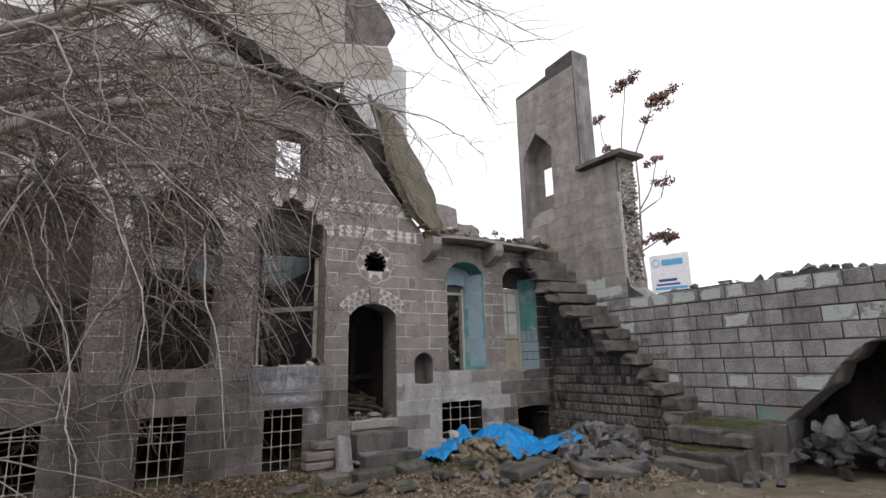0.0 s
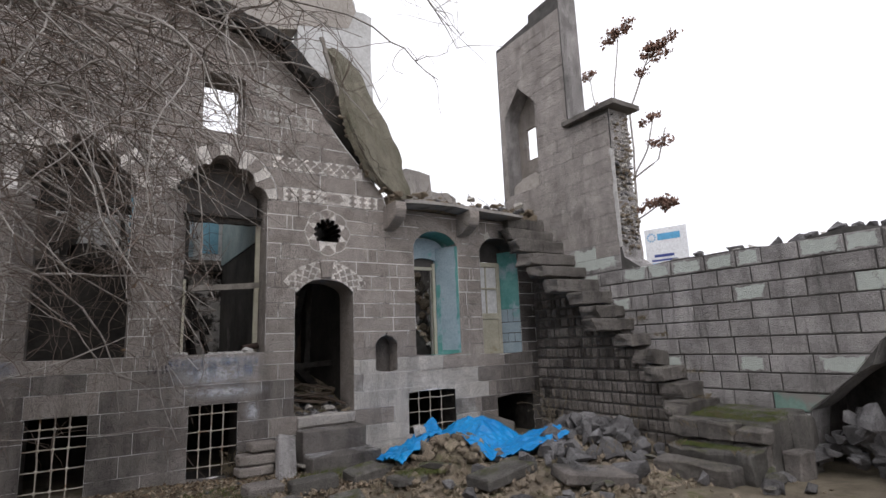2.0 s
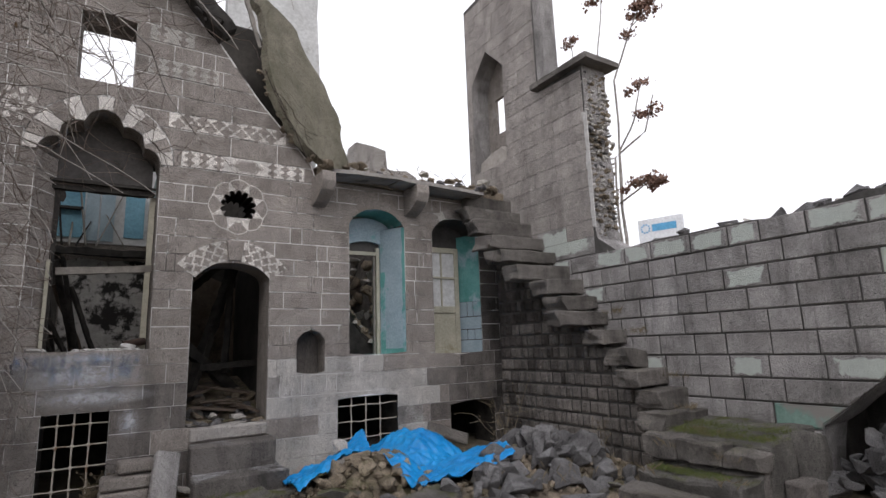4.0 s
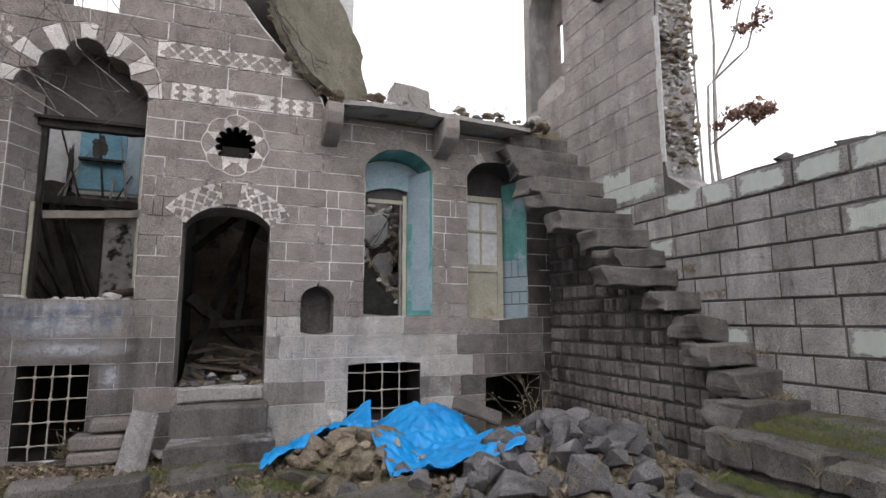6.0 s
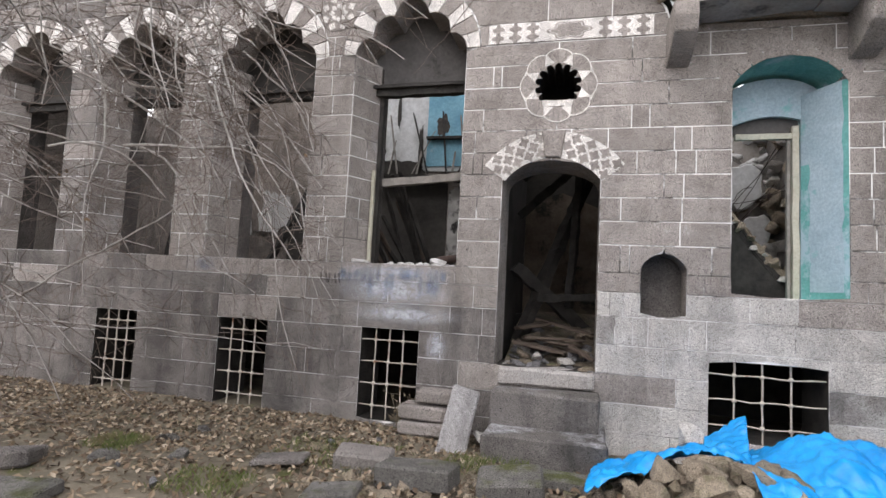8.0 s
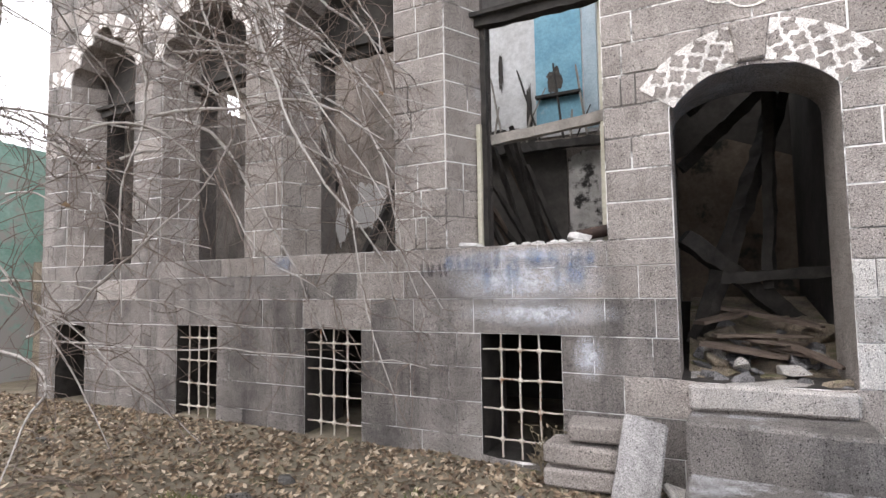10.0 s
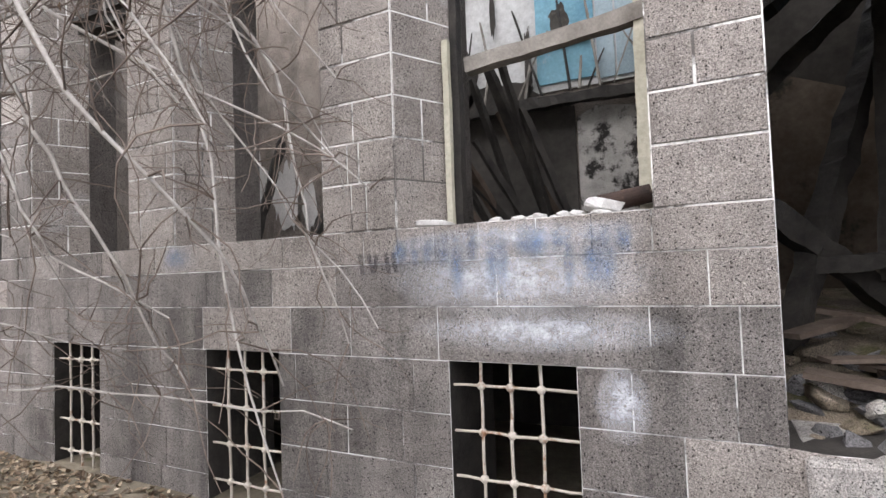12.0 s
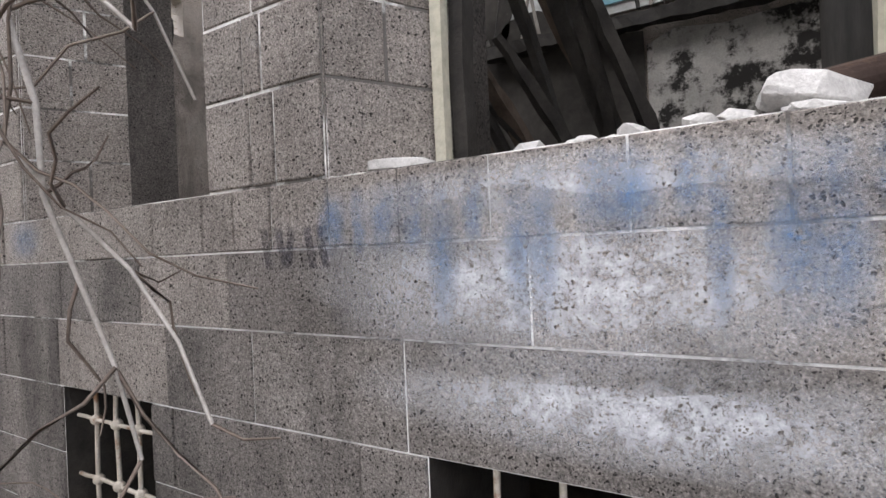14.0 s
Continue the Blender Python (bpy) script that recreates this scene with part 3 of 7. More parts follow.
landing_block("lowest_step", 2.98, 3.42, -4.86, -3.8, -0.2, 0.22, STAIR, 8.0, 0.0, 0.04)

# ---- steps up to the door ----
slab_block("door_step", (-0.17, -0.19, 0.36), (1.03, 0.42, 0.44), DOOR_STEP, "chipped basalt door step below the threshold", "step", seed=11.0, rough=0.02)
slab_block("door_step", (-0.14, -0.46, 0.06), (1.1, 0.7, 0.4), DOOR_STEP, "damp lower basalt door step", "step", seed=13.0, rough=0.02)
slab_block("threshold", (-0.19, 0.28, 0.68), (0.97, 0.7, 0.17), BASALT_MID, "pale worn stone door threshold", "threshold", seed=15.0, rough=0.02)

# ---- ground: one sheet to the horizon ----
def ground_z(x, y):
    near = max(0.0, 1 - math.hypot(x * 0.6, y + 4) / 30)
    z = 0.06 * noise.noise(Vector((x * 0.55, y * 0.55, 1))) + 0.03 * noise.noise(Vector((x * 2.1, y * 2.1, 4)))
    z += 0.26 * max(0.0, min(1.0, (-y - 5.5) / 4)) + 0.08 * max(0.0, min(1.0, (-x - 1) / 4))
    return z * near

def axis_steps(lo, hi, fine, far):
    a = [lo + i * fine for i in range(int((hi - lo) / fine) + 1)]
    g, out, back = fine, list(a), []
    while out[-1] < far:
        g *= 1.5
        out.append(out[-1] + g)
    g, x = fine, lo
    while x > -far:
        g *= 1.5
        x -= g
        back.append(x)
    return back[::-1] + out

gx, gy = axis_steps(-12, 8, 0.14, 1500), axis_steps(-13, 3, 0.14, 1500)
gv = [(x, y, ground_z(x, y)) for y in gy for x in gx]
nx = len(gx)
gf = [(j * nx + i, j * nx + i + 1, (j + 1) * nx + i + 1, (j + 1) * nx + i) for j in range(len(gy) - 1) for i in range(nx - 1)]
gm = bpy.data.meshes.new("ground")
gm.from_pydata(gv, [], gf)
gm.materials.append(EARTH)
for p in gm.polygons:
    p.use_smooth = True
tagged(new("ground", gm), "littered bare earth of an abandoned courtyard", "ground", kind="structure")

# ---- inside the house ----
WEST_Y0, WEST_Y1, WEST_Z0, WEST_Z1 = 3.04, 3.61, 4.82, 5.34
def wall_slab(name, c, s, material, label, category="wall", rough=0.0, turn=0.0):
    bm = bmesh.new()
    add_box(bm, (0, 0, 0), s)
    if rough:
        bmesh.ops.subdivide_edges(bm, edges=list(bm.edges), cuts=10, use_grid_fill=True)
        roughen(bm, rough, 1.5, c[0])
    ob = new(name, finish(bm, name, material))
    ob.matrix_basis = pose(*c, 0, 0, turn)
    return tagged(ob, label, category, kind="structure")

def ragged(y, x0, x1, z0, top, material, name, label, holes=(), depth=0.4, rng=random.Random(3)):
    """A standing remnant of an inner wall with a broken top; top: (x, z) pairs."""
    pts = [(x0, z0), (x1, z0)] + [p for p in reversed(top)]
    bm = holed_wall(pts, [list(h) for h in holes], lambda u, v, d: Vector((u, y - d, v)), depth)
    return tagged(new(name, finish(bm, name, [material, material])), label, "wall", kind="structure")

wall_slab("floor_west", (-4.9, 2.6, 1.32), (7.7, 3.96, 0.16), CHAR_SHADE, "burnt debris-covered floor inside the house", "floor")
wall_slab("floor_east", (2.72, 2.05, 1.32), (3.95, 2.86, 0.16), CHAR_SHADE, "burnt floor of the low wing", "floor")
wall_slab("floor_passage", (-0.16, 2.05, 0.1), (1.3, 2.86, 1.12), CHAR_SHADE, "burnt debris-covered floor of the entrance passage", "floor")
ragged(4.6, -9.0, -0.9, 0.4, [(-9.0, 7.2), (-7.6, 6.9), (-6.4, 7.2), (-5.0, 6.7), (-4.2, 6.5), (-3.0, 6.5), (-1.6, 6.6), (-0.9, 6.4)], BACK_STONE, "wall_back_west", "bare smoke-stained inner back wall of rough stone")
ragged(4.575, -4.3, -0.95, 3.95, [(-4.3, 6.0), (-3.6, 6.35), (-3.0, 6.45), (-0.95, 6.4)], PLASTER, "wall_plaster", "light plaster on the upper back wall", depth=0.025)
ragged(4.55, -2.98, -2.2, 4.05, [(-2.98, 6.35), (-2.2, 6.4)], BLUE, "blue_panel", "blue painted recessed panel on the back wall", depth=0.02)
ragged(4.55, -1.5, -1.15, 4.1, [(-1.5, 6.3), (-1.15, 6.3)], BLUE, "blue_panel", "blue painted strip on the back wall", depth=0.02)
for x0, x1 in ((-2.17, -1.95), (-1.92, -1.68)):
    ragged(4.55, x0, x1, 4.0, [(x0, 6.2), (x1, 6.2)], TEAL_BLUE, "cupboard_door", "pale blue board door of a wall cupboard", depth=0.02)
wall_slab("cupboard_shelf", (-2.59, 4.5, 4.62), (0.76, 0.12, 0.05), CHAR_SHADE, "dark shelf edge in the blue recess", "shelf")
ragged(4.57, -2.47, -1.0, 1.4, [(-2.47, 3.55), (-2.2, 3.66), (-1.8, 3.6), (-1.0, 3.64)], PLASTER_DIM, "lower_render", "soot-streaked pale render low on the back wall", depth=0.02)
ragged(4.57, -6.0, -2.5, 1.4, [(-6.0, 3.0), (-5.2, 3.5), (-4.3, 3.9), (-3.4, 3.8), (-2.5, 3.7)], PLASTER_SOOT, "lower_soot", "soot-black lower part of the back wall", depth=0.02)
ragged(3.5, -0.9, 4.8, 0.4, [(-0.9, 4.9), (0.3, 5.0), (1.2, 4.9), (2.2, 5.1), (3.2, 4.9), (4.8, 5.0)], PLASTER_GREY, "wall_back_east", "broken inner wall with flaking white plaster")
for cx, cz, w, h, mt, lab in ((-4.15, 4.35, 0.3, 0.5, PLASTER_SOOT, "dark"), (-3.5, 4.0, 0.5, 0.18, PLASTER_SOOT, "dark"), (-2.66, 4.88, 0.13, 0.2, PLASTER_SOOT, "dark"), (-3.6, 5.2, 0.04, 0.35, PLASTER_SOOT, "dark"), (-3.1, 4.4, 0.05, 0.5, PLASTER_SOOT, "dark"), (-4.2, 5.6, 0.2, 0.5, PLASTER_SOOT, "dark"),
                            (-6.4, 3.05, 0.4, 0.5, PLASTER_PATCH, "pale"), (-7.58, 2.95, 0.3, 0.56, PLASTER_PATCH, "pale"), (-7.05, 2.75, 0.16, 0.4, PLASTER_PATCH, "pale"), (-8.3, 3.2, 0.3, 0.6, PLASTER_PATCH, "pale")):
    bm = bmesh.new()
    n = 40
    prism(bm, [(cx + w * (1 + 0.5 * noise.noise(Vector((math.cos(2 * math.pi * i / n) * 2, math.sin(2 * math.pi * i / n) * 2, cx)))) * math.cos(2 * math.pi * i / n), cz + h * (1 + 0.5 * noise.noise(Vector((i * 0.4, cz, cx))) + 0.3 * noise.noise(Vector((i * 1.3, cz, cx)))) * math.sin(2 * math.pi * i / n)) for i in range(n)], lambda u, v, d: Vector((u, 4.545 - d, v)), 0.006)
    bmesh.ops.recalc_face_normals(bm, faces=bm.faces)
    tagged(new("fallen_plaster_patch", finish(bm, "fallen_plaster_patch", mt)), "dark patch where the plaster has fallen off" if lab == "dark" else "pale patch of render left on the stone wall", "patch", kind="structure")
# the tall upper back wall: white plaster, grey render and bare stone
def upper(outline, y, depth, material, name, label):
    bm = holed_wall(outline, [], lambda u, v, d: Vector((u, y - d, v)), depth)
    return tagged(new(name, finish(bm, name, [material, material])), label, "wall", kind="structure")
upper([(-0.1, 4.6), (1.62, 4.6), (1.7, 6.2), (1.72, 7.4), (1.66, 8.6), (1.7, 9.66), (1.5, 9.72), (1.3, 9.7), (1.26, 9.9), (1.13, 10.2), (0.2, 9.95), (-0.1, 9.9)], 2.0, 0.3, PLASTER, "wall_upper_back", "tall remnant of flaking white plastered upper wall")
upper([(-6.4, 8.3), (-2.4, 8.35), (-1.2, 8.5), (-0.12, 8.8), (-0.104, 8.8), (-0.104, 11.9), (-6.4, 11.9)], 2.0, 0.4, PLASTER_GREY, "wall_upper_render", "grey rendered upper wall above the burnt roof edge")
upper([(-0.1, 9.906), (0.2, 9.956), (1.13, 10.206), (1.3, 10.5), (1.43, 10.79), (1.2, 11.2), (0.88, 11.54), (0.5, 11.7), (-0.1, 11.8)], 2.1, 0.35, DARK_RUBBLE, "wall_upper_rubble", "dark broken stonework on top of the upper wall")
upper([(2.45, 4.4), (3.95, 4.4), (3.95, 5.4), (3.7, 5.52), (3.42, 5.48), (3.24, 5.5), (3.2, 5.9), (2.9, 5.96), (2.52, 5.98), (2.46, 5.6)], 2.0, 0.45, BASALT_MID, "wall_remnant", "pale broken masonry remnant behind the low roof")
upper([(-0.09, 8.9), (1.1, 9.2), (1.29, 9.69), (1.12, 10.15), (0.2, 9.9), (-0.09, 9.85)], 1.99, 0.02, PLASTER_GREY, "render_band", "grey render over the upper wall")
for x, m, lab in ((-0.93, PLASTER_SOOT, "sooty partition beside the entrance passage"), (0.62, PLASTER_SOOT, "blackened partition beside the entrance passage"), (3.02, DARK_RUBBLE, "cross wall with flaking white plaster over stone")):
    wall_slab("partition", (x, 2.6 if x < 0 else 2.05, 3.0 if x > 2 else 2.6), (0.25, 3.9 if x < 0 else 2.8, 3.2 if x > 2 else (4.0 if x > 0 else 4.6)), m, lab)
wall_slab("partition_plaster", (-1.067, 2.9, 4.35), (0.02, 3.2, 1.1), TEAL_GREY, "teal-grey plaster on the upper partition", rough=0.0)
wall_slab("wall_stub", (-10.0, 0.95, 0.75), (2.6, 0.35, 2.4), EARTHY, "brown earthy rubble wall beside the house", rough=0.1)
west = holed_wall([(0.63, -0.5), (4.6, -0.5), (4.59, 7.1), (2.6, 6.8), (0.63, 6.6)], [[(WEST_Y0, WEST_Z0), (WEST_Y1, WEST_Z0), (WEST_Y1, WEST_Z1), (WEST_Y0, WEST_Z1)]], lambda u, v, d: Vector((-8.6 + d, u, v)), 0.3)
tagged(new("wall_west", finish(west, "wall_west", [BACK_STONE, PLASTER_GREY])), "sooty outer end wall with a small barred window", "wall", kind="structure")
ragged(3.47, -0.8, 0.5, 0.66, [(-0.8, 3.1), (-0.2, 3.3), (0.5, 3.0)], TANWALL, "passage_render", "brown smoked render at the end of the passage", depth=0.02)
# Near-black layer covering the pale wall above the render.
ragged(3.48, -0.85, 0.6, 2.9, [(-0.85, 4.88), (0.3, 4.95), (0.6, 4.9)], PLASTER_SOOT, "passage_soot", "near-black wall above the passage render", depth=0.02)
# Ceilings added above the view; their depth sets how much skylight gets in.
wall_slab("ceiling_passage", (-0.17, 1.5, 4.6), (1.5, 1.7, 0.2), CHAR_SHADE, "charred ceiling added over the passage to shade it", "ceiling")
wall_slab("ceiling_rooms", (-4.75, 1.4, 5.16), (7.5, 1.54, 0.2), CHAR_SHADE, "charred ceiling added behind the windows to shade the rooms", "ceiling")
# Near-black walls added inside the cellar so its openings stay dark.
wall_slab("wall_cellar", (4.72, 1.66, 0.28), (0.16, 2.06, 2.1), CHAR_SHADE, "near-black wall added to keep daylight out of the cellar")
wall_slab("wall_cellar", (-2.0, 2.6, 0.25), (13.2, 0.2, 2.0), CHAR_SHADE, "near-black backing wall added behind the cellar openings")
# Dark infill added to close the gap between gable and leaning slab.
ragged(0.55, -1.25, 1.15, 4.4, [(-1.25, 7.0), (0.15, 7.0), (0.5, 6.3), (0.85, 5.5), (1.15, 4.62)], PLASTER_SOOT, "wall_gable_inner", "dark infill wall closing the gap behind the broken gable", depth=0.2)

# ---- carved and inlaid stonework of the facade ----
def rel(depth0):
    return lambda u, v, d: Vector((u, -depth0 - d, v))

def sector(cx, cz, r0, r1, a0, a1, n=4):
    out = [(cx + r1 * math.cos(a0 + (a1 - a0) * i / n), cz + r1 * math.sin(a0 + (a1 - a0) * i / n)) for i in range(n + 1)]
    return out + [(cx + r0 * math.cos(a1 + (a0 - a1) * i / n), cz + r0 * math.sin(a1 + (a0 - a1) * i / n)) for i in range(n + 1)]

def voussoirs(cx):
    """The alternating light and dark stones round a foiled window head."""
    ring = thing("window_arch", "five-lobed window arch of alternating white and dark stones", "arch", "facade window arches")
    def inner(a):
        c, s_, far = math.cos(a), math.sin(a), 0.5
        for lx, lz, r in LOBES:
            b = lx * c + lz * s_
            d = b * b - (lx * lx + lz * lz - r * r)
            if d >= 0:
                far = max(far, b + math.sqrt(d))
        return far + 0.004
    n = 13
    for k in range(n):
        a0, a1 = math.pi * k / n + 0.008, math.pi * (k + 1) / n - 0.008
        steps = [a0 + (a1 - a0) * q / 6 for q in range(7)]
        pts = [(cx + ARCH_R * math.cos(a), WIN_SPRING + ARCH_R * math.sin(a)) for a in steps] + [(cx + inner(a) * math.cos(a), WIN_SPRING + inner(a) * math.sin(a)) for a in reversed(steps)]
        bm = bmesh.new()
        prism(bm, ccw(pts), rel(0.0), 0.012 + 0.0015 * (k % 3), 0.003)
        bmesh.ops.recalc_face_normals(bm, faces=bm.faces)
        part("voussoir", bm, INLAY if k % 2 == 0 else BASALT, ring)
    return ring
for x in WIN_X:
    voussoirs(x)

def cross_pts(cx, cz, r, turn=0.0):
    """A four-lobed cross."""
    out = []
    for i in range(24):
        a = 2 * math.pi * i / 24
        k = r * (0.78 + 0.22 * math.cos(4 * a))
        out.append((cx + k * math.cos(a + turn), cz + k * math.sin(a + turn)))
    return out

def cross_mesh(r, material, turn=0.0):
    bm = bmesh.new()
    prism(bm, ccw(cross_pts(0, 0, r, turn)), lambda u, v, d: Vector((u, -d, v)), 0.003)
    bmesh.ops.recalc_face_normals(bm, faces=bm.faces)
    return finish(bm, "star", material)

def star_at(me, x, z, parent):
    ob = new("star", me)
    ob.parent = parent
    ob.location = (x, -0.0145, z)

def inlay_band(x0, x1, z0, z1, light=INLAY, staggered=True, cartouche=None, pitch=0.215):
    band = thing("inlay_band", "carved inlay band of pale stone with dark cross shapes", "inlay", "facade inlay bands")
    bm = bmesh.new()
    prism(bm, [(x0, z0 + 0.012), (x1, z0 + 0.012), (x1, z1 - 0.012), (x0, z1 - 0.012)], rel(0.0), 0.0145, 0.003)
    bmesh.ops.recalc_face_normals(bm, faces=bm.faces)
    part("panel", bm, light, band)
    h = z1 - z0
    me = cross_mesh(0.092 if staggered else 0.07, BASALT)
    n = max(1, int((x1 - x0 - 0.06) / pitch))
    step = (x1 - x0 - 0.02) / (n + (0.5 if staggered else 0.0))
    for row in range(2):
        for i in range(n):
            cx = x0 + 0.01 + (i + 0.5 + (0.5 if staggered and row else 0.0)) * step
            if cartouche and abs(cx - cartouche) < 0.27:
                continue
            star_at(me, cx, z0 + h * ((0.29, 0.71)[row]), band)
    if cartouche:
        for k, (rx, rz, m) in enumerate(((0.25, 0.108, BASALT), (0.225, 0.094, light), (0.205, 0.086, BASALT))):
            bm = bmesh.new()
            pts = [(cartouche + rx * (0.86 + 0.14 * math.cos(6 * a)) * math.cos(a), (z0 + z1) / 2 + rz * (0.88 + 0.12 * math.cos(6 * a)) * math.sin(a)) for a in (2 * math.pi * q / 36 for q in range(36))]
            prism(bm, ccw(pts), rel(0.0145), 0.003 + 0.0015 * k)
            bmesh.ops.recalc_face_normals(bm, faces=bm.faces)
            part("cartouche", bm, m, band)
inlay_band(-1.12, 0.5, 4.83, 5.07)
inlay_band(-0.94, 0.8, 4.29, 4.53, staggered=False, cartouche=-0.06, pitch=0.172)
inlay_band(-1.42, -0.5, 5.58, 5.83, light=BASALT_PALE, staggered=False, pitch=0.172)
inlay_band(-1.42, -0.85, 6.08, 6.33, light=BASALT_PALE, staggered=False, pitch=0.172)
inlay_band(-8.6, -8.25, 4.29, 4.53, staggered=False, pitch=0.172)

door_head = thing("door_arch", "pale inlaid arch with dark crosses above the doorway", "arch")
DCX, DCZ = -0.185, 2.37
for sgn in (-1, 1):
    a0, a1 = (radians(97), radians(143)) if sgn < 0 else (radians(37), radians(83))
    bm = bmesh.new()
    prism(bm, ccw(sector(DCX, DCZ, 0.63, 0.92, a0, a1, 10)), rel(0.0), 0.0145, 0.003)
    bmesh.ops.recalc_face_normals(bm, faces=bm.faces)
    part("arch_panel", bm, INLAY, door_head)
    me = cross_mesh(0.062, BASALT, (a0 + a1) / 2)
    for row, rr_ in enumerate((0.69, 0.775, 0.86)):
        for i in range(4):
            a = a0 + (a1 - a0) * (i + (0.78 if row % 2 else 0.3)) / 4.1
            star_at(me, DCX + rr_ * math.cos(a), DCZ + rr_ * math.sin(a), door_head)
bm = bmesh.new()
prism(bm, [(-0.27, 3.0), (-0.1, 3.0), (-0.06, 3.29), (-0.31, 3.29)], rel(0.0), 0.05, 0.012)
bmesh.ops.recalc_face_normals(bm, faces=bm.faces)
part("keystone", bm, BASALT, door_head, "projecting carved dark keystone")

rose = thing("rose_window", "round scalloped opening ringed by white star points", "window")
def flower(a, r):
    """The eight-petalled outline round the opening."""
    k = r - 0.03 + 0.045 * abs(math.cos(a * 4)) ** 0.7
    return ROSE[0] + k * math.cos(a), ROSE[1] + k * math.sin(a)
bm = bmesh.new()
for i in range(96):
    a0, a1 = 2 * math.pi * i / 96, 2 * math.pi * (i + 1) / 96
    prism(bm, [flower(a0, 0.385), flower(a0, 0.398), flower(a1, 0.398), flower(a1, 0.385)], rel(0.0), 0.0135)
bmesh.ops.recalc_face_normals(bm, faces=bm.faces)
part("ring", bm, INLAY, rose, "thin pale flower-shaped ring")
bm = bmesh.new()
for i in range(96):
    a0, a1 = 2 * math.pi * i / 96, 2 * math.pi * (i + 1) / 96
    prism(bm, [rose_edge(a0), flower(a0, 0.384), flower(a1, 0.384), rose_edge(a1)], rel(0.0), 0.009)
bmesh.ops.recalc_face_normals(bm, faces=bm.faces)
part("scalloped_plate", bm, BASALT, rose)
for i in range(8):
    a = 2 * math.pi * (i + 0.5) / 8
    c, s_ = math.cos(a), math.sin(a)
    pts = [(ROSE[0] + r * c - w * s_, ROSE[1] + r * s_ + w * c) for r, w in ((0.246, -0.058), (0.37, -0.003), (0.37, 0.003), (0.246, 0.058))]
    bm = bmesh.new()
    prism(bm, ccw(pts), rel(0.0), 0.0125, 0.003)
    bmesh.ops.recalc_face_normals(bm, faces=bm.faces)
    part("star_point", bm, INLAY, rose)
bm = bmesh.new()
prism(bm, [(ROSE[0] - 0.15, ROSE[1] - 0.235), (ROSE[0] + 0.15, ROSE[1] - 0.235), (ROSE[0] + 0.165, ROSE[1] - 0.168), (ROSE[0] - 0.165, ROSE[1] - 0.168)], rel(0.0), 0.0155, 0.003)
bmesh.ops.recalc_face_normals(bm, faces=bm.faces)
part("sill", bm, INLAY, rose, "flat pale sill of the round opening")

def medallion(cx, cz):
    t_ = thing("star_medallion", "octagonal carved star medallion of pale and dark stone", "inlay", "facade medallions")
    bm = bmesh.new()
    prism(bm, [(cx + 0.25 * math.cos(math.pi * (i + 0.5) / 4), cz + 0.25 * math.sin(math.pi * (i + 0.5) / 4)) for i in range(8)], rel(0.0), 0.014, 0.004)
    bmesh.ops.recalc_face_normals(bm, faces=bm.faces)
    part("plate", bm, BASALT, t_)
    for i in range(8):
        a = 2 * math.pi * i / 8
        for r0, r1, w in ((0.04, 0.13, 0.034), (0.13, 0.235, 0.05)):
            c, s_ = math.cos(a + (0 if r0 < 0.1 else 0.39)), math.sin(a + (0 if r0 < 0.1 else 0.39))
            bm = bmesh.new()
            prism(bm, [(cx + r * c - k * s_, cz + r * s_ + k * c) for r, k in ((r0, 0), ((r0 + r1) / 2, -w), (r1, 0), ((r0 + r1) / 2, w))], rel(0.014), 0.003)
            bmesh.ops.recalc_face_normals(bm, faces=bm.faces)
            part("star_point", bm, INLAY, t_)
for x in (-2.81, -4.69, -6.57):
    medallion(x, 4.83)

# ---- window reveals, frames, lintels ----
def reveal(cx, half, zb, zt, deep, cut, material, label, sides=(-1, 1), z_over=0.0):
    for s_ in sides:
        bm = bmesh.new()
        x0, x1 = cx + s_ * half, cx + s_ * (half - cut)
        pts = [(x0 - s_ * 0.002, 0.006), (x1, deep), (x1, THICK - 0.01), (x0 + s_ * 0.05, THICK - 0.01), (x0 + s_ * 0.05, 0.006)]
        lo, hi = [bm.verts.new((px, py, zb)) for px, py in pts], [bm.verts.new((px, py, zt)) for px, py in pts]
        bm.faces.new(lo)
        bm.faces.new(hi)
        for i in range(5):
            bm.faces.new((lo[i], lo[(i + 1) % 5], hi[(i + 1) % 5], hi[i]))
        bmesh.ops.recalc_face_normals(bm, faces=bm.faces)
        tagged(new("window_reveal", finish(bm, "window_reveal", material)), label, "reveal", kind="structure")
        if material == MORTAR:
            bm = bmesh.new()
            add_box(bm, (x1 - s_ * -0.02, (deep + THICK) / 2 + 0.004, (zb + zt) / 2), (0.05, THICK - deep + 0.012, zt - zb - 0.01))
            tagged(new("window_rebate", finish(bm, "window_rebate", BASALT_BLACK)), "dark stone rebate behind a window jamb", "reveal", kind="structure")

def courses_on_reveal(cx, half, cut, deep, side):
    """Stones of a splayed jamb."""
    run = math.hypot(cut, deep)
    def place(u, v, d):
        k = u / run
        nx_, ny_ = -side * deep / run, -cut / run
        return Vector((cx + side * (half - cut * k) + nx_ * d, 0.004 + deep * k + ny_ * d, v))
    return place, run

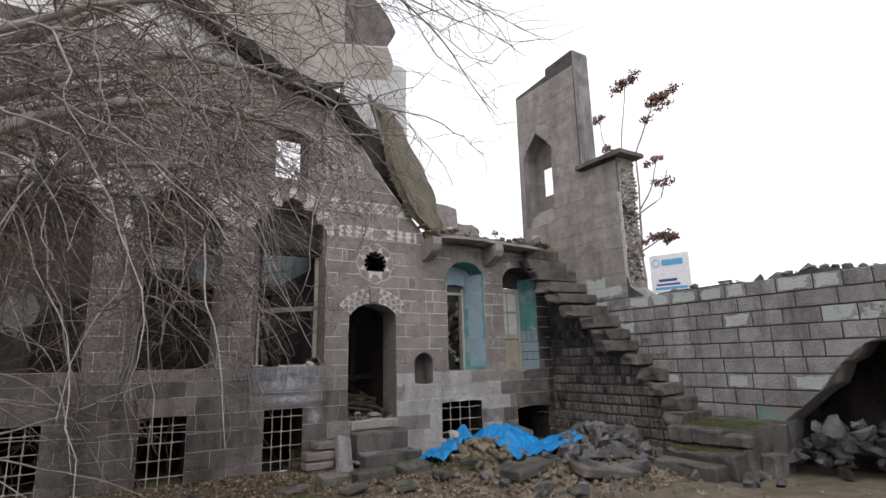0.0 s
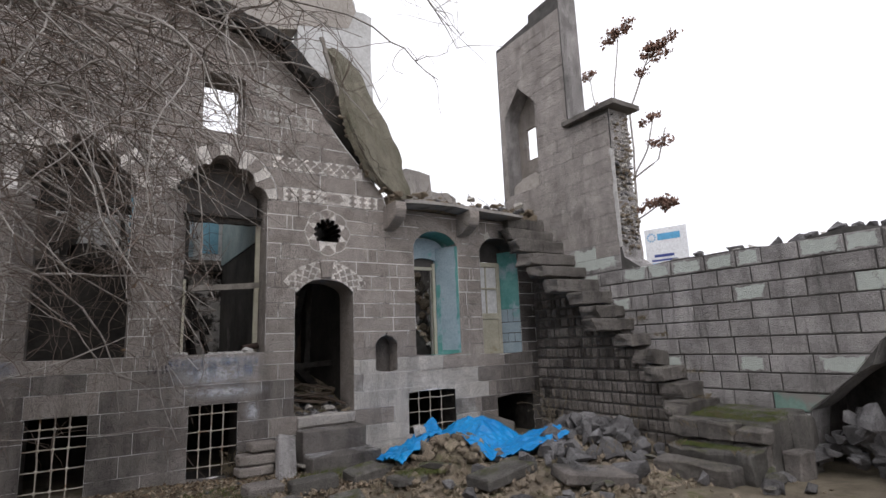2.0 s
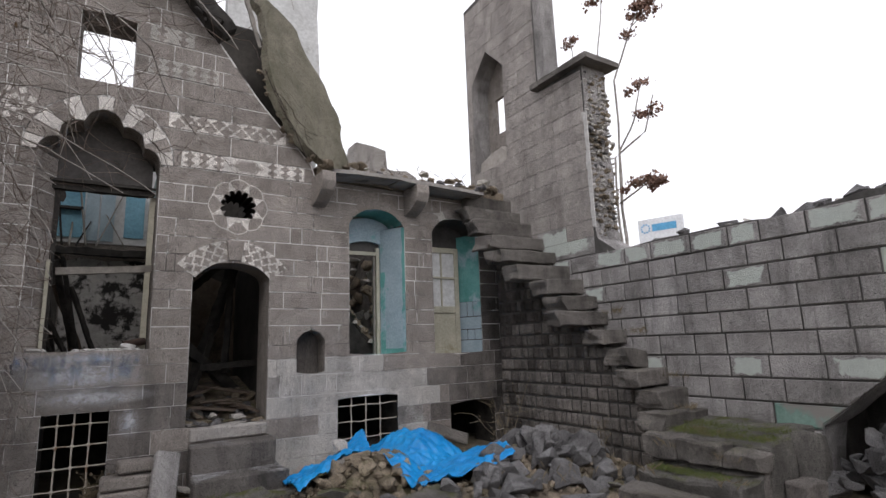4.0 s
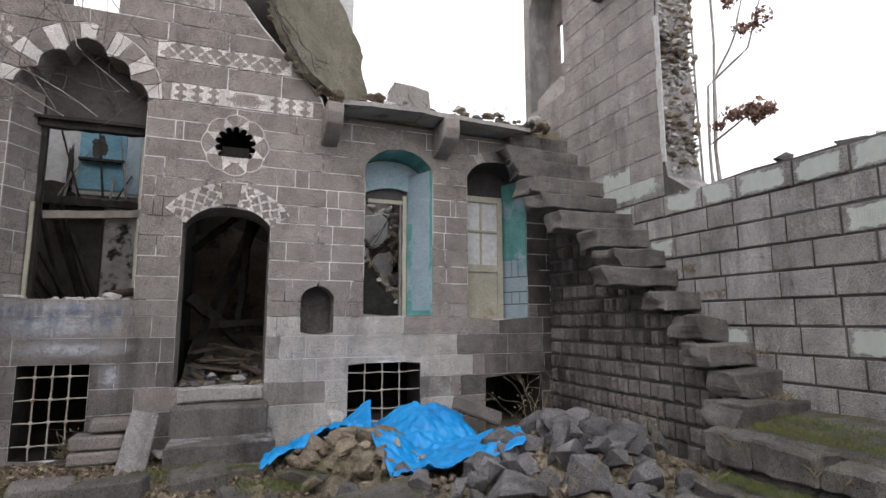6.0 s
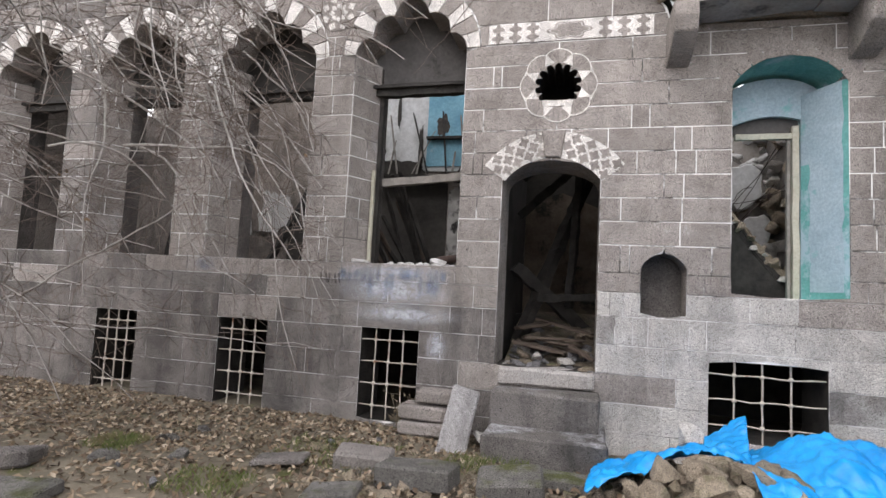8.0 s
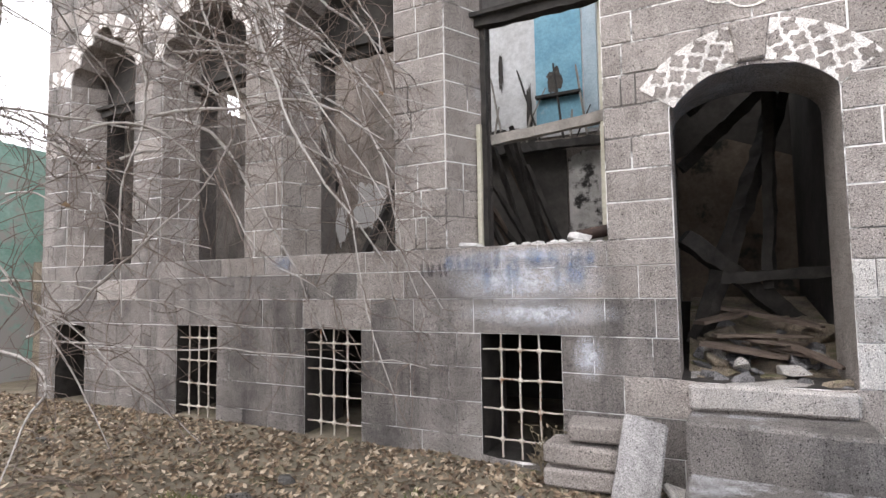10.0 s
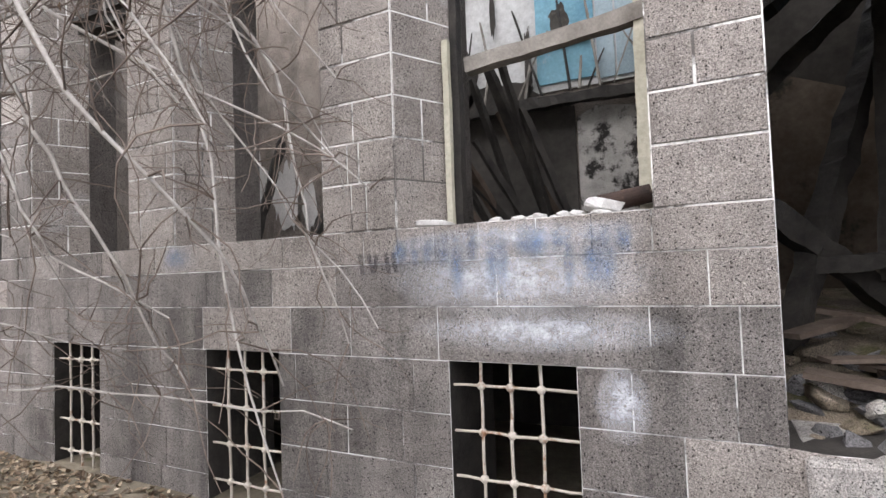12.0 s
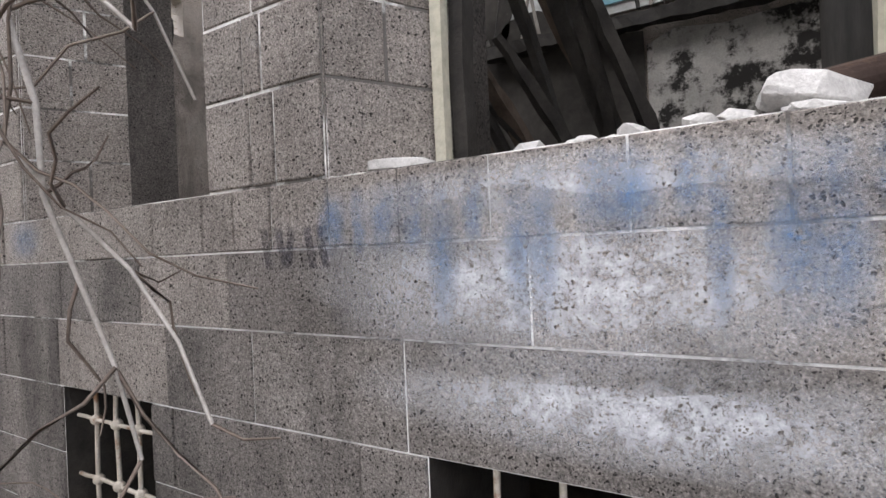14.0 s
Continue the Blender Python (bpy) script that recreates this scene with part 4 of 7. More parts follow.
rngr = random.Random(8)
for x in WIN_X:
    reveal(x, WIN_HALF, WIN_SILL, WIN_SPRING, 0.38, 0.2, MORTAR, "splayed basalt window jamb with white joints", sides=(-1,))
    for sd in (-1,):
        place, run = courses_on_reveal(x, WIN_HALF, 0.2, 0.38, sd)
        jamb = thing("window_jamb", "splayed window jamb of basalt blocks with white joints", "masonry", kind="structure")
        for z0, z1 in zip(LEVELS[9:], LEVELS[10:20]):
            cut = rngr.choice((run, run * 0.45, run * 0.6))
            for a, b in ((0.004, cut - 0.006), (cut + 0.006, run)):
                if b - a > 0.04:
                    bms = bmesh.new()
                    prism(bms, [(a, z0 + 0.005), (b, z0 + 0.005), (b, z1 - 0.005), (a, z1 - 0.005)], place, 0.005, 0.002)
                    bmesh.ops.recalc_face_normals(bms, faces=bms.faces)
                    part("stone_block", bms, BASALT, jamb)
    # Window heads are dark plaster, blacker beyond the first window.
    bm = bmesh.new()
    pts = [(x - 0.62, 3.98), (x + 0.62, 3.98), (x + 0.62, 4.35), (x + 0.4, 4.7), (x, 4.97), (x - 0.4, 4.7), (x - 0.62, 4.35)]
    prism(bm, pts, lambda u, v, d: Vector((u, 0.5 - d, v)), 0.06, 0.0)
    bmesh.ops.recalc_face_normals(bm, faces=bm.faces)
    tagged(new("tympanum", finish(bm, "tympanum", PLASTER_SOOT if x < -2 else PLASTER_DARK)), "dark plaster panel filling a window head", "panel", kind="structure")

def timber(name, a, b, w, h, material, label, category="beam", group="", seed=0.0, broken=True, parent=None):
    """A squared timber from a to b with uneven, splintered ends."""
    a, b = Vector(a), Vector(b)
    ln = (b - a).length
    bm = bmesh.new()
    n = max(3, int(ln / 0.09))
    rows = []
    for i in range(n + 1):
        k = i / n
        sx = 1.0 - (0.35 * max(0, 1 - (1 - k) * n / 1.5) if broken else 0)
        ring = []
        for u, v in ((-1, -1), (1, -1), (1, 1), (-1, 1)):
            p = Vector((u * w / 2 * sx, v * h / 2 * sx, ln * k))
            p += Vector(noise.noise_vector(p * 5 + Vector((seed, 0, 0)))) * min(w, h) * 0.14 + Vector(noise.noise_vector(p * 17 + Vector((seed, 4, 0)))) * min(w, h) * (0.2 if broken else 0.03)
            ring.append(bm.verts.new(p))
        rows.append(ring)
    for r0, r1 in zip(rows, rows[1:]):
        for i in range(4):
            bm.faces.new((r0[i], r0[(i + 1) % 4], r1[(i + 1) % 4], r1[i]))
    bm.faces.new(rows[0][::-1])
    bm.faces.new(rows[-1])
    q = (b - a).to_track_quat("Z", "Y")
    if parent:
        bmesh.ops.transform(bm, matrix=Matrix.Translation(a) @ q.to_matrix().to_4x4(), verts=bm.verts)
        return part(name, bm, material, parent)
    ob = new(name, finish(bm, name, material))
    ob.matrix_basis = Matrix.Translation(a) @ q.to_matrix().to_4x4()
    return tagged(ob, label, category, group)

def window_frame(x, full):
    f = thing("window_frame", "burnt remains of a timber window frame" if not full else "weathered timber window frame with a cracked transom", "window frame", "facade window frames")
    timber("lintel", (x - 0.62, 0.36, 3.93), (x + 0.66, 0.36, 3.95), 0.1, 0.1, CHAR_SHADE, "", parent=f, seed=x)
    timber("lintel_trim", (x - 0.62, 0.28, 3.99), (x + 0.66, 0.28, 4.0), 0.05, 0.04, CHAR_SHADE, "", parent=f, seed=x + 2)
    if full:
        timber("post", (x - 0.475, 0.3, 1.8), (x - 0.475, 0.3, 2.95), 0.038, 0.04, CREAM, "", parent=f, seed=1, broken=False)
        timber("post", (x - 0.45, 0.39, 1.8), (x - 0.45, 0.39, 3.9), 0.05, 0.07, CHAR_SHADE, "", parent=f, seed=3, broken=False)
        timber("transom", (x - 0.4, 0.45, 2.82), (x + 0.68, 0.42, 2.9), 0.08, 0.09, WOOD, "", parent=f, seed=5, broken=False)
        timber("post", (x + 0.62, 0.42, 1.8), (x + 0.635, 0.42, 3.9), 0.055, 0.07, CREAM, "", parent=f, seed=7, broken=False)
for i, x in enumerate(WIN_X):
    window_frame(x, i == 0)

# painted tall windows of the low wing
for cx, zb in ((2.05, 1.6), (3.6, 1.58)):
    cut, deep = (0.24, 0.45) if cx < 3 else (0.19, 0.45)
    first = cx < 3
    reveal(cx, 0.5, zb, 3.75, deep, cut, TEAL_BLUE if first else DARK_JOINT, "splayed window jamb with flaking teal and pale blue paint", sides=(1,))
    place, run = courses_on_reveal(cx, 0.5, cut, deep, 1)
    if first:
        # teal borders left along both edges and at the foot of the jamb
        for a, b, z0, z1 in ((0.0, 0.055, zb, 3.74), (run - 0.1, run, zb, 3.0), (0.055, run - 0.1, zb, zb + 0.1)):
            bm = bmesh.new()
            n = 18
            rag = [(b + 0.03 * noise.noise(Vector((q * 0.9, a * 9, 1))) if b < run - 0.02 else b, z0 + (z1 - z0) * q / n) for q in range(n + 1)]
            lag = [(a + (0.03 * noise.noise(Vector((q * 0.9, a * 9, 5))) if a > 0.2 else 0.0), z0 + (z1 - z0) * q / n) for q in range(n, -1, -1)]
            prism(bm, ccw(rag + lag), place, 0.004 if a < 0.05 or a > 0.2 else 0.006)
            bmesh.ops.recalc_face_normals(bm, faces=bm.faces)
            tagged(new("paint_border", finish(bm, "paint_border", TEAL)), "teal paint border along the window jamb", "paint", kind="structure")
    else:
        rows_ = ((zb + 0.005, 1.8, (run,)), (1.815, 1.99, (0.3 * run, 0.62 * run, run)), (2.005, 2.22, (run,)), (2.235, 2.5, (0.34 * run, 0.6 * run, run)), (2.505, 3.74, (run,)))
        for z0, z1, ends in rows_:
            a = 0.002
            for b in ends:
                bm = bmesh.new()
                prism(bm, [(a, z0), (b - 0.006, z0), (b - 0.006, z1), (a, z1)], place, 0.008, 0.003)
                bmesh.ops.recalc_face_normals(bm, faces=bm.faces)
                tagged(new("jamb_stone", finish(bm, "jamb_stone", TEAL if z0 > 2.3 else TEAL_BLUE)), "painted block of the window jamb", "masonry", kind="structure")
                a = b + 0.006
    bm = bmesh.new()
    pts = [(cx + 0.46 * math.cos(math.pi * i / 10), 3.7 + 0.25 * math.sin(math.pi * i / 10)) for i in range(11)]
    foot = [(cx - 0.46 + 0.92 * q / 8, 3.42 + 0.12 * math.sin(math.pi * q / 8)) for q in range(9)]
    prism(bm, foot + pts, lambda u, v, d: Vector((u, 0.5 - d, v)), 0.05)
    bmesh.ops.recalc_face_normals(bm, faces=bm.faces)
    tagged(new("window_head", finish(bm, "window_head", TEAL_BLUE if first else PLASTER_DARK)), "painted panel in an arched window head", "panel", kind="structure")
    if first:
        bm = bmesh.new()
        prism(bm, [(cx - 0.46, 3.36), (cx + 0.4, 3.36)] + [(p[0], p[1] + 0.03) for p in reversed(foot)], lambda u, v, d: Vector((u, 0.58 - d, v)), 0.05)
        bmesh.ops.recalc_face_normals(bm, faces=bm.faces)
        tagged(new("window_lintel", finish(bm, "window_lintel", PLASTER_DARK)), "dark arched lintel behind the window head", "lintel", kind="structure")
    # stone hood over the arch
    hood = thing("arch_hood", "low segmental arch of pale worn voussoirs", "arch", "wing window arches")
    for k in range(9):
        a0, a1 = radians(28 + 124 * k / 9), radians(28 + 124 * (k + 1) / 9)
        bm = bmesh.new()
        prism(bm, ccw(sector(cx, 3.43, 0.575, 0.72, a0 + 0.01, a1 - 0.01, 2)), rel(0.0), 0.013, 0.004)
        bmesh.ops.recalc_face_normals(bm, faces=bm.faces)
        part("voussoir", bm, BASALT_PALE if k in (1, 2, 6) and cx > 3 else BASALT, hood)
f = thing("window_frame", "cream timber frame of a gutted tall window", "window frame")
timber("post", (2.27, 0.5, 1.6), (2.27, 0.5, 3.44), 0.06, 0.07, CREAM, "", parent=f, broken=False)
timber("head", (1.7, 0.5, 3.33), (2.3, 0.5, 3.33), 0.06, 0.06, CREAM, "", parent=f, broken=False, seed=2)
timber("jamb_trim", (2.215, 0.53, 1.6), (2.215, 0.53, 3.33), 0.03, 0.05, WOOD, "", parent=f, broken=False, seed=4)
leaf = thing("door_leaf", "cream painted casement door with upper glass and solid lower panel", "door")
def frame_bar(x0, x1, z0, z1, d=0.05, y=0.34, mt=CREAM, nm="rail"):
    bm = bmesh.new()
    add_box(bm, ((x0 + x1) / 2, y, (z0 + z1) / 2), (x1 - x0, d, z1 - z0))
    bevelled(bm, 0.006)
    return part(nm, bm, mt, leaf)
for a in ((3.12, 3.2, 1.58, 3.66), (3.76, 3.85, 1.58, 3.5)):
    frame_bar(*a, nm="stile")
for a in ((3.2, 3.76, 1.58, 1.68), (3.2, 3.76, 2.3, 2.42), (3.2, 3.76, 3.4, 3.5), (3.2, 3.76, 2.92, 2.96)):
    frame_bar(*a)
frame_bar(3.46, 3.495, 2.42, 3.4, 0.035, nm="glazing_bar")
frame_bar(3.2, 3.76, 1.68, 2.3, 0.02, 0.35, nm="panel")
# Panes are opaque and pale, standing in for bright sky in the glass.
for x0, x1, z0, z1, ok in ((3.2, 3.46, 2.96, 3.4, 1), (3.2, 3.46, 2.42, 2.92, 1), (3.495, 3.76, 2.42, 2.92, 1), (3.495, 3.76, 2.96, 3.4, 1)):
    bm = bmesh.new()
    add_box(bm, ((x0 + x1) / 2, 0.345, (z0 + z1) / 2), (x1 - x0, 0.006, z1 - z0))
    part("pane", bm, PLASTER, leaf, "opaque pale pane with sky brightness painted in")

# ---- iron grilles of the basement windows ----
def grille(cx, half, zb, zt, nv, nh, name_label, bend=0.0):
    g = thing("window_grille", name_label, "grille", "basement grilles")
    xs = [cx - half + 2 * half * (0.235 + 0.24 * i) for i in range(nv)]
    zs = [zb + (zt - zb) * (i + 0.6) / (nh + 0.15) for i in range(nh)]
    rr = random.Random(int(cx * 100))
    def rod(a, b, r=0.011, wob=0.004):
        bm = bmesh.new()
        a, b = Vector(a), Vector(b)
        n = 8
        prev = None
        ax = (b - a).normalized()
        u = ax.orthogonal().normalized()
        w = ax.cross(u)
        for i in range(n + 1):
            c = a.lerp(b, i / n) + Vector((rr.uniform(-wob, wob), rr.uniform(-wob, wob), rr.uniform(-wob, wob) + bend * math.sin(i * 1.7 + a.z * 9)))
            ring = [bm.verts.new(c + r * (u * math.cos(q * math.pi / 3) + w * math.sin(q * math.pi / 3))) for q in range(6)]
            if prev:
                for q in range(6):
                    bm.faces.new((prev[q], prev[(q + 1) % 6], ring[(q + 1) % 6], ring[q]))
            prev = ring
        for f_ in bm.faces:
            f_.smooth = True
        return part("bar", bm, IRON, g)
    up = []
    for x in xs:
        up.append(rod((x, 0.05, zb - 0.06), (x, 0.05, zt + 0.02), 0.0095))
    for z in zs:
        rod((cx - half - 0.02, 0.05, z), (cx + half + 0.02, 0.05, z), 0.0085)
    knot = bmesh.new()
    bmesh.ops.create_icosphere(knot, subdivisions=2, radius=0.024)
    me = finish(knot, "knot", IRON)
    for x, bar in zip(xs, up):
        for z in zs:
            ob = new("knot", me)
            ob.parent = bar
            ob.location = (x, 0.05, z)
grille(-1.91, 0.34, 0.06, 1.07, 3, 4, "pale iron window grille with forged knots")
grille(-3.79, 0.335, 0.02, 1.07, 3, 4, "pale iron window grille with forged knots")
grille(-5.66, 0.32, 0.02, 1.07, 3, 4, "pale iron window grille with forged knots")
grille(1.865, 0.505, 0.24, 0.99, 3, 3, "bent pale iron window grille", bend=0.008)
barred = thing("window_bars", "thin pale bars across the small end window", "grille")
for i in range(4):
    bm = bmesh.new()
    add_box(bm, (-8.75, WEST_Y0 + (WEST_Y1 - WEST_Y0) * (i + 0.5) / 4, (WEST_Z0 + WEST_Z1) / 2), (0.012, 0.012, WEST_Z1 - WEST_Z0 + 0.04))
    part("bar", bm, IRON, barred)
for i in range(5):
    bm = bmesh.new()
    add_box(bm, (-8.75, (WEST_Y0 + WEST_Y1) / 2, WEST_Z0 + (WEST_Z1 - WEST_Z0) * (i + 0.5) / 5), (0.012, WEST_Y1 - WEST_Y0 + 0.04, 0.012))
    part("bar", bm, IRON, barred)

# ---- loose rocks ----
def rock_mesh(seed, material, flat=1.0, corners=11):
    rr = random.Random(seed)
    bm = bmesh.new()
    for i in range(corners):
        v = Vector((rr.gauss(0, 1), rr.gauss(0, 1), rr.gauss(0, 1))).normalized()
        m = max(abs(v.x), abs(v.y), abs(v.z))
        v = v * (0.55 + 0.45 / m * 0.6)
        bm.verts.new((v.x * 0.5, v.y * 0.42, v.z * 0.36 * flat))
    bmesh.ops.convex_hull(bm, input=list(bm.verts))
    for v in [v for v in bm.verts if not v.link_faces]:
        bm.verts.remove(v)
    bmesh.ops.bevel(bm, geom=list(bm.edges), offset=0.009, segments=1, affect="EDGES")
    roughen(bm, 0.01, 9.0, seed)
    return finish(bm, "rubble_stone", material)
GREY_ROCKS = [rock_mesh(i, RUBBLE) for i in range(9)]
EARTH_ROCKS = [rock_mesh(40 + i, EARTHY, 0.8, 18) for i in range(6)]
MOSS_ROCKS = [rock_mesh(60 + i, MOSSY, 0.7) for i in range(4)]
CHALK_ROCKS = [rock_mesh(90 + i, CHALK, 0.6, 26) for i in range(3)]
PALE_ROCKS = [rock_mesh(80 + i, BASALT_PALE, 0.8) for i in range(3)]

def stone_at(meshes, x, y, z, size, rr, label, group, tilt=0.5, name="rubble_stone", parent=None):
    ob = new(name, rr.choice(meshes))
    ob.matrix_basis = pose(x, y, z, math.degrees(rr.uniform(-tilt, tilt)), math.degrees(rr.uniform(-tilt, tilt)), rr.uniform(0, 360)) @ Matrix.Diagonal((size * rr.uniform(0.8, 1.25), size * rr.uniform(0.8, 1.2), size * rr.uniform(0.75, 1.15), 1))
    if parent:
        ob.parent = parent
        return ob
    return tagged(ob, label, "stone", group)

# ---- charred timbers and debris inside ----
rb = random.Random(21)
for a, b, w in (((-0.62, 1.2, 0.9), (0.42, 2.4, 3.9), 0.14), ((-0.7, 1.6, 2.6), (0.3, 1.9, 3.6), 0.12), ((-0.7, 1.3, 1.9), (0.5, 1.9, 0.85), 0.16), ((0.0, 1.5, 1.4), (0.1, 1.7, 3.4), 0.09),
                ((-0.4, 1.4, 1.5), (0.5, 1.5, 1.55), 0.11), ((-0.6, 1.1, 3.05), (0.5, 1.6, 4.1), 0.13)):
    timber("charred_beam", a, b, w, w * 0.9, CHAR_SHADE, "charred roof beam fallen across the passage", "beam", "fallen beams", seed=rb.random() * 9)
for i in range(11):
    x = -2.62 + 0.055 * i + rb.uniform(-0.03, 0.03)
    timber("charred_beam", (x + rb.uniform(0.1, 0.5), 1.2 + rb.uniform(0, 0.8), 1.38), (x - 0.06, 0.75 + rb.uniform(0, 0.5), 2.7 + rb.uniform(-0.5, 0.4)), rb.uniform(0.035, 0.075), 0.05, CHAR_SHADE if i % 3 else DEAD_BOARD, "charred rafter leaning behind the window", "beam", "fallen beams", seed=i)
timber("charred_beam", (-4.2, 4.44, 3.78), (-1.0, 4.44, 3.74), 0.16, 0.14, CHAR_SHADE, "charred floor beam across the room", "beam", "fallen beams")
for i in range(3):
    timber("charred_beam", (-6.2 + i * 0.7, 1.0 + rb.random(), 0.7), (-6.0 + i * 0.75 + rb.uniform(-0.5, 0.5), 1.6 + rb.random(), 3.0 + rb.random()), 0.1, 0.09, CHAR_SHADE, "charred rafter leaning in a gutted room", "beam", "fallen beams", seed=i + 30)
fall = thing("fallen_slab", "dark slab of broken masonry with a pale edge leaning inside the window", "slab")
bm = bmesh.new()
prism(bm, [(1.35, 1.4), (2.5, 1.4), (2.42, 1.66), (2.05, 2.1), (1.68, 2.62), (1.45, 2.78), (1.3, 2.6)], lambda u, v, d: Vector((u, 1.15 - d, v)), 0.42, 0.03)
bmesh.ops.triangulate(bm, faces=[f_ for f_ in bm.faces if len(f_.verts) > 4])
bmesh.ops.subdivide_edges(bm, edges=list(bm.edges), cuts=3, use_grid_fill=True)
bmesh.ops.recalc_face_normals(bm, faces=bm.faces)
roughen(bm, 0.03, 5.0, 3.0)
part("body", bm, CHAR_SHADE, fall)
timber("plaster_edge", (2.44, 0.8, 1.58), (1.52, 0.82, 2.76), 0.1, 0.12, EARTHY, "", parent=fall, seed=4.0)
for i in range(150):
    stone_at(CHALK_ROCKS + CHALK_ROCKS + CHALK_ROCKS + EARTH_ROCKS + PALE_ROCKS, rb.uniform(1.2, 2.9), 3.5, rb.uniform(1.5, 4.4), rb.uniform(0.16, 0.42), rb, "rubble core stone showing in the broken inner wall", "inner wall stones", 0.5, "core_stone")
for k in range(26):
    q = k / 25
    stone_at(CHALK_ROCKS + PALE_ROCKS + EARTH_ROCKS, 2.42 - 0.92 * q + rb.uniform(-0.04, 0.04), 0.76 + rb.uniform(-0.05, 0.08), 1.62 + 1.2 * q + rb.uniform(-0.05, 0.03), rb.uniform(0.1, 0.2), rb, "", "", 0.6, "edge_stone", fall)
slab_block("sill_plank", (-2.38, 0.14, 1.822), (0.2, 0.13, 0.04), CHALK, "loose pale stone on the window sill", "stone", seed=35.0)

for i in range(12):
    x = -3.4 + 0.22 * i + rb.uniform(-0.1, 0.1)
    timber("leaning_lath", (x - 0.6 + rb.uniform(-0.45, 0.45), 4.4, 3.86), (x - 0.6, 4.52, 4.3 + rb.random() * 0.9), 0.035, 0.02, WOOD if i % 3 else CHAR_SHADE, "splintered lath leaning on the charred beam", "lath", "leaning laths", seed=i + 60)
# ---- burnt roof edge along the broken gable ----
ridge = [(0.92, 4.6), (0.34, 5.28), (-0.2, 5.9), (-0.5, 6.3), (-1.05, 6.95), (-1.5, 7.1), (-2.4, 7.3), (-3.9, 8.2), (-5.2, 8.6)]
for i, ((xa, za), (xb, zb)) in enumerate(zip(ridge[3:], ridge[4:])):
    timber("burnt_eave_beam", (xa + 0.05, -0.18, za + 0.03), (xb, -0.16, zb + 0.03), 0.34, 0.2, CHAR_SHADE, "charred eave timbers on the broken gable", "beam", "burnt eave", seed=i * 2.0)
    timber("burnt_eave_beam", (xa + 0.15, -0.02, za + 0.18), (xb + 0.1, 0.0, zb + 0.2), 0.3, 0.14, CHAR_SHADE, "charred eave boards on the broken gable", "beam", "burnt eave", seed=i * 3.0)
for i in range(16):
    k = rb.random()
    j = rb.randrange(3, len(ridge) - 1)
    (xa, za), (xb, zb) = ridge[j], ridge[j + 1]
    x, z = xa + (xb - xa) * k, za + (zb - za) * k
    timber("burnt_lath", (x, -0.1, z + 0.05), (x + rb.uniform(-0.3, 0.35), -0.35 - rb.random() * 0.3, z - rb.uniform(0.0, 0.35)), 0.04, 0.03, CHAR_SHADE, "charred lath hanging from the roof edge", "lath", "burnt eave", seed=i)

# ---- eave of the low wing ----
for x0, x1, z in ((1.12, 2.3, 4.43), (2.25, 3.95, 4.41)):
    bm = bmesh.new()
    add_box(bm, (0, 0, 0), (x1 - x0, 0.62, 0.06))
    bmesh.ops.subdivide_edges(bm, edges=list(bm.edges), cuts=8, use_grid_fill=True)
    roughen(bm, 0.02, 4.0, x0)
    ob = new("eave_slab", finish(bm, "eave_slab", EAVE))
    ob.matrix_basis = pose((x0 + x1) / 2, -0.16, z, 0, 1.5 if x0 > 2 else -2, 0)
    tagged(ob, "weathered projecting eave slab", "eave", "eave slabs")
def corbel(x, s=1.0):
    bm = bmesh.new()
    prof = [(0.0, 0.4), (-0.5, 0.4), (-0.52, 0.26), (-0.46, 0.12), (-0.36, 0.06), (-0.2, -0.02), (0.0, -0.06)]
    lo, hi = [bm.verts.new((x - 0.11 * s, p[0], 3.98 + p[1])) for p in prof], [bm.verts.new((x + 0.11 * s, p[0], 3.98 + p[1])) for p in prof]
    bm.faces.new(lo)
    bm.faces.new(hi)
    for i in range(len(prof)):
        bm.faces.new((lo[i], lo[(i + 1) % len(prof)], hi[(i + 1) % len(prof)], hi[i]))
    bmesh.ops.recalc_face_normals(bm, faces=bm.faces)
    bmesh.ops.bevel(bm, geom=list(bm.edges), offset=0.012, segments=1, affect="EDGES")
    tagged(new("corbel", finish(bm, "corbel", BASALT)), "rounded stone corbel under the eave", "corbel", "eave corbels")
corbel(1.03)
corbel(2.66, 1.05)
wall_slab("roof_bed", (2.85, 0.35, 4.5), (3.7, 0.75, 0.22), EARTHY, "earth and rubble on the low roof", "roof", rough=0.06)

# ---- leaning slab of fallen roof ----
o = Vector((-0.24, 0.2, 7.23))
e1 = (Vector((0.85, -0.23, 4.5)) - o).normalized()
e2 = Vector((0.83, 0.49, 0.25))
e2 = (e2 - e1 * e2.dot(e1)).normalized()
e3 = e1.cross(e2)
edge = [(-0.2, 0.28), (-0.22, 0.55), (-0.12, 0.82), (0.3, 1.12), (0.7, 1.1), (1.1, 1.16), (1.5, 1.22), (1.85, 1.2), (2.2, 1.17), (2.5, 1.0), (2.8, 0.93), (3.12, 0.72), (3.05, 0.45), (2.88, 0.22), (2.6, -0.05), (2.25, -0.16), (1.9, -0.2), (1.5, -0.12), (1.15, -0.02), (0.8, 0.14), (0.45, 0.3), (0.15, 0.4), (0.0, 0.34)]
bm = bmesh.new()
prism(bm, edge, lambda u, v, d: o + e1 * u + e2 * v + e3 * (d - 0.07), 0.14, 0.0)
bmesh.ops.triangulate(bm, faces=[f_ for f_ in bm.faces if len(f_.verts) > 4])
bmesh.ops.subdivide_edges(bm, edges=list(bm.edges), cuts=3, use_grid_fill=True)
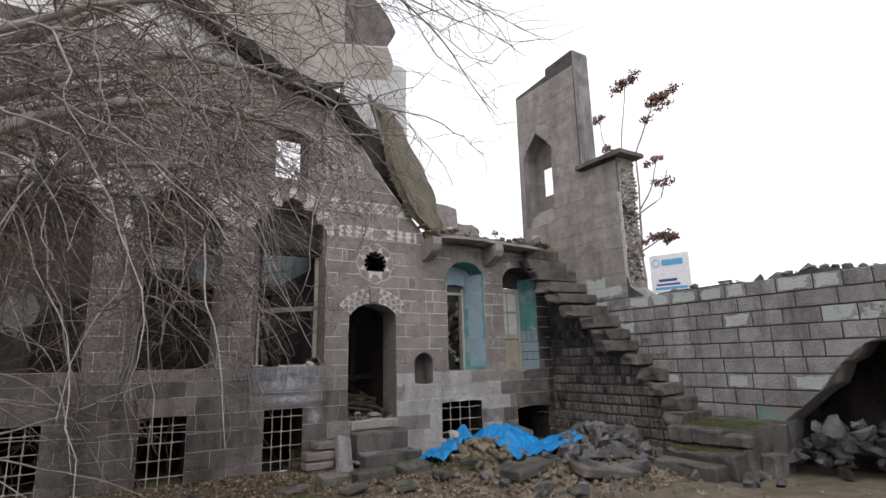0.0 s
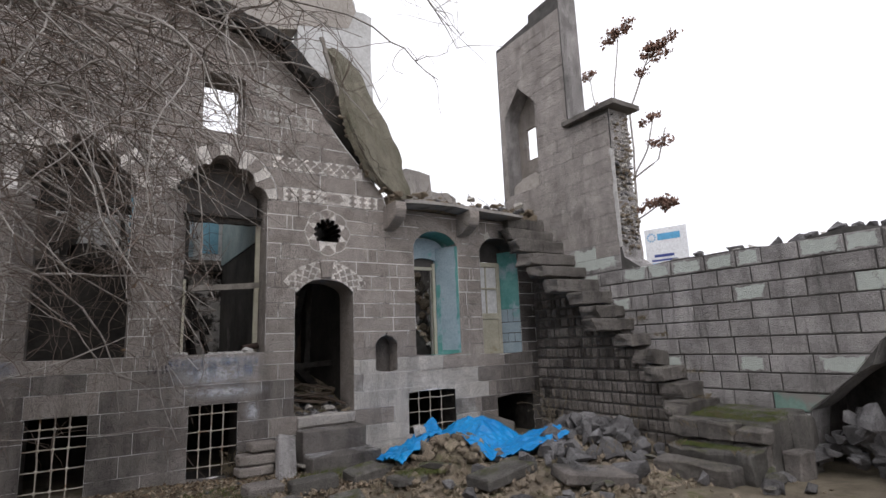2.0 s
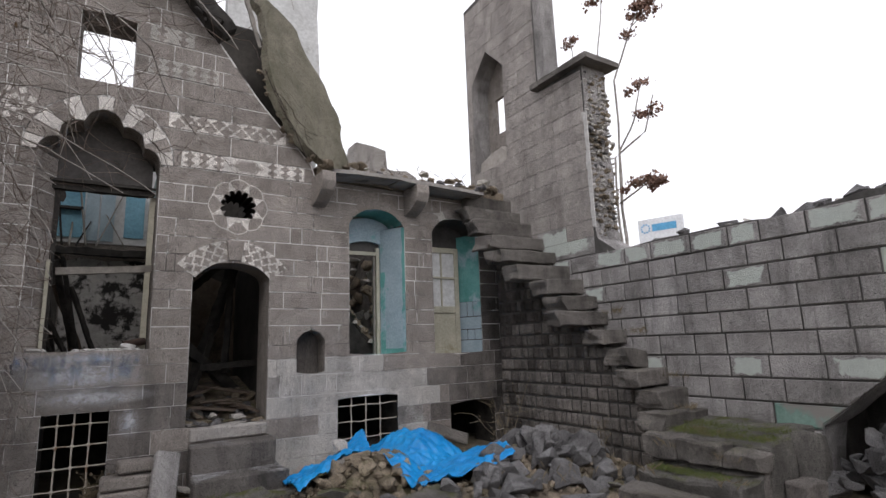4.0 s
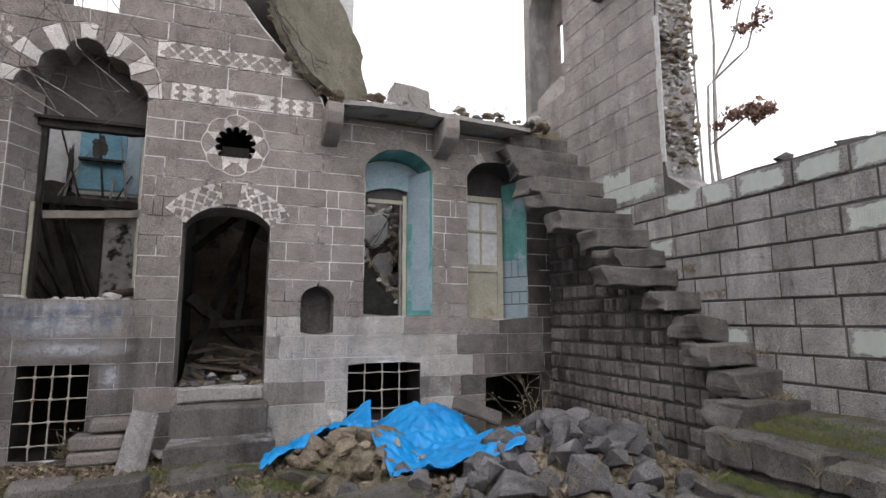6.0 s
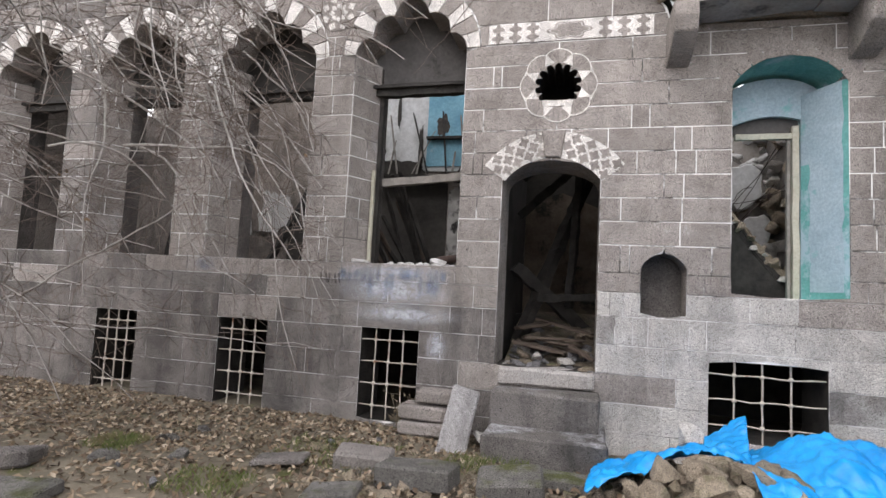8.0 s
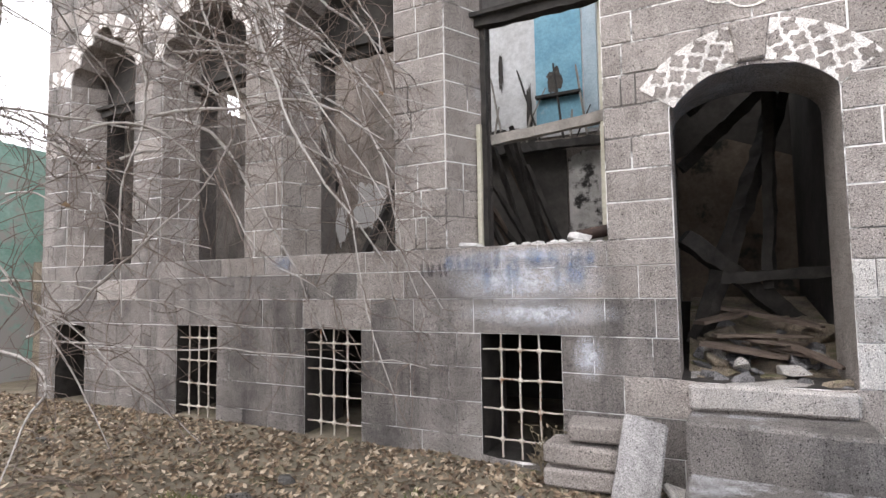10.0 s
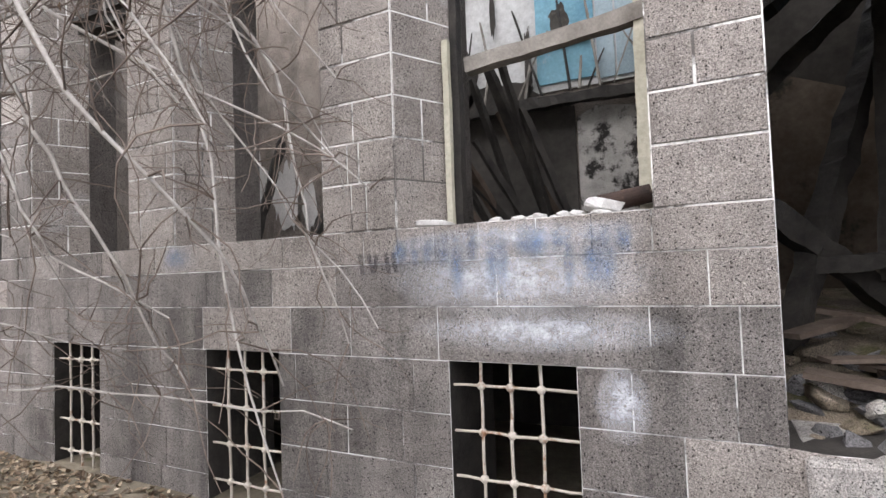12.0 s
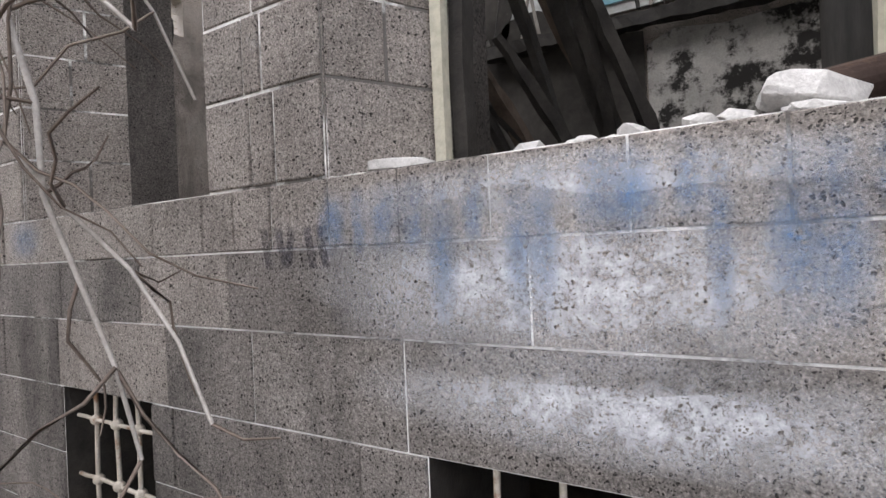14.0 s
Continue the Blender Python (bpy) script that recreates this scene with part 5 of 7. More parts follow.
bmesh.ops.recalc_face_normals(bm, faces=bm.faces)
roughen(bm, 0.045, 2.6, 4.0)
roughen(bm, 0.02, 9.0, 2.0)
tagged(new("leaning_roof_slab", finish(bm, "leaning_roof_slab", CONCRETE)), "mossy fallen roof slab leaning on the broken gable", "slab")
timber("slab_lath", (-0.2, 0.22, 7.62), (0.12, 0.2, 6.5), 0.06, 0.06, WOOD, "grey broken lath standing out of the leaning slab", "lath")
# torn reinforcing wires and rubble hanging under the slab's lower edge
rw = random.Random(91)
def wire(pts, r=0.005, label="thin rusty wire torn out of the slab"):
    bm = bmesh.new()
    prev = None
    for i, p in enumerate(pts):
        d = (pts[min(i + 1, len(pts) - 1)] - pts[max(i - 1, 0)]).normalized()
        u = d.orthogonal().normalized()
        w = d.cross(u)
        ring = [bm.verts.new(p + (u * math.cos(q * 1.5708) + w * math.sin(q * 1.5708)) * r) for q in range(4)]
        if prev:
            for q in range(4):
                bm.faces.new((prev[q], prev[(q + 1) % 4], ring[(q + 1) % 4], ring[q]))
        prev = ring
    tagged(new("loose_wire", finish(bm, "loose_wire", RUST)), label, "wire", "loose wires")
for k in range(6):
    a, b = o + e1 * rw.uniform(1.3, 2.0) + e2 * -0.15, o + e1 * rw.uniform(2.4, 3.0) + e2 * rw.uniform(-0.2, 0.4)
    sag = rw.uniform(-0.3, 0.1)
    wire([a.lerp(b, q / 10) + Vector((0, -0.1, sag * math.sin(math.pi * q / 10))) + Vector(noise.noise_vector(Vector((k * 3.0, q * 0.5, 1)))) * 0.05 for q in range(11)])
for k in range(40):
    q = rw.uniform(1.2, 3.0)
    lip = -0.15 if q < 2.3 else -0.15 + (q - 2.3) * 0.6
    p = o + e1 * q + e2 * (lip + rw.uniform(-0.05, 0.12)) + Vector((0, rw.uniform(-0.02, 0.14), rw.uniform(-0.08, 0.02)))
    stone_at(EARTH_ROCKS, *p, rw.uniform(0.07, 0.18), rw, "crumbling rubble under the edge of the leaning slab", "slab rubble", 0.8, "slab_stone")

# ---- tower cap and broken wall end ----
bm = bmesh.new()
add_box(bm, (0, 0, 0), (0.8, 1.36, 0.1))
bmesh.ops.subdivide_edges(bm, edges=list(bm.edges), cuts=6, use_grid_fill=True)
roughen(bm, 0.02, 5.0, 1.0)
ob = new("pier_cap", finish(bm, "pier_cap", STAIR))
ob.matrix_basis = pose(5.05, -1.75, 6.33)
tagged(ob, "dark projecting cap stone on the tower pier", "capstone")

rr = random.Random(77)
for z in [3.36 + 0.085 * k for k in range(34)]:
    for k in range(8):
        x = 4.86 + 0.07 * k + rr.uniform(-0.02, 0.02)
        if x < 5.4:
            stone_at(EARTH_ROCKS if rr.random() < 0.45 else (PALE_ROCKS if rr.random() < 0.85 else GREY_ROCKS), x, -2.19 + rr.uniform(-0.03, 0.05), z + rr.uniform(-0.02, 0.02), rr.uniform(0.09, 0.17), rr, "", "", 0.6, "core_stone", side)
eb = bmesh.new()
prism(eb, ccw([(-2.235, 3.5)] + [(-2.235 + 0.1 * abs(noise.noise(Vector((q * 0.7, 3, 1)))) + 0.06, 3.5 + 0.13 * q) for q in range(16)] + [(-2.235, 5.45)]), on_side, 0.014, 0.003)
bmesh.ops.recalc_face_normals(eb, faces=eb.faces)
part("mortar_edge", eb, CHALK, side, "pale mortar strip along the broken wall end")
for y_, s_ in ((-4.2, 0.32), (-4.85, 0.36), (-5.15, 0.42), (-5.3, 0.3), (-5.6, 0.4), (-6.2, 0.3)):
    stone_at(GREY_ROCKS, 5.0, y_, side_top(y_) + s_ * 0.12, s_, rr, "loose basalt block lying on the wall top", "wall top stones", 0.2, "loose_block")
y = -2.4
while y > -7.3:
    stone_at(GREY_ROCKS + PALE_ROCKS, 4.95 + rr.uniform(-0.08, 0.15), y, side_top(y) + 0.01, rr.uniform(0.16, 0.3), rr, "", "", 0.25, "top_stone", side)
    y -= rr.uniform(0.16, 0.3)
for i in range(110):
    x = rr.uniform(1.05, 4.4)
    stone_at(EARTH_ROCKS if rr.random() < 0.7 else GREY_ROCKS, x, rr.uniform(-0.38, 0.6), 4.5 + (0.06 if x < 2.3 else 0.0) + rr.uniform(0.0, 0.1), rr.uniform(0.08, 0.26), rr, "rubble lying on the low roof", "roof rubble", 0.3, "roof_stone")
for x, s_ in ((1.55, 0.62), (2.0, 0.46), (3.05, 0.34), (4.45, 0.4)):
    stone_at(PALE_ROCKS, x, 0.5 if x < 3 else 0.2, 4.8, s_, rr, "pale broken block on the low roof", "roof rubble", 0.2, "roof_stone")
for i in range(26):
    stone_at(CHALK_ROCKS, rr.uniform(-2.0, -1.25), rr.uniform(0.04, 0.3), 1.812, rr.uniform(0.04, 0.12), rr, "loose stone on a window sill", "sill stones", 0.2, "sill_stone")
rusty = thing("rusty_pipe", "short rusty brown pipe lying on the window sill", "pipe", at=pose(-1.35, 0.3, 1.89, 0, 80, 14))
bm = bmesh.new()
bmesh.ops.create_cone(bm, cap_ends=False, segments=20, radius1=0.05, radius2=0.049, depth=0.26)
bmesh.ops.create_cone(bm, cap_ends=False, segments=20, radius1=0.042, radius2=0.041, depth=0.26)
roughen(bm, 0.004, 9.0, 1.0)
part("tube", bm, RUST, rusty)
stone_at(CHALK_ROCKS, -1.42, 0.11, 1.845, 0.22, rr, "flat pale stone resting on the window sill", "sill stones", 0.1, "sill_stone")
heap_bm = bmesh.new()
prism(heap_bm, [(0.35, 0.6), (0.35, 0.74), (0.9, 0.86), (1.6, 1.12), (2.6, 1.3), (3.4, 1.25), (3.4, 0.6)], lambda u, v, d: Vector((0.42 - d, u, v)), 1.1)
bmesh.ops.recalc_face_normals(heap_bm, faces=heap_bm.faces)
tagged(new("debris_bed", finish(heap_bm, "debris_bed", EARTHY)), "brown bed of fallen plaster and earth in the passage", "rubble", kind="stuff")
def debris_z(y):
    return 0.74 + 0.34 * max(0.0, min(1.0, (y - 0.35) / 1.3))
for i in range(60):
    dy = rr.uniform(0.12, 1.7)
    stone_at(EARTH_ROCKS + GREY_ROCKS, rr.uniform(-0.6, 0.25), dy, debris_z(dy) + 0.02, rr.uniform(0.08, 0.3), rr, "broken stone in the doorway debris", "doorway debris", 0.4, "debris_stone")
for i in range(5):
    timber("splintered_board", (rr.uniform(-0.6, -0.3), 0.5 + rr.uniform(0, 0.7), 0.92 + 0.03 * i), (rr.uniform(-0.1, 0.3), 0.4 + rr.uniform(0, 0.9), 0.87 + 0.04 * i), 0.13, 0.02, DEAD_BOARD, "splintered board in the doorway debris", "board", "doorway debris", seed=i)

for x, y_, s_ in ((0.02, 0.42, 0.34), (-0.28, 0.5, 0.3), (0.2, 0.75, 0.36), (-0.5, 0.7, 0.28), (-0.1, 0.95, 0.42), (0.3, 1.2, 0.4), (-0.45, 1.2, 0.4)):
    stone_at(PALE_ROCKS if s_ < 0.35 else EARTH_ROCKS, x, y_, debris_z(y_) + s_ * 0.14, s_, rr, "broken block lying in the doorway debris", "doorway debris", 0.3, "debris_stone")
for a, b, w in (((-0.58, 0.62, 0.98), (0.0, 0.5, 0.9), 0.16), ((0.05, 0.6, 0.98), (0.3, 0.35, 0.86), 0.07), ((-0.6, 0.95, 1.12), (-0.2, 1.3, 1.2), 0.14), ((-0.5, 1.5, 1.25), (0.3, 1.0, 1.1), 0.12)):
    timber("splintered_board", a, b, w, 0.03, DEAD_BOARD, "splintered board in the doorway debris", "board", "doorway debris", seed=w * 40)
for i in range(95):
    stone_at(PALE_ROCKS + PALE_ROCKS + EARTH_ROCKS, 2.87 + rr.uniform(-0.03, 0.02), rr.uniform(0.7, 3.2), rr.uniform(1.5, 4.3), rr.uniform(0.22, 0.5), rr, "pale core stone showing through broken plaster", "inner wall stones", 0.9, "plastered_stone")

# ---- heaps in the courtyard ----
def heap_z(x, y):
    a = 0.5 * math.exp(-((x - 3.0) / 1.15) ** 2 - ((y + 2.6) / 0.95) ** 2)
    b = 0.42 * math.exp(-((x - 1.15) / 0.75) ** 2 - ((y + 1.7) / 0.75) ** 2)
    c = 0.30 * math.exp(-((x - 1.9) / 1.5) ** 2 - ((y + 3.2) / 0.8) ** 2)
    e = 0.25 * math.exp(-((x + 0.4) / 1.6) ** 2 - ((y + 1.9) / 0.5) ** 2)
    f_ = 0.42 * math.exp(-((x - 2.1) / 0.62) ** 2 - ((y + 1.1) / 0.7) ** 2)
    return max(a, b, c, e * 0.4, f_)

hv, hf, n = [], [], 60
for j in range(n + 1):
    for i in range(n + 1):
        x, y = -2.2 + 7.0 * i / n, -4.6 + 4.5 * j / n
        hv.append((x, y, ground_z(x, y) + heap_z(x, y) - 0.05 + 0.05 * noise.noise(Vector((x * 4, y * 4, 2)))))
for j in range(n):
    for i in range(n):
        hf.append((j * (n + 1) + i, j * (n + 1) + i + 1, (j + 1) * (n + 1) + i + 1, (j + 1) * (n + 1) + i))
hm = bpy.data.meshes.new("rubble_bed")
hm.from_pydata(hv, [], hf)
hm.materials.append(EARTHY)
for p in hm.polygons:
    p.use_smooth = True
tagged(new("rubble_bed", hm), "earthy bed of fine rubble in the courtyard", "rubble", kind="stuff")

def top_z(x, y):
    return ground_z(x, y) + heap_z(x, y)
for i in range(105):
    x, y = rr.gauss(2.9, 0.8), rr.gauss(-2.7, 0.65)
    if x > 4.3 or y > -2.6 and x < 2.7 or y > -1.7 or y < -4.4:
        continue
    s_ = rr.uniform(0.26, 0.62)
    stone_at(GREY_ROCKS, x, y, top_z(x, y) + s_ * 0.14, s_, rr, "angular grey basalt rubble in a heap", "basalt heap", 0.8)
for i in range(60):
    x, y = min(1.75, rr.gauss(1.1, 0.4)), rr.gauss(-1.9, 0.42)
    s_ = rr.uniform(0.1, 0.34)
    stone_at(EARTH_ROCKS, x, y, top_z(x, y) + s_ * 0.14, s_, rr, "earth-crusted rubble heaped on the tarpaulin", "earth heap", 0.6)
stone_at(MOSS_ROCKS, 0.55, -2.2, 0.18, 0.52, rr, "moss-covered stone at the heap edge", "earth heap", 0.2)
stone_at(PALE_ROCKS, 1.0, -0.95, 0.46, 0.4, rr, "tan stone weighing down the tarpaulin", "earth heap", 0.3)
for i in range(46):
    x, y = rr.uniform(0.2, 3.2), rr.uniform(-4.3, -2.6)
    s_ = rr.uniform(0.12, 0.36)
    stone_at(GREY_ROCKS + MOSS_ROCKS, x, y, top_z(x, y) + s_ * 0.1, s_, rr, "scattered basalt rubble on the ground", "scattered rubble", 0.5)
for i in range(85):
    x, y = 4.95 + rr.uniform(-0.55, 0.6), rr.uniform(-6.9, -5.0)
    h = 0.95 * max(0, 1 - abs(y + 6.0) / 1.1) * rr.random()
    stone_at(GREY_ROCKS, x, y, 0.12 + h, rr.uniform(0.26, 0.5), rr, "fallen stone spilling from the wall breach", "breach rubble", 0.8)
for i in range(34):
    x, y = rr.uniform(-7.5, 1.0), rr.uniform(-3.4, -0.15)
    stone_at(GREY_ROCKS + EARTH_ROCKS, x, y, ground_z(x, y) + 0.02, rr.uniform(0.06, 0.2), rr, "small loose stone in the leaf litter", "litter stones", 0.4, "loose_stone")

for i in range(30):
    x, y = rr.uniform(2.9, 3.9), rr.uniform(-5.6, -3.3)
    stone_at(GREY_ROCKS + MOSS_ROCKS, x, y, ground_z(x, y) + 0.06, rr.uniform(0.16, 0.42), rr, "dark broken stone beside the stair foot", "scattered rubble", 0.5)

for i in range(26):
    x, y = rr.uniform(-6.5, 0.2), rr.uniform(-3.6, -0.7)
    stone_at(MOSS_ROCKS if i % 2 else EARTH_ROCKS, x, y, ground_z(x, y) + 0.015, rr.uniform(0.14, 0.32), rr, "mossy broken stone half sunk in the leaf litter" if i % 2 else "earth-crusted broken stone in the leaf litter", "litter stones", 0.2, "sunken_stone")

def flag(x, y, z, sx, sy, sz, turn, material, label, tilt=(0, 0), seed=0.0):
    ob = slab_block("stone_slab", (x, y, z), (sx, sy, sz), material, label, "slab", seed=seed, rough=0.012, cuts=3)
    ob.matrix_basis = pose(x, y, z, tilt[0], tilt[1], turn)
    ob["group"] = "loose slabs"
flag(-1.38, -0.28, 0.12, 0.5, 0.3, 0.13, 3, BASALT, "grey basalt slab in a low stack by the wall", seed=1)
flag(-1.36, -0.27, 0.28, 0.52, 0.3, 0.14, -2, BASALT, "grey basalt slab in a low stack by the wall", seed=2)
flag(-1.26, -0.26, 0.44, 0.4, 0.28, 0.12, 6, BASALT, "grey basalt slab on top of a low stack", seed=3)
flag(-0.98, -0.5, 0.22, 0.28, 0.14, 0.75, 8, BASALT_BLOCK, "pale grey slab leaning against the wall", (-28, 12), seed=4)
flag(-0.72, -0.4, 0.1, 0.2, 0.3, 0.05, 20, BASALT_PALE, "small pale slab fragment", (0, 18), seed=5)
for k, (x, y, sx, sy, sz, tn) in enumerate(((-1.55, -1.45, 0.6, 0.35, 0.2, 10), (-1.0, -1.75, 0.75, 0.4, 0.22, -6), (-0.3, -1.75, 0.6, 0.45, 0.26, 4), (-2.2, -1.65, 0.55, 0.4, 0.06, 15), (0.1, -1.25, 0.7, 0.3, 0.14, -4),
                                            (-1.5, -2.15, 0.5, 0.4, 0.08, 12), (-4.0, -2.5, 0.55, 0.4, 0.16, 25), (-3.35, -2.95, 0.7, 0.35, 0.12, 5), (0.9, -3.2, 0.9, 0.4, 0.14, 8), (1.75, -3.9, 1.0, 0.4, 0.14, -14), (0.1, -2.2, 0.6, 0.4, 0.14, 6), (-0.8, -2.35, 0.5, 0.35, 0.1, -10))):
    small = 0.78 if x < 0.2 else 1.0
    flag(x, y, top_z(x, y) + sz * small * 0.3, sx * small, sy * small, sz * small, tn, MOSSY if k % 3 else BASALT_DARK, "mossy fallen building slab on the ground" if k % 3 else "grey fallen building slab on the ground", (rr.uniform(-8, 8), rr.uniform(-8, 8)), seed=10 + k)
flag(3.05, -0.4, 0.34, 0.7, 0.08, 0.2, -12, STAIR, "dark slab leaning beside the cellar opening", (-35, 20), seed=40)

# ---- blue tarpaulin ----
def sheet(name, fn, nu, nv, material, label):
    v, f_ = [], []
    for j in range(nv + 1):
        for i in range(nu + 1):
            v.append(fn(i / nu, j / nv))
    for j in range(nv):
        for i in range(nu):
            a = j * (nu + 1) + i
            f_.append((a, a + 1, a + nu + 2, a + nu + 1))
    me = bpy.data.meshes.new(name)
    me.from_pydata(v, [], f_)
    me.materials.append(material)
    for p in me.polygons:
        p.use_smooth = True
    ob = new(name, me)
    so = ob.modifiers.new("thick", "SOLIDIFY")
    so.thickness = 0.006
    return tagged(ob, label, "tarpaulin")

def fold(x, y, k=1.0):
    q = Vector((x * 2.2 + 0.6 * y, y * 2.6, 7))
    r1 = abs(noise.noise(q)) * 0.1 + abs(noise.noise(q * 2.7)) * 0.06 + abs(noise.noise(q * 6.1)) * 0.04 + abs(noise.noise(q * 11.7)) * 0.022
    return r1 * k
def big_sheet(u, v):
    x = 1.4 + 1.22 * u + 0.14 * noise.noise(Vector((v * 3, 1, 0)))
    y = -0.42 - 2.5 * v + 0.25 * u * (1 - v) + 0.14 * noise.noise(Vector((u * 4, 5, 0)))
    hump = 0.46 * math.exp(-((x - 2.15) / 0.72) ** 2 - ((y + 1.1) / 0.8) ** 2)
    return x - 0.25 * v, y, max(top_z(x, y) - 0.02, ground_z(x, y) + hump) + 0.075 + fold(x, y)
sheet("blue_tarpaulin", big_sheet, 70, 90, TARP, "crumpled bright blue tarpaulin over a rubble heap")
def small_sheet(u, v):
    x = 0.35 + 1.2 * u - 0.15 * v
    y = -0.5 - 1.1 * v * (1.15 - u * 0.5) - 0.1 * (1 - u)
    return x, y, top_z(x, y) + 0.06 + 0.42 * u * u * (1 - v) + fold(x + 9, y, 1.2)
sheet("blue_tarpaulin", small_sheet, 50, 50, TARP, "rumpled corner of blue tarpaulin pulled up by the wall")

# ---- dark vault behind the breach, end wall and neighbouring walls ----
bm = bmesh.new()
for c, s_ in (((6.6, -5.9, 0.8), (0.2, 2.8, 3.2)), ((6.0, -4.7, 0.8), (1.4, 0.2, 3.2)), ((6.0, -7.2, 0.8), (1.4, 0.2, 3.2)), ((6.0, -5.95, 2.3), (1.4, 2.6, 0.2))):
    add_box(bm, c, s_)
tagged(new("vault", finish(bm, "vault", BASALT_BLACK)), "dark vaulted recess behind the wall breach", "vault", kind="structure")
green = ragged(0.0, -1.4, 1.6, -0.3, [(-1.4, 3.7), (-0.4, 3.9), (0.6, 3.8), (1.6, 4.1)], GREENWALL, "wall_neighbour", "neighbouring wall with flaking green wash", depth=0.4)
green.matrix_basis = pose(-10.5, 0.5, 0, 0, 0, 78)
wall_slab("wall_courtyard_west", (-12.5, -6.5, 1.4), (0.4, 15.0, 2.8), BASALT_BLOCK, "plain courtyard wall of basalt blocks")
wall_slab("wall_courtyard_south", (-3.5, -13.6, 1.4), (18.0, 0.4, 2.8), BASALT_BLOCK, "plain courtyard wall of basalt blocks")

# ---- roadside sign beyond the wall ----
sg = thing("billboard", "white information board with blue lettering bars on a post", "sign", at=pose(14.0, 3.1, 0, 0, 0, -72))
bm = bmesh.new()
add_box(bm, (0, 0, 5.0), (1.5, 0.06, 1.5))
bevelled(bm, 0.01)
part("board", bm, SIGN_WHITE, sg)
for x, z, w, h, m in ((0.12, 5.42, 0.8, 0.24, SIGN_BLUE), (-0.1, 4.72, 0.7, 0.1, SIGN_NAVY), (-0.1, 4.55, 0.9, 0.07, SIGN_NAVY), (0, 4.4, 1.2, 0.1, SIGN_BLUE)):
    bm = bmesh.new()
    add_box(bm, (x, -0.035, z), (w, 0.01, h))
    part("text_bar", bm, m, sg)
bm = bmesh.new()
for i in range(10):
    a = i * math.pi / 5
    add_box(bm, (-0.5 + 0.14 * math.cos(a), -0.035, 5.42 + 0.14 * math.sin(a)), (0.05, 0.01, 0.05))
part("emblem", bm, SIGN_BLUE, sg)
for x in (-0.5, 0.5):
    bm = bmesh.new()
    add_box(bm, (x, 0.06, 2.4), (0.1, 0.06, 5.2))
    part("post", bm, IRON, sg)
# ---- bare tree whose drooping branches hang before the facade ----
def tube(v, f_, pts, r0, r1, sides=4):
    """Adds a tapered tube along pts."""
    base = None
    n = len(pts) - 1
    for i, p in enumerate(pts):
        d = (pts[min(i + 1, n)] - pts[max(i - 1, 0)]).normalized()
        u = d.orthogonal().normalized()
        w = d.cross(u)
        r = r0 + (r1 - r0) * i / n
        at = len(v)
        for q in range(sides):
            a = 2 * math.pi * q / sides
            v.append(p + (u * math.cos(a) + w * math.sin(a)) * r)
        if base is not None:
            for q in range(sides):
                f_.append((base + q, base + (q + 1) % sides, at + (q + 1) % sides, at + q))
        base = at

def mesh_of(name, v, f_, material, smooth=True):
    me = bpy.data.meshes.new(name)
    me.from_pydata([tuple(p) for p in v], [], f_)
    me.materials.append(material)
    if smooth:
        for p in me.polygons:
            p.use_smooth = True
    return me

def wander(start, direction, length, steps, droop, wob, rr):
    p, d, out = Vector(start), Vector(direction).normalized(), [Vector(start)]
    for i in range(steps):
        d = (d + Vector((rr.gauss(0, wob), rr.gauss(0, wob), rr.gauss(0, wob) - droop))).normalized()
        p = p + d * (length / steps)
        out.append(p.copy())
    return out

tree = thing("bare_tree", "leafless grey tree with long drooping tangled branches", "tree", at=pose(-7.3, -4.7, 0))
base = Vector((-7.3, -4.7, 0))
def tree_part(name, v, f_, material, kind="", label=""):
    ob = new(name, mesh_of(name, [p - base for p in v], f_, material))
    ob.parent = tree
    if label:
        ob["label"] = label
    if kind:
        ob["kind"] = kind
v, f_ = [], []
tube(v, f_, [Vector(p) for p in ((-7.3, -4.7, -0.1), (-7.25, -4.65, 0.9), (-7.1, -4.7, 1.9), (-6.9, -4.6, 2.6))], 0.2, 0.14, 10)
tree_part("trunk", v, f_, BARK)
rt = random.Random(14)
BOUGHS = [((-5.6, -4.6, 5.2), (-3.6, -4.5, 5.7)), ((-5.6, -3.8, 4.6), (-3.7, -2.9, 5.1)), ((-6.0, -3.2, 4.8), (-4.6, -1.7, 5.4)), ((-6.2, -5.4, 5.3), (-4.2, -6.0, 6.3)),
         ((-6.4, -2.8, 4.2), (-5.8, -1.2, 4.9)), ((-5.2, -4.8, 6.0), (-1.6, -4.7, 6.7)), ((-5.3, -3.9, 3.9), (-3.5, -3.3, 4.2)), ((-5.9, -4.3, 3.6), (-4.4, -3.9, 3.5)), ((-6.1, -5.2, 4.3), (-4.6, -5.6, 4.6)), ((-5.0, -4.4, 5.6), (-2.5, -3.9, 5.0)), ((-5.0, -3.6, 5.4), (-2.4, -2.8, 5.0)), ((-5.4, -3.4, 5.8), (-2.9, -1.7, 5.4)), ((-5.2, -4.6, 4.6), (-3.2, -4.4, 4.3))]
tv, tf, bv, bf = [], [], [], []
def clear(p):
    """Keeps the walker's way free of branches."""
    return not (p.z < 3.4 and (p.x > -2.12 or p.x > -2.6 and p.y < -1.9 or p.y < -6.2))
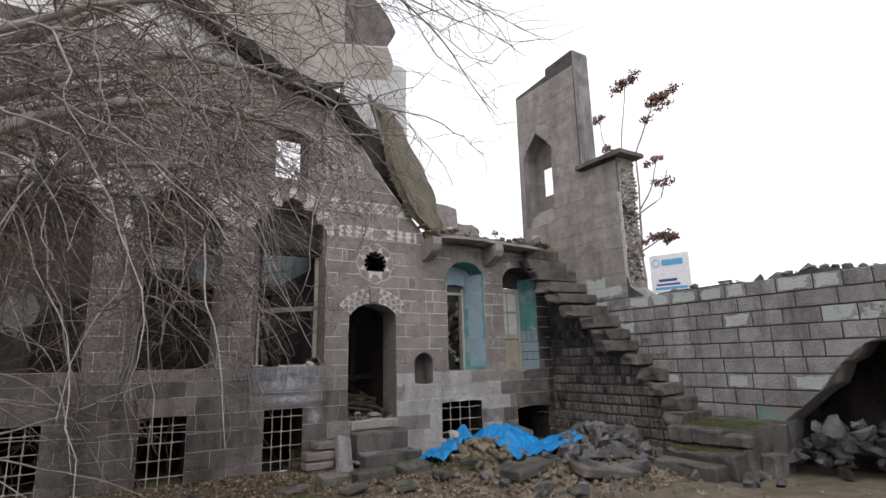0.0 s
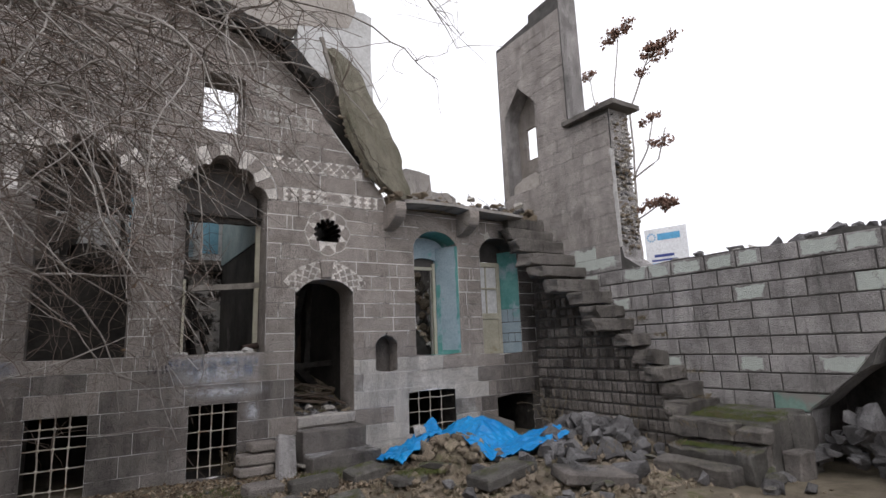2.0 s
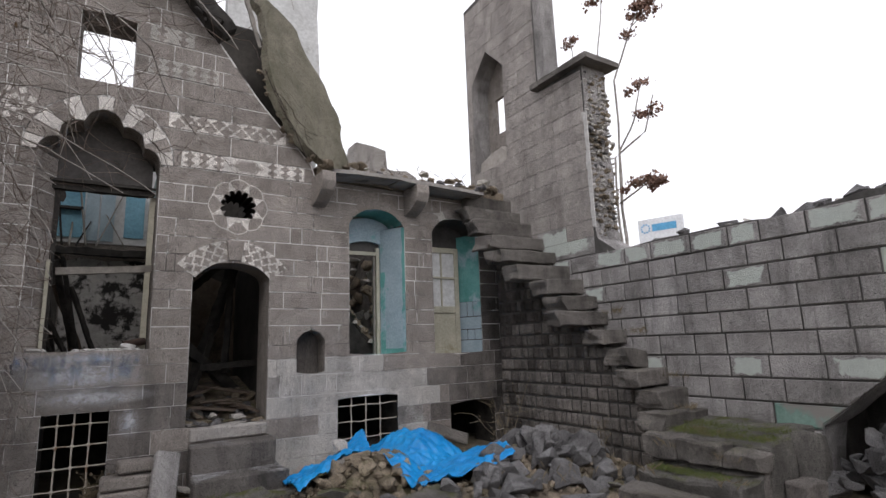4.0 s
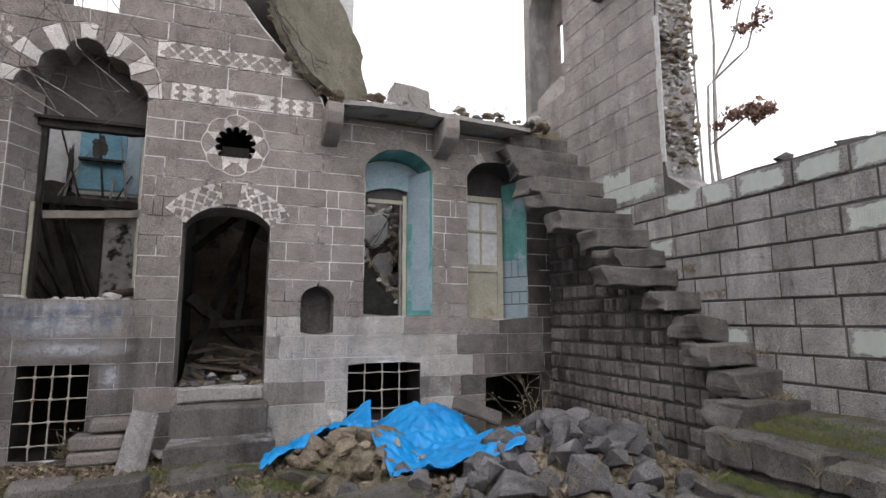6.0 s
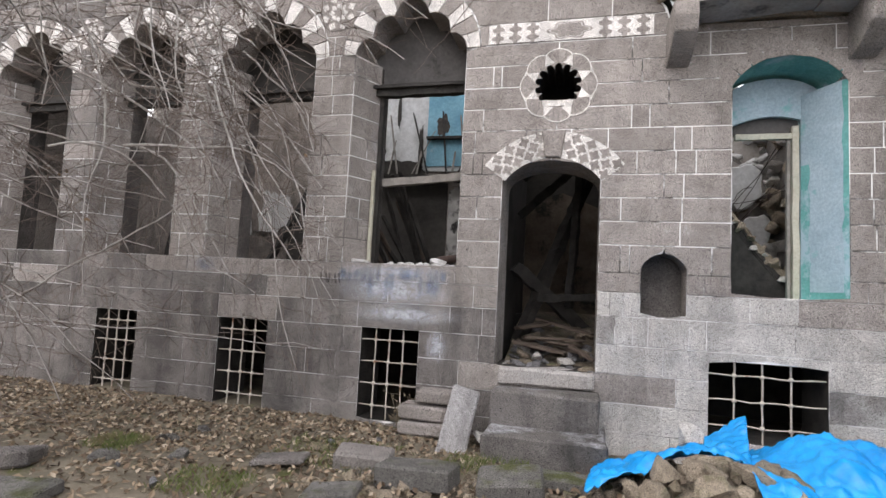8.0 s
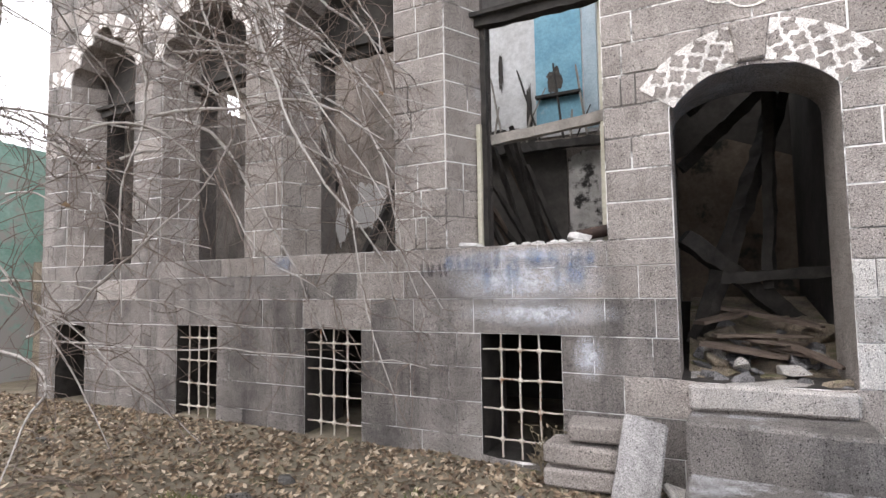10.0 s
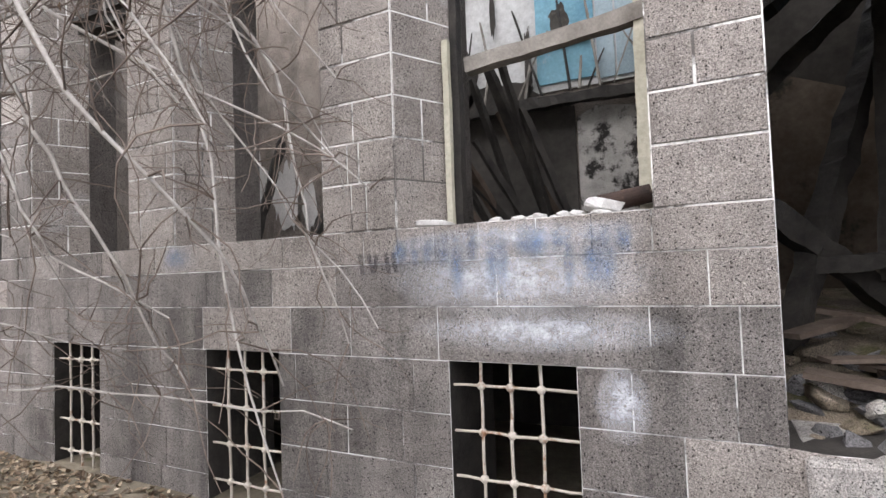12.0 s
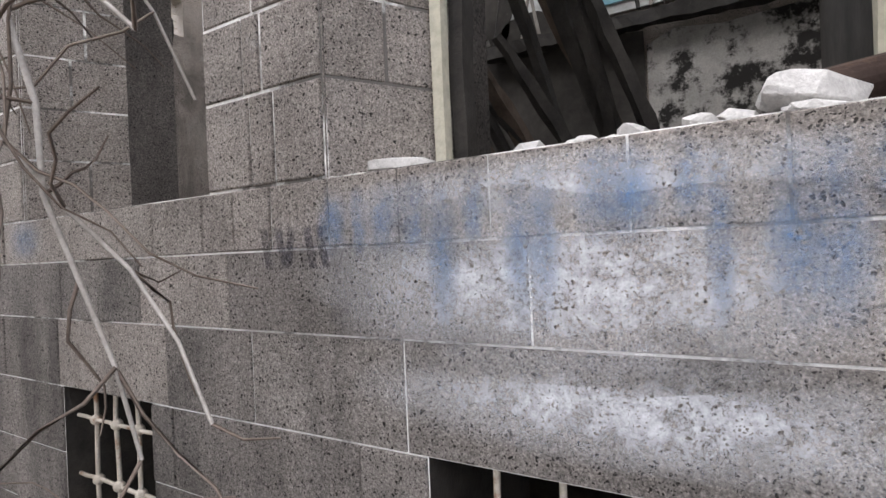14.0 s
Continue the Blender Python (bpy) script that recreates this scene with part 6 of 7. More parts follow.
for k, (mid, end) in enumerate(BOUGHS):
    a, m, b = Vector((-6.9, -4.6, 2.4)), Vector(mid), Vector(end)
    pts = []
    for i in range(15):
        t = i / 14
        q = a * (1 - t) ** 2 + m * 2 * t * (1 - t) + b * t * t
        pts.append(q + Vector(noise.noise_vector(q * 1.3)) * 0.12 * t)
    v, f_ = [], []
    tube(v, f_, pts, 0.075, 0.016, 7)
    tree_part("limb", v, f_, BARK)
    for j in range(24):
        i = rt.randrange(4, 15)
        s_ = pts[i]
        out = Vector((rt.uniform(-0.25, 1.0), rt.uniform(-0.8, 0.9), rt.uniform(-0.35, 0.5)))
        ln = rt.uniform(1.0, 3.4) if s_.z > 3.4 else rt.uniform(0.8, 2.0)
        br = [p for p in wander(s_, out, ln, 14, rt.uniform(0.03, 0.17), 0.2, rt)]
        cut = next((n_ for n_, p in enumerate(br) if not clear(p) or p.z < 0.15 or p.y > -0.35), len(br))
        br = br[:cut]
        if len(br) < 4:
            continue
        tube(bv, bf, br, rt.uniform(0.008, 0.014), 0.004, 4)
        for q in range(rt.randrange(9, 18)):
            c = br[rt.randrange(1, len(br))]
            tw = wander(c, Vector((rt.gauss(0.1, 0.7), rt.gauss(0, 0.7), rt.gauss(-0.15, 0.5))), rt.uniform(0.25, 0.95), 6, 0.05, 0.26, rt)
            cut = next((n_ for n_, p in enumerate(tw) if not clear(p) or p.z < 0.1 or p.y > -0.25), len(tw))
            if cut >= 3:
                tube(tv, tf, tw[:cut], 0.0042, 0.0018, 3)
# low pale shoots close to the facade
for k in range(36):
    s_ = Vector((rt.uniform(-6.4, -3.3), rt.uniform(-2.6, -1.0), rt.uniform(2.6, 5.6)))
    br = wander(s_, Vector((rt.uniform(0.1, 1.0), rt.uniform(-0.15, 0.35), rt.uniform(-0.5, 0.3))), rt.uniform(2.0, 4.4), 20, rt.uniform(0.02, 0.12), 0.14, rt)
    cut = next((n_ for n_, p in enumerate(br) if not clear(p) or p.z < 0.25 or p.y > -0.3), len(br))
    br = br[:cut]
    if len(br) < 5:
        continue
    tube(bv, bf, br, rt.uniform(0.007, 0.016), 0.004, 5)
    for q in range(20):
        c = br[rt.randrange(2, len(br))]
        tw = wander(c, Vector((rt.gauss(0.2, 0.7), rt.gauss(0, 0.5), rt.gauss(-0.2, 0.5))), rt.uniform(0.25, 0.8), 6, 0.05, 0.24, rt)
        cut = next((n_ for n_, p in enumerate(tw) if not clear(p) or p.z < 0.1 or p.y > -0.25), len(tw))
        if cut >= 3:
            tube(tv, tf, tw[:cut], 0.0042, 0.0018, 3)
# long sweeping shoots across the facade and low boughs from the side
for k in range(29):
    if k < 15:
        s_ = Vector((rt.uniform(-5.6, -3.9), rt.uniform(-1.9, -1.0), rt.uniform(3.6, 5.6)))
        d, ln, dr = Vector((rt.uniform(0.55, 0.9), rt.uniform(-0.05, 0.12), rt.uniform(-0.6, -0.1))), rt.uniform(2.6, 4.6), rt.uniform(0.01, 0.09)
    else:
        s_ = Vector((rt.uniform(-7.2, -5.6), rt.uniform(-2.4, -1.2), rt.uniform(1.0, 3.2)))
        d, ln, dr = Vector((1.0, rt.uniform(-0.1, 0.25), rt.uniform(-0.3, 0.25))), rt.uniform(2.2, 4.0), rt.uniform(0.0, 0.07)
    br = wander(s_, d, ln, 22, dr, 0.1, rt)
    cut = next((n_ for n_, p in enumerate(br) if not clear(p) or p.z < 0.25 or p.y > -0.3), len(br))
    br = br[:cut]
    if len(br) < 6:
        continue
    tube(bv, bf, br, rt.uniform(0.008, 0.018), 0.004, 6)
    for q in range(26):
        c = br[rt.randrange(2, len(br))]
        tw = wander(c, Vector((rt.gauss(0.35, 0.6), rt.gauss(0, 0.5), rt.gauss(-0.1, 0.6))), rt.uniform(0.2, 0.9), 6, 0.04, 0.24, rt)
        cut = next((n_ for n_, p in enumerate(tw) if not clear(p) or p.z < 0.1 or p.y > -0.25), len(tw))
        if cut >= 3:
            tube(tv, tf, tw[:cut], 0.0046, 0.002, 3)
# long thin branches reaching out against the sky
for s_, d, ln in (((-3.2, -4.8, 6.3), (1.0, -0.1, 0.0), 3.4), ((-3.4, -4.6, 6.4), (1.0, 0.1, -0.1), 3.0), ((-2.8, -4.7, 6.5), (1.0, 0.0, 0.15), 2.6)):
    br = wander(s_, d, ln, 14, 0.02, 0.06, rt)
    tube(bv, bf, br, 0.02, 0.004, 5)
    for q in range(14):
        c = br[rt.randrange(3, len(br))]
        tube(tv, tf, wander(c, Vector((0.8, rt.gauss(0, 0.5), rt.gauss(-0.1, 0.5))), rt.uniform(0.3, 0.9), 5, 0.02, 0.12, rt), 0.005, 0.002, 3)
tree_part("branch_tangle", bv, bf, BARK, "stuff", "drooping pale grey branches")
tree_part("twig_tangle", tv, tf, TWIG, "stuff", "fine tangled grey-brown twigs")
lv, lf = [], []
for i in range(60):
    c = Vector(tv[rt.randrange(len(tv))])
    r_ = rt.uniform(0.012, 0.03)
    m = Euler((rt.uniform(0, 6), rt.uniform(0, 6), rt.uniform(0, 6))).to_matrix()
    at = len(lv)
    lv += [c + m @ Vector(p) * r_ for p in ((-1, 0, 0), (0, 0.6, 0.25), (1.1, 0, 0), (0, -0.6, 0.25))]
    lf += [(at, at + 1, at + 2), (at, at + 2, at + 3)]
tree_part("withered_leaf", lv, lf, LEAF, "stuff", "few withered brown leaves")

# ---- seed-bearing tree behind the tower ----
back = thing("seed_tree", "slender leafless tree with brown seed clusters behind the wall", "tree", at=pose(7.5, -0.4, 0))
b0 = Vector((7.5, -0.4, 0))
cv, cf = [], []
def seeds(e, count, spread):
    for w_ in range(count):
        p = e + Vector((rt.gauss(0, spread), rt.gauss(0, spread), rt.gauss(-0.02, spread * 0.5)))
        r_ = rt.uniform(0.03, 0.06)
        m = Euler((rt.uniform(0, 6), rt.uniform(0, 6), rt.uniform(0, 6))).to_matrix()
        at = len(cv)
        cv.extend(p + m @ Vector(x) * r_ for x in ((-1, 0, 0), (0, 0.7, 0.3), (1, 0, 0), (0, -0.7, 0.3)))
        cf.extend(((at, at + 1, at + 2), (at, at + 2, at + 3)))
STEMS = ((0.0, ((-0.25, 7.62), (-0.57, 9.5)), ((-0.57, 9.6, 120), (-0.2, 9.55, 40), (-0.85, 9.65, 50), (-0.95, 9.8, 25))),
         (0.1, ((-0.64, 7.41), (-1.2, 8.4), (-1.44, 8.75)), ((-1.44, 8.8, 110), (-1.2, 8.75, 60), (-1.75, 8.75, 60), (-2.0, 8.85, 35), (-1.13, 8.3, 40), (-1.85, 8.45, 40))),
         (-0.1, ((0.1, 6.6), (0.35, 8.7)), ((0.43, 8.95, 60), (0.29, 7.9, 60))),
         (0.15, ((-0.57, 5.76), (-1.05, 6.45), (-1.24, 7.1)), ((-1.24, 7.12, 70), (-1.09, 6.5, 45))),
         (-0.05, ((-0.6, 5.6), (-1.4, 5.9), (-1.66, 6.6)), ((-1.66, 6.33, 45),)),
         (0.05, ((-0.48, 4.6), (-0.95, 4.75), (-1.33, 4.9)), ((-1.33, 4.95, 160), (-1.1, 4.9, 90), (-1.55, 4.85, 90))))
for dx, way, tufts in STEMS:
    sv, sf = [], []
    joints = [Vector((7.5, -0.4, 0)), Vector((7.5 + dx, -0.4 + (way[0][0] + 0.4) * 0.4, 2.6))] + [Vector((7.5 + dx, y_, z_)) for y_, z_ in way]
    pts = [p + Vector(noise.noise_vector(p * 1.7)) * 0.05 for a, b in zip(joints, joints[1:]) for p in (a.lerp(b, q / 5) for q in range(5))] + [joints[-1]]
    tube(sv, sf, pts, 0.035, 0.012, 6)
    for y_, z_, n_ in tufts:
        e = Vector((7.5 + dx + rt.uniform(-0.15, 0.15), y_, z_))
        s0 = min(pts[10:], key=lambda p: (p - e).length + (0.6 if p.z > z_ else 0))
        mid = s0.lerp(e, 0.6) + Vector((0, 0, 0.08))
        tube(sv, sf, [s0, mid, e], 0.012, 0.005, 4)
        seeds(e, n_, 0.085)
        seeds(e + Vector((0, rt.gauss(0, 0.15), -0.08)), n_ // 2, 0.06)
    ob = new("stem", mesh_of("stem", [p - b0 for p in sv], sf, BARK))
    ob.parent = back
ob = new("seed_cluster", mesh_of("seed_cluster", [p - b0 for p in cv], cf, SEED, False))
ob.parent = back
ob["kind"] = "stuff"

# ---- leaf litter, gravel, grass, straw ----
lv, lf = [], []
for i in range(15000):
    x, y = rt.uniform(-9.5, 0.6), -0.05 - abs(rt.gauss(0, 1.9))
    if y < -6 or rt.random() < max(0, (x + 2.2) / 3.5):
        continue
    z = ground_z(x, y) + (heap_z(x, y) if x > -2.2 and y > -4.6 else 0) + 0.012
    r_ = rt.uniform(0.014, 0.036)
    m = Euler((rt.gauss(0, 0.5), rt.gauss(0, 0.5), rt.uniform(0, 6))).to_matrix()
    at = len(lv)
    lv += [Vector((x, y, z)) + m @ Vector(p) * r_ for p in ((-1.1, 0, 0.1), (-0.2, 0.6, 0.22), (1.2, 0, 0.15), (-0.1, -0.6, 0.25), (0, 0, 0))]
    lf += [(at, at + 1, at + 4), (at + 1, at + 2, at + 4), (at + 2, at + 3, at + 4), (at + 3, at, at + 4)]
def litter_mat(nt, p):
    geo = nt.nodes.new("ShaderNodeNewGeometry")
    nt.links.new(ramp(nt, geo.outputs["Random Per Island"], [(0.0, (0.05, 0.033, 0.02)), (0.4, (0.145, 0.1, 0.063)), (0.75, (0.27, 0.205, 0.135)), (1.0, (0.44, 0.37, 0.28))]), p.inputs["Base Color"])
    p.inputs["Roughness"].default_value = 0.8
LITTER = mat("leaf_litter", litter_mat)
tagged(new("leaf_litter", mesh_of("leaf_litter", lv, lf, LITTER, False)), "dry brown leaves covering the courtyard ground", "leaves", kind="stuff")
gv2, gf2 = [], []
for i in range(4200):
    if i % 3:
        x, y = rt.uniform(-1.5, 4.2), rt.uniform(-4.6, -0.1)
    else:
        x, y = rt.uniform(-9, 4), rt.uniform(-8, -0.05)
    z = ground_z(x, y) + (heap_z(x, y) if -2.2 < x < 4.8 and -4.6 < y < -0.1 else 0)
    r_ = rt.uniform(0.012, 0.05) * (1 if rt.random() < 0.8 else 1.6)
    at = len(gv2)
    m = Euler((rt.uniform(0, 6), rt.uniform(0, 6), rt.uniform(0, 6))).to_matrix()
    gv2 += [Vector((x, y, z)) + m @ Vector(p) * r_ for p in ((1, 0.2, 0), (-0.9, 0.1, 0.2), (0.1, 0.9, -0.2), (0, -0.8, 0.1), (0.2, 0, 0.7), (-0.1, 0.1, -0.7))]
    gf2 += [tuple(at + q for q in t) for t in ((0, 2, 4), (2, 1, 4), (1, 3, 4), (3, 0, 4), (2, 0, 5), (1, 2, 5), (3, 1, 5), (0, 3, 5))]
tagged(new("gravel", mesh_of("gravel", gv2, gf2, EARTHY, False)), "fine stone chips and gravel between the rubble", "gravel", kind="stuff")

def blades(name, spots, n, h, material, label, lean=0.35):
    v, f_ = [], []
    for i in range(n):
        x, y, z, sx, sy = spots[rt.randrange(len(spots))]
        x, y = x + rt.uniform(-sx, sx), y + rt.uniform(-sy, sy)
        a, hh, w = rt.uniform(0, 6.3), h * rt.uniform(0.4, 1.2), rt.uniform(0.001, 0.002)
        d = Vector((math.cos(a), math.sin(a), 0))
        s_ = Vector((-d.y, d.x, 0))
        p = Vector((x, y, z))
        at = len(v)
        v += [p - s_ * w, p + s_ * w, p + d * hh * lean * 0.4 + Vector((0, 0, hh * 0.6)) + s_ * w * 0.7, p + d * hh * lean + Vector((0, 0, hh))]
        f_ += [(at, at + 1, at + 2), (at, at + 2, at + 3)]
    tagged(new(name, mesh_of(name, v, f_, material, False)), label, "grass", kind="stuff")
blades("grass", [(4.1, -4.35, 0.665, 0.2, 0.55), (4.5, -4.35, 0.715, 0.26, 0.58), (4.3, -4.2, 0.69, 0.4, 0.4), (3.5, -4.3, 0.35, 0.12, 0.42)], 9000, 0.034, GRASS, "short green grass on the stair landing", 0.6)
blades("grass", [(-1.9, -1.3, 0.05, 0.5, 0.4), (-0.6, -1.15, 0.06, 0.35, 0.25), (-2.4, -2.3, 0.06, 0.3, 0.25), (-3.6, -1.9, 0.1, 0.2, 0.2), (0.3, -2.2, 0.14, 0.3, 0.2)], 3000, 0.06, GRASS, "sparse green tufts among fallen slabs", 0.6)
blades("dry_grass", [(3.62, -4.66, 0.5, 0.05, 0.15), (3.62, -4.0, 0.55, 0.05, 0.12), (3.4, -4.8, 0.3, 0.1, 0.1), (3.4, -3.95, 0.3, 0.1, 0.1), (4.7, -2.5, 2.1, 0.08, 0.14), (4.7, -2.9, 1.8, 0.08, 0.12), (4.72, -3.4, 1.2, 0.06, 0.2), (4.6, -3.65, 0.82, 0.14, 0.1), (-1.72, -0.12, 0.1, 0.08, 0.06), (2.6, -3.6, 0.35, 0.8, 0.4), (-0.9, -1.3, 0.06, 0.5, 0.3)], 420, 0.1, STRAW, "dry straw-coloured grass stalks", 0.9)

# ---- plaster, wires and weeds ----
for cx, cz, w, h in ((2.45, 3.35, 0.3, 0.34), (1.75, 3.5, 0.22, 0.3), (2.1, 2.7, 0.26, 0.34), (2.62, 2.5, 0.26, 0.4)):
    bm = bmesh.new()
    pts = []
    for i in range(28):
        a = 2 * math.pi * i / 28
        k = 1 + 0.4 * noise.noise(Vector((math.cos(a) * 1.7, math.sin(a) * 1.7, cx * 5)))
        pts.append((cx + w * k * math.cos(a), cz + h * k * math.sin(a)))
    prism(bm, ccw(pts), lambda u, v, d: Vector((u, 3.3 - d, v)), 0.2, 0.01)
    bmesh.ops.recalc_face_normals(bm, faces=bm.faces)
    tagged(new("plaster_remnant", finish(bm, "plaster_remnant", PLASTER)), "white plaster remnant on the broken inner wall", "plaster", kind="structure")
for k in range(7):
    a, b = Vector((rw.uniform(1.5, 1.8), rw.uniform(0.8, 1.2), rw.uniform(2.3, 2.8))), Vector((rw.uniform(2.0, 2.6), rw.uniform(0.9, 1.4), rw.uniform(2.8, 3.5)))
    wire([a.lerp(b, q / 8) + Vector(noise.noise_vector(Vector((k * 2.0, q * 0.4, 7)))) * 0.07 for q in range(9)], 0.006, "thin rusty wire hanging inside the gutted window")
for k in range(9):
    x = rw.uniform(1.2, 3.9)
    p = Vector((x, rw.uniform(-0.3, 0.1), 4.52))
    wire([p + Vector((0.1 * math.sin(q * 0.7 + k), 0.04 * q * math.cos(k), 0.055 * q)) for q in range(rw.randrange(4, 8))], 0.005, "rusty wire sticking up from the low roof")
def dry_weed(x, y, z, h, count, label):
    plant = thing("dry_weed", label, "plant", "dry weeds", at=pose(x, y, z))
    for k in range(count):
        v, f_ = [], []
        pts = wander((0, 0, 0), (rw.uniform(-0.4, 0.4), rw.uniform(-0.4, 0.4), 1), h * rw.uniform(0.6, 1.1), 9, 0.02, 0.13, rw)
        tube(v, f_, pts, 0.0045, 0.002, 4)
        for q in range(6):
            tw = wander(pts[rw.randrange(3, len(pts))], (rw.gauss(0, 1), rw.gauss(0, 1), 0.5), h * rw.uniform(0.12, 0.3), 4, 0.03, 0.2, rw)
            tube(v, f_, tw, 0.0028, 0.0015, 3)
            e = tw[-1]
            at = len(v)
            v += [e + Vector(d) * 0.011 for d in ((1, 0, 0), (0, 1, 0), (-1, 0, 0), (0, -1, 0), (0, 0, 1.3), (0, 0, -1))]
            f_ += [tuple(at + q_ for q_ in t) for t in ((0, 1, 4), (1, 2, 4), (2, 3, 4), (3, 0, 4), (1, 0, 5), (2, 1, 5), (3, 2, 5), (0, 3, 5))]
        ob = new("stalk", mesh_of("stalk", v, f_, STRAW))
        ob.parent = plant
dry_weed(2.95, -2.0, top_z(2.95, -2.0) - 0.03, 1.0, 5, "tall dry weed with pale seed heads among the rubble")
dry_weed(3.4, -1.4, top_z(3.4, -1.4) - 0.03, 0.7, 4, "dry weed growing by the cellar opening")
dry_weed(3.7, -3.0, top_z(3.7, -3.0) - 0.03, 0.5, 4, "dry weed beside the stair foot")
dry_weed(-1.66, -0.06, 0.03, 0.5, 5, "tangled dry weed before a basement grille")
dry_weed(-1.72, -0.1, 0.03, 0.35, 4, "tangled dry weed before a basement grille")
dry_weed(-2.6, -1.4, ground_z(-2.6, -1.4), 0.3, 4, "low dry weed in the leaf litter")

# ---- sprayed marks on the sill course ----
def spray(name, tone, lo, hi, soft=True):
    def build(nt, p):
        co = coords(nt)
        p.inputs["Base Color"].default_value = (*tone, 1)
        p.inputs["Roughness"].default_value = 0.85
        grain = ramp(nt, noise_tex(nt, co, 16.0, 9, 0.85), [(lo, (0, 0, 0)), (hi, (0.8, 0.8, 0.8))])
        tc = nt.nodes.new("ShaderNodeTexCoord")
        mp = nt.nodes.new("ShaderNodeMapping")
        mp.inputs["Location"].default_value = (-1, 0, -1)
        mp.inputs["Scale"].default_value = (2, 0, 2)
        nt.links.new(tc.outputs["Generated"], mp.inputs["Vector"])
        ln = nt.nodes.new("ShaderNodeVectorMath")
        ln.operation = "LENGTH"
        nt.links.new(mp.outputs[0], ln.inputs[0])
        fade = ramp(nt, ln.outputs["Value"], [(0.2, (1, 1, 1)), (0.92, (0, 0, 0))] if soft else [(0.9, (1, 1, 1)), (1.5, (0.6, 0.6, 0.6))])
        shown = mix(nt, 1.0, grain, fade, "MULTIPLY")
        nt.links.new(mix(nt, pores(nt, co, 26.0), shown, (0.0, 0.0, 0.0)), p.inputs["Alpha"])
    return mat(name, build)
SPRAY_BLUE, SPRAY_PALE, SPRAY_DARK = spray("faded_blue_spray", (0.1, 0.2, 0.37), 0.34, 0.7), spray("lime_wash_splash", (0.72, 0.74, 0.79), 0.3, 0.66), spray("dark_spray", (0.03, 0.03, 0.05), 0.3, 0.6, False)
def mark(pts, material, label, d=0.0165):
    bm = bmesh.new()
    prism(bm, ccw(pts), rel(d), 0.0008)
    bmesh.ops.recalc_face_normals(bm, faces=bm.faces)
    ob = new("sprayed_mark", finish(bm, "sprayed_mark", material))
    ob.parent = facade
    ob["label"] = label
def blob(cx, cz, w, h, seed, n=22):
    return [(cx + w * (1 + 0.35 * noise.noise(Vector((math.cos(a) * 2, math.sin(a) * 2, seed)))) * math.cos(a), cz + h * (1 + 0.35 * noise.noise(Vector((math.cos(a) * 2, math.sin(a) * 2, seed + 5)))) * math.sin(a)) for a in (2 * math.pi * i / n for i in range(n))]
mark(blob(-1.85, 1.71, 0.72, 0.092, 21.0), SPRAY_PALE, "pale chalky wash on the sill course")
rs = random.Random(31)
for i in range(15):
    x = -2.5 + 0.085 * i + rs.uniform(-0.025, 0.025)
    low = rs.choice((0.11, 0.11, 0.1, 0.2))
    mark(blob(x, 1.8 - low * 1.1, rs.uniform(0.03, 0.075), low, x), SPRAY_BLUE, "faded blue sprayed lettering stroke", 0.0175)
mark(blob(-4.4, 1.72, 0.16, 0.1, 2.0), SPRAY_BLUE, "faded blue sprayed lettering stroke", 0.0175)
for x0, x1 in ((-2.8, -2.78), (-2.74, -2.71), (-2.68, -2.7), (-2.62, -2.6), (-2.58, -2.55)):
    mark([(x0 - 0.014, 1.67), (x0 + 0.014, 1.67), (x1 + 0.014, 1.55), (x1 - 0.014, 1.55)], SPRAY_DARK, "short dark sprayed stroke")
mark(blob(-1.8, 1.245, 0.75, 0.125, 3.0), SPRAY_PALE, "pale lime splash above the grille")
mark(blob(-1.36, 0.9, 0.14, 0.2, 6.0), SPRAY_PALE, "pale lime splash beside the grille")
mark(blob(-1.9, 1.5, 0.8, 0.22, 9.0), SPRAY_PALE, "pale lime splash under the sill")
# ---- the stones of the walls ----
rng = random.Random(11)
def facade_mat(u, v, rng):
    if 0.33 < u < 2.75 and v < 1.6:
        worn = 1 - max(abs(u - 1.35) / 1.5, 0.0) ** 2 * 0.8 - rng.random() * 0.45
        return BASALT_PALE if worn > 0.3 else BASALT_MID
    if u > 2.6 and v < 1.58 or u > 4.0:
        # Blocks get darker towards the stair corner.
        return BASALT_BLACK if u > 4.25 else (BASALT if u < 3.3 and rng.random() < 0.7 else BASALT_DARK)
    if u < -5.0 and rng.random() < (0.9 if v < 1.7 or u < -6.0 else 0.6):
        return BASALT_DARK
    if u < -0.7 and (v < 1.36 and rng.random() < 0.85 or v < 1.6 and rng.random() < 0.35):
        return BASALT_DARK
    return BASALT
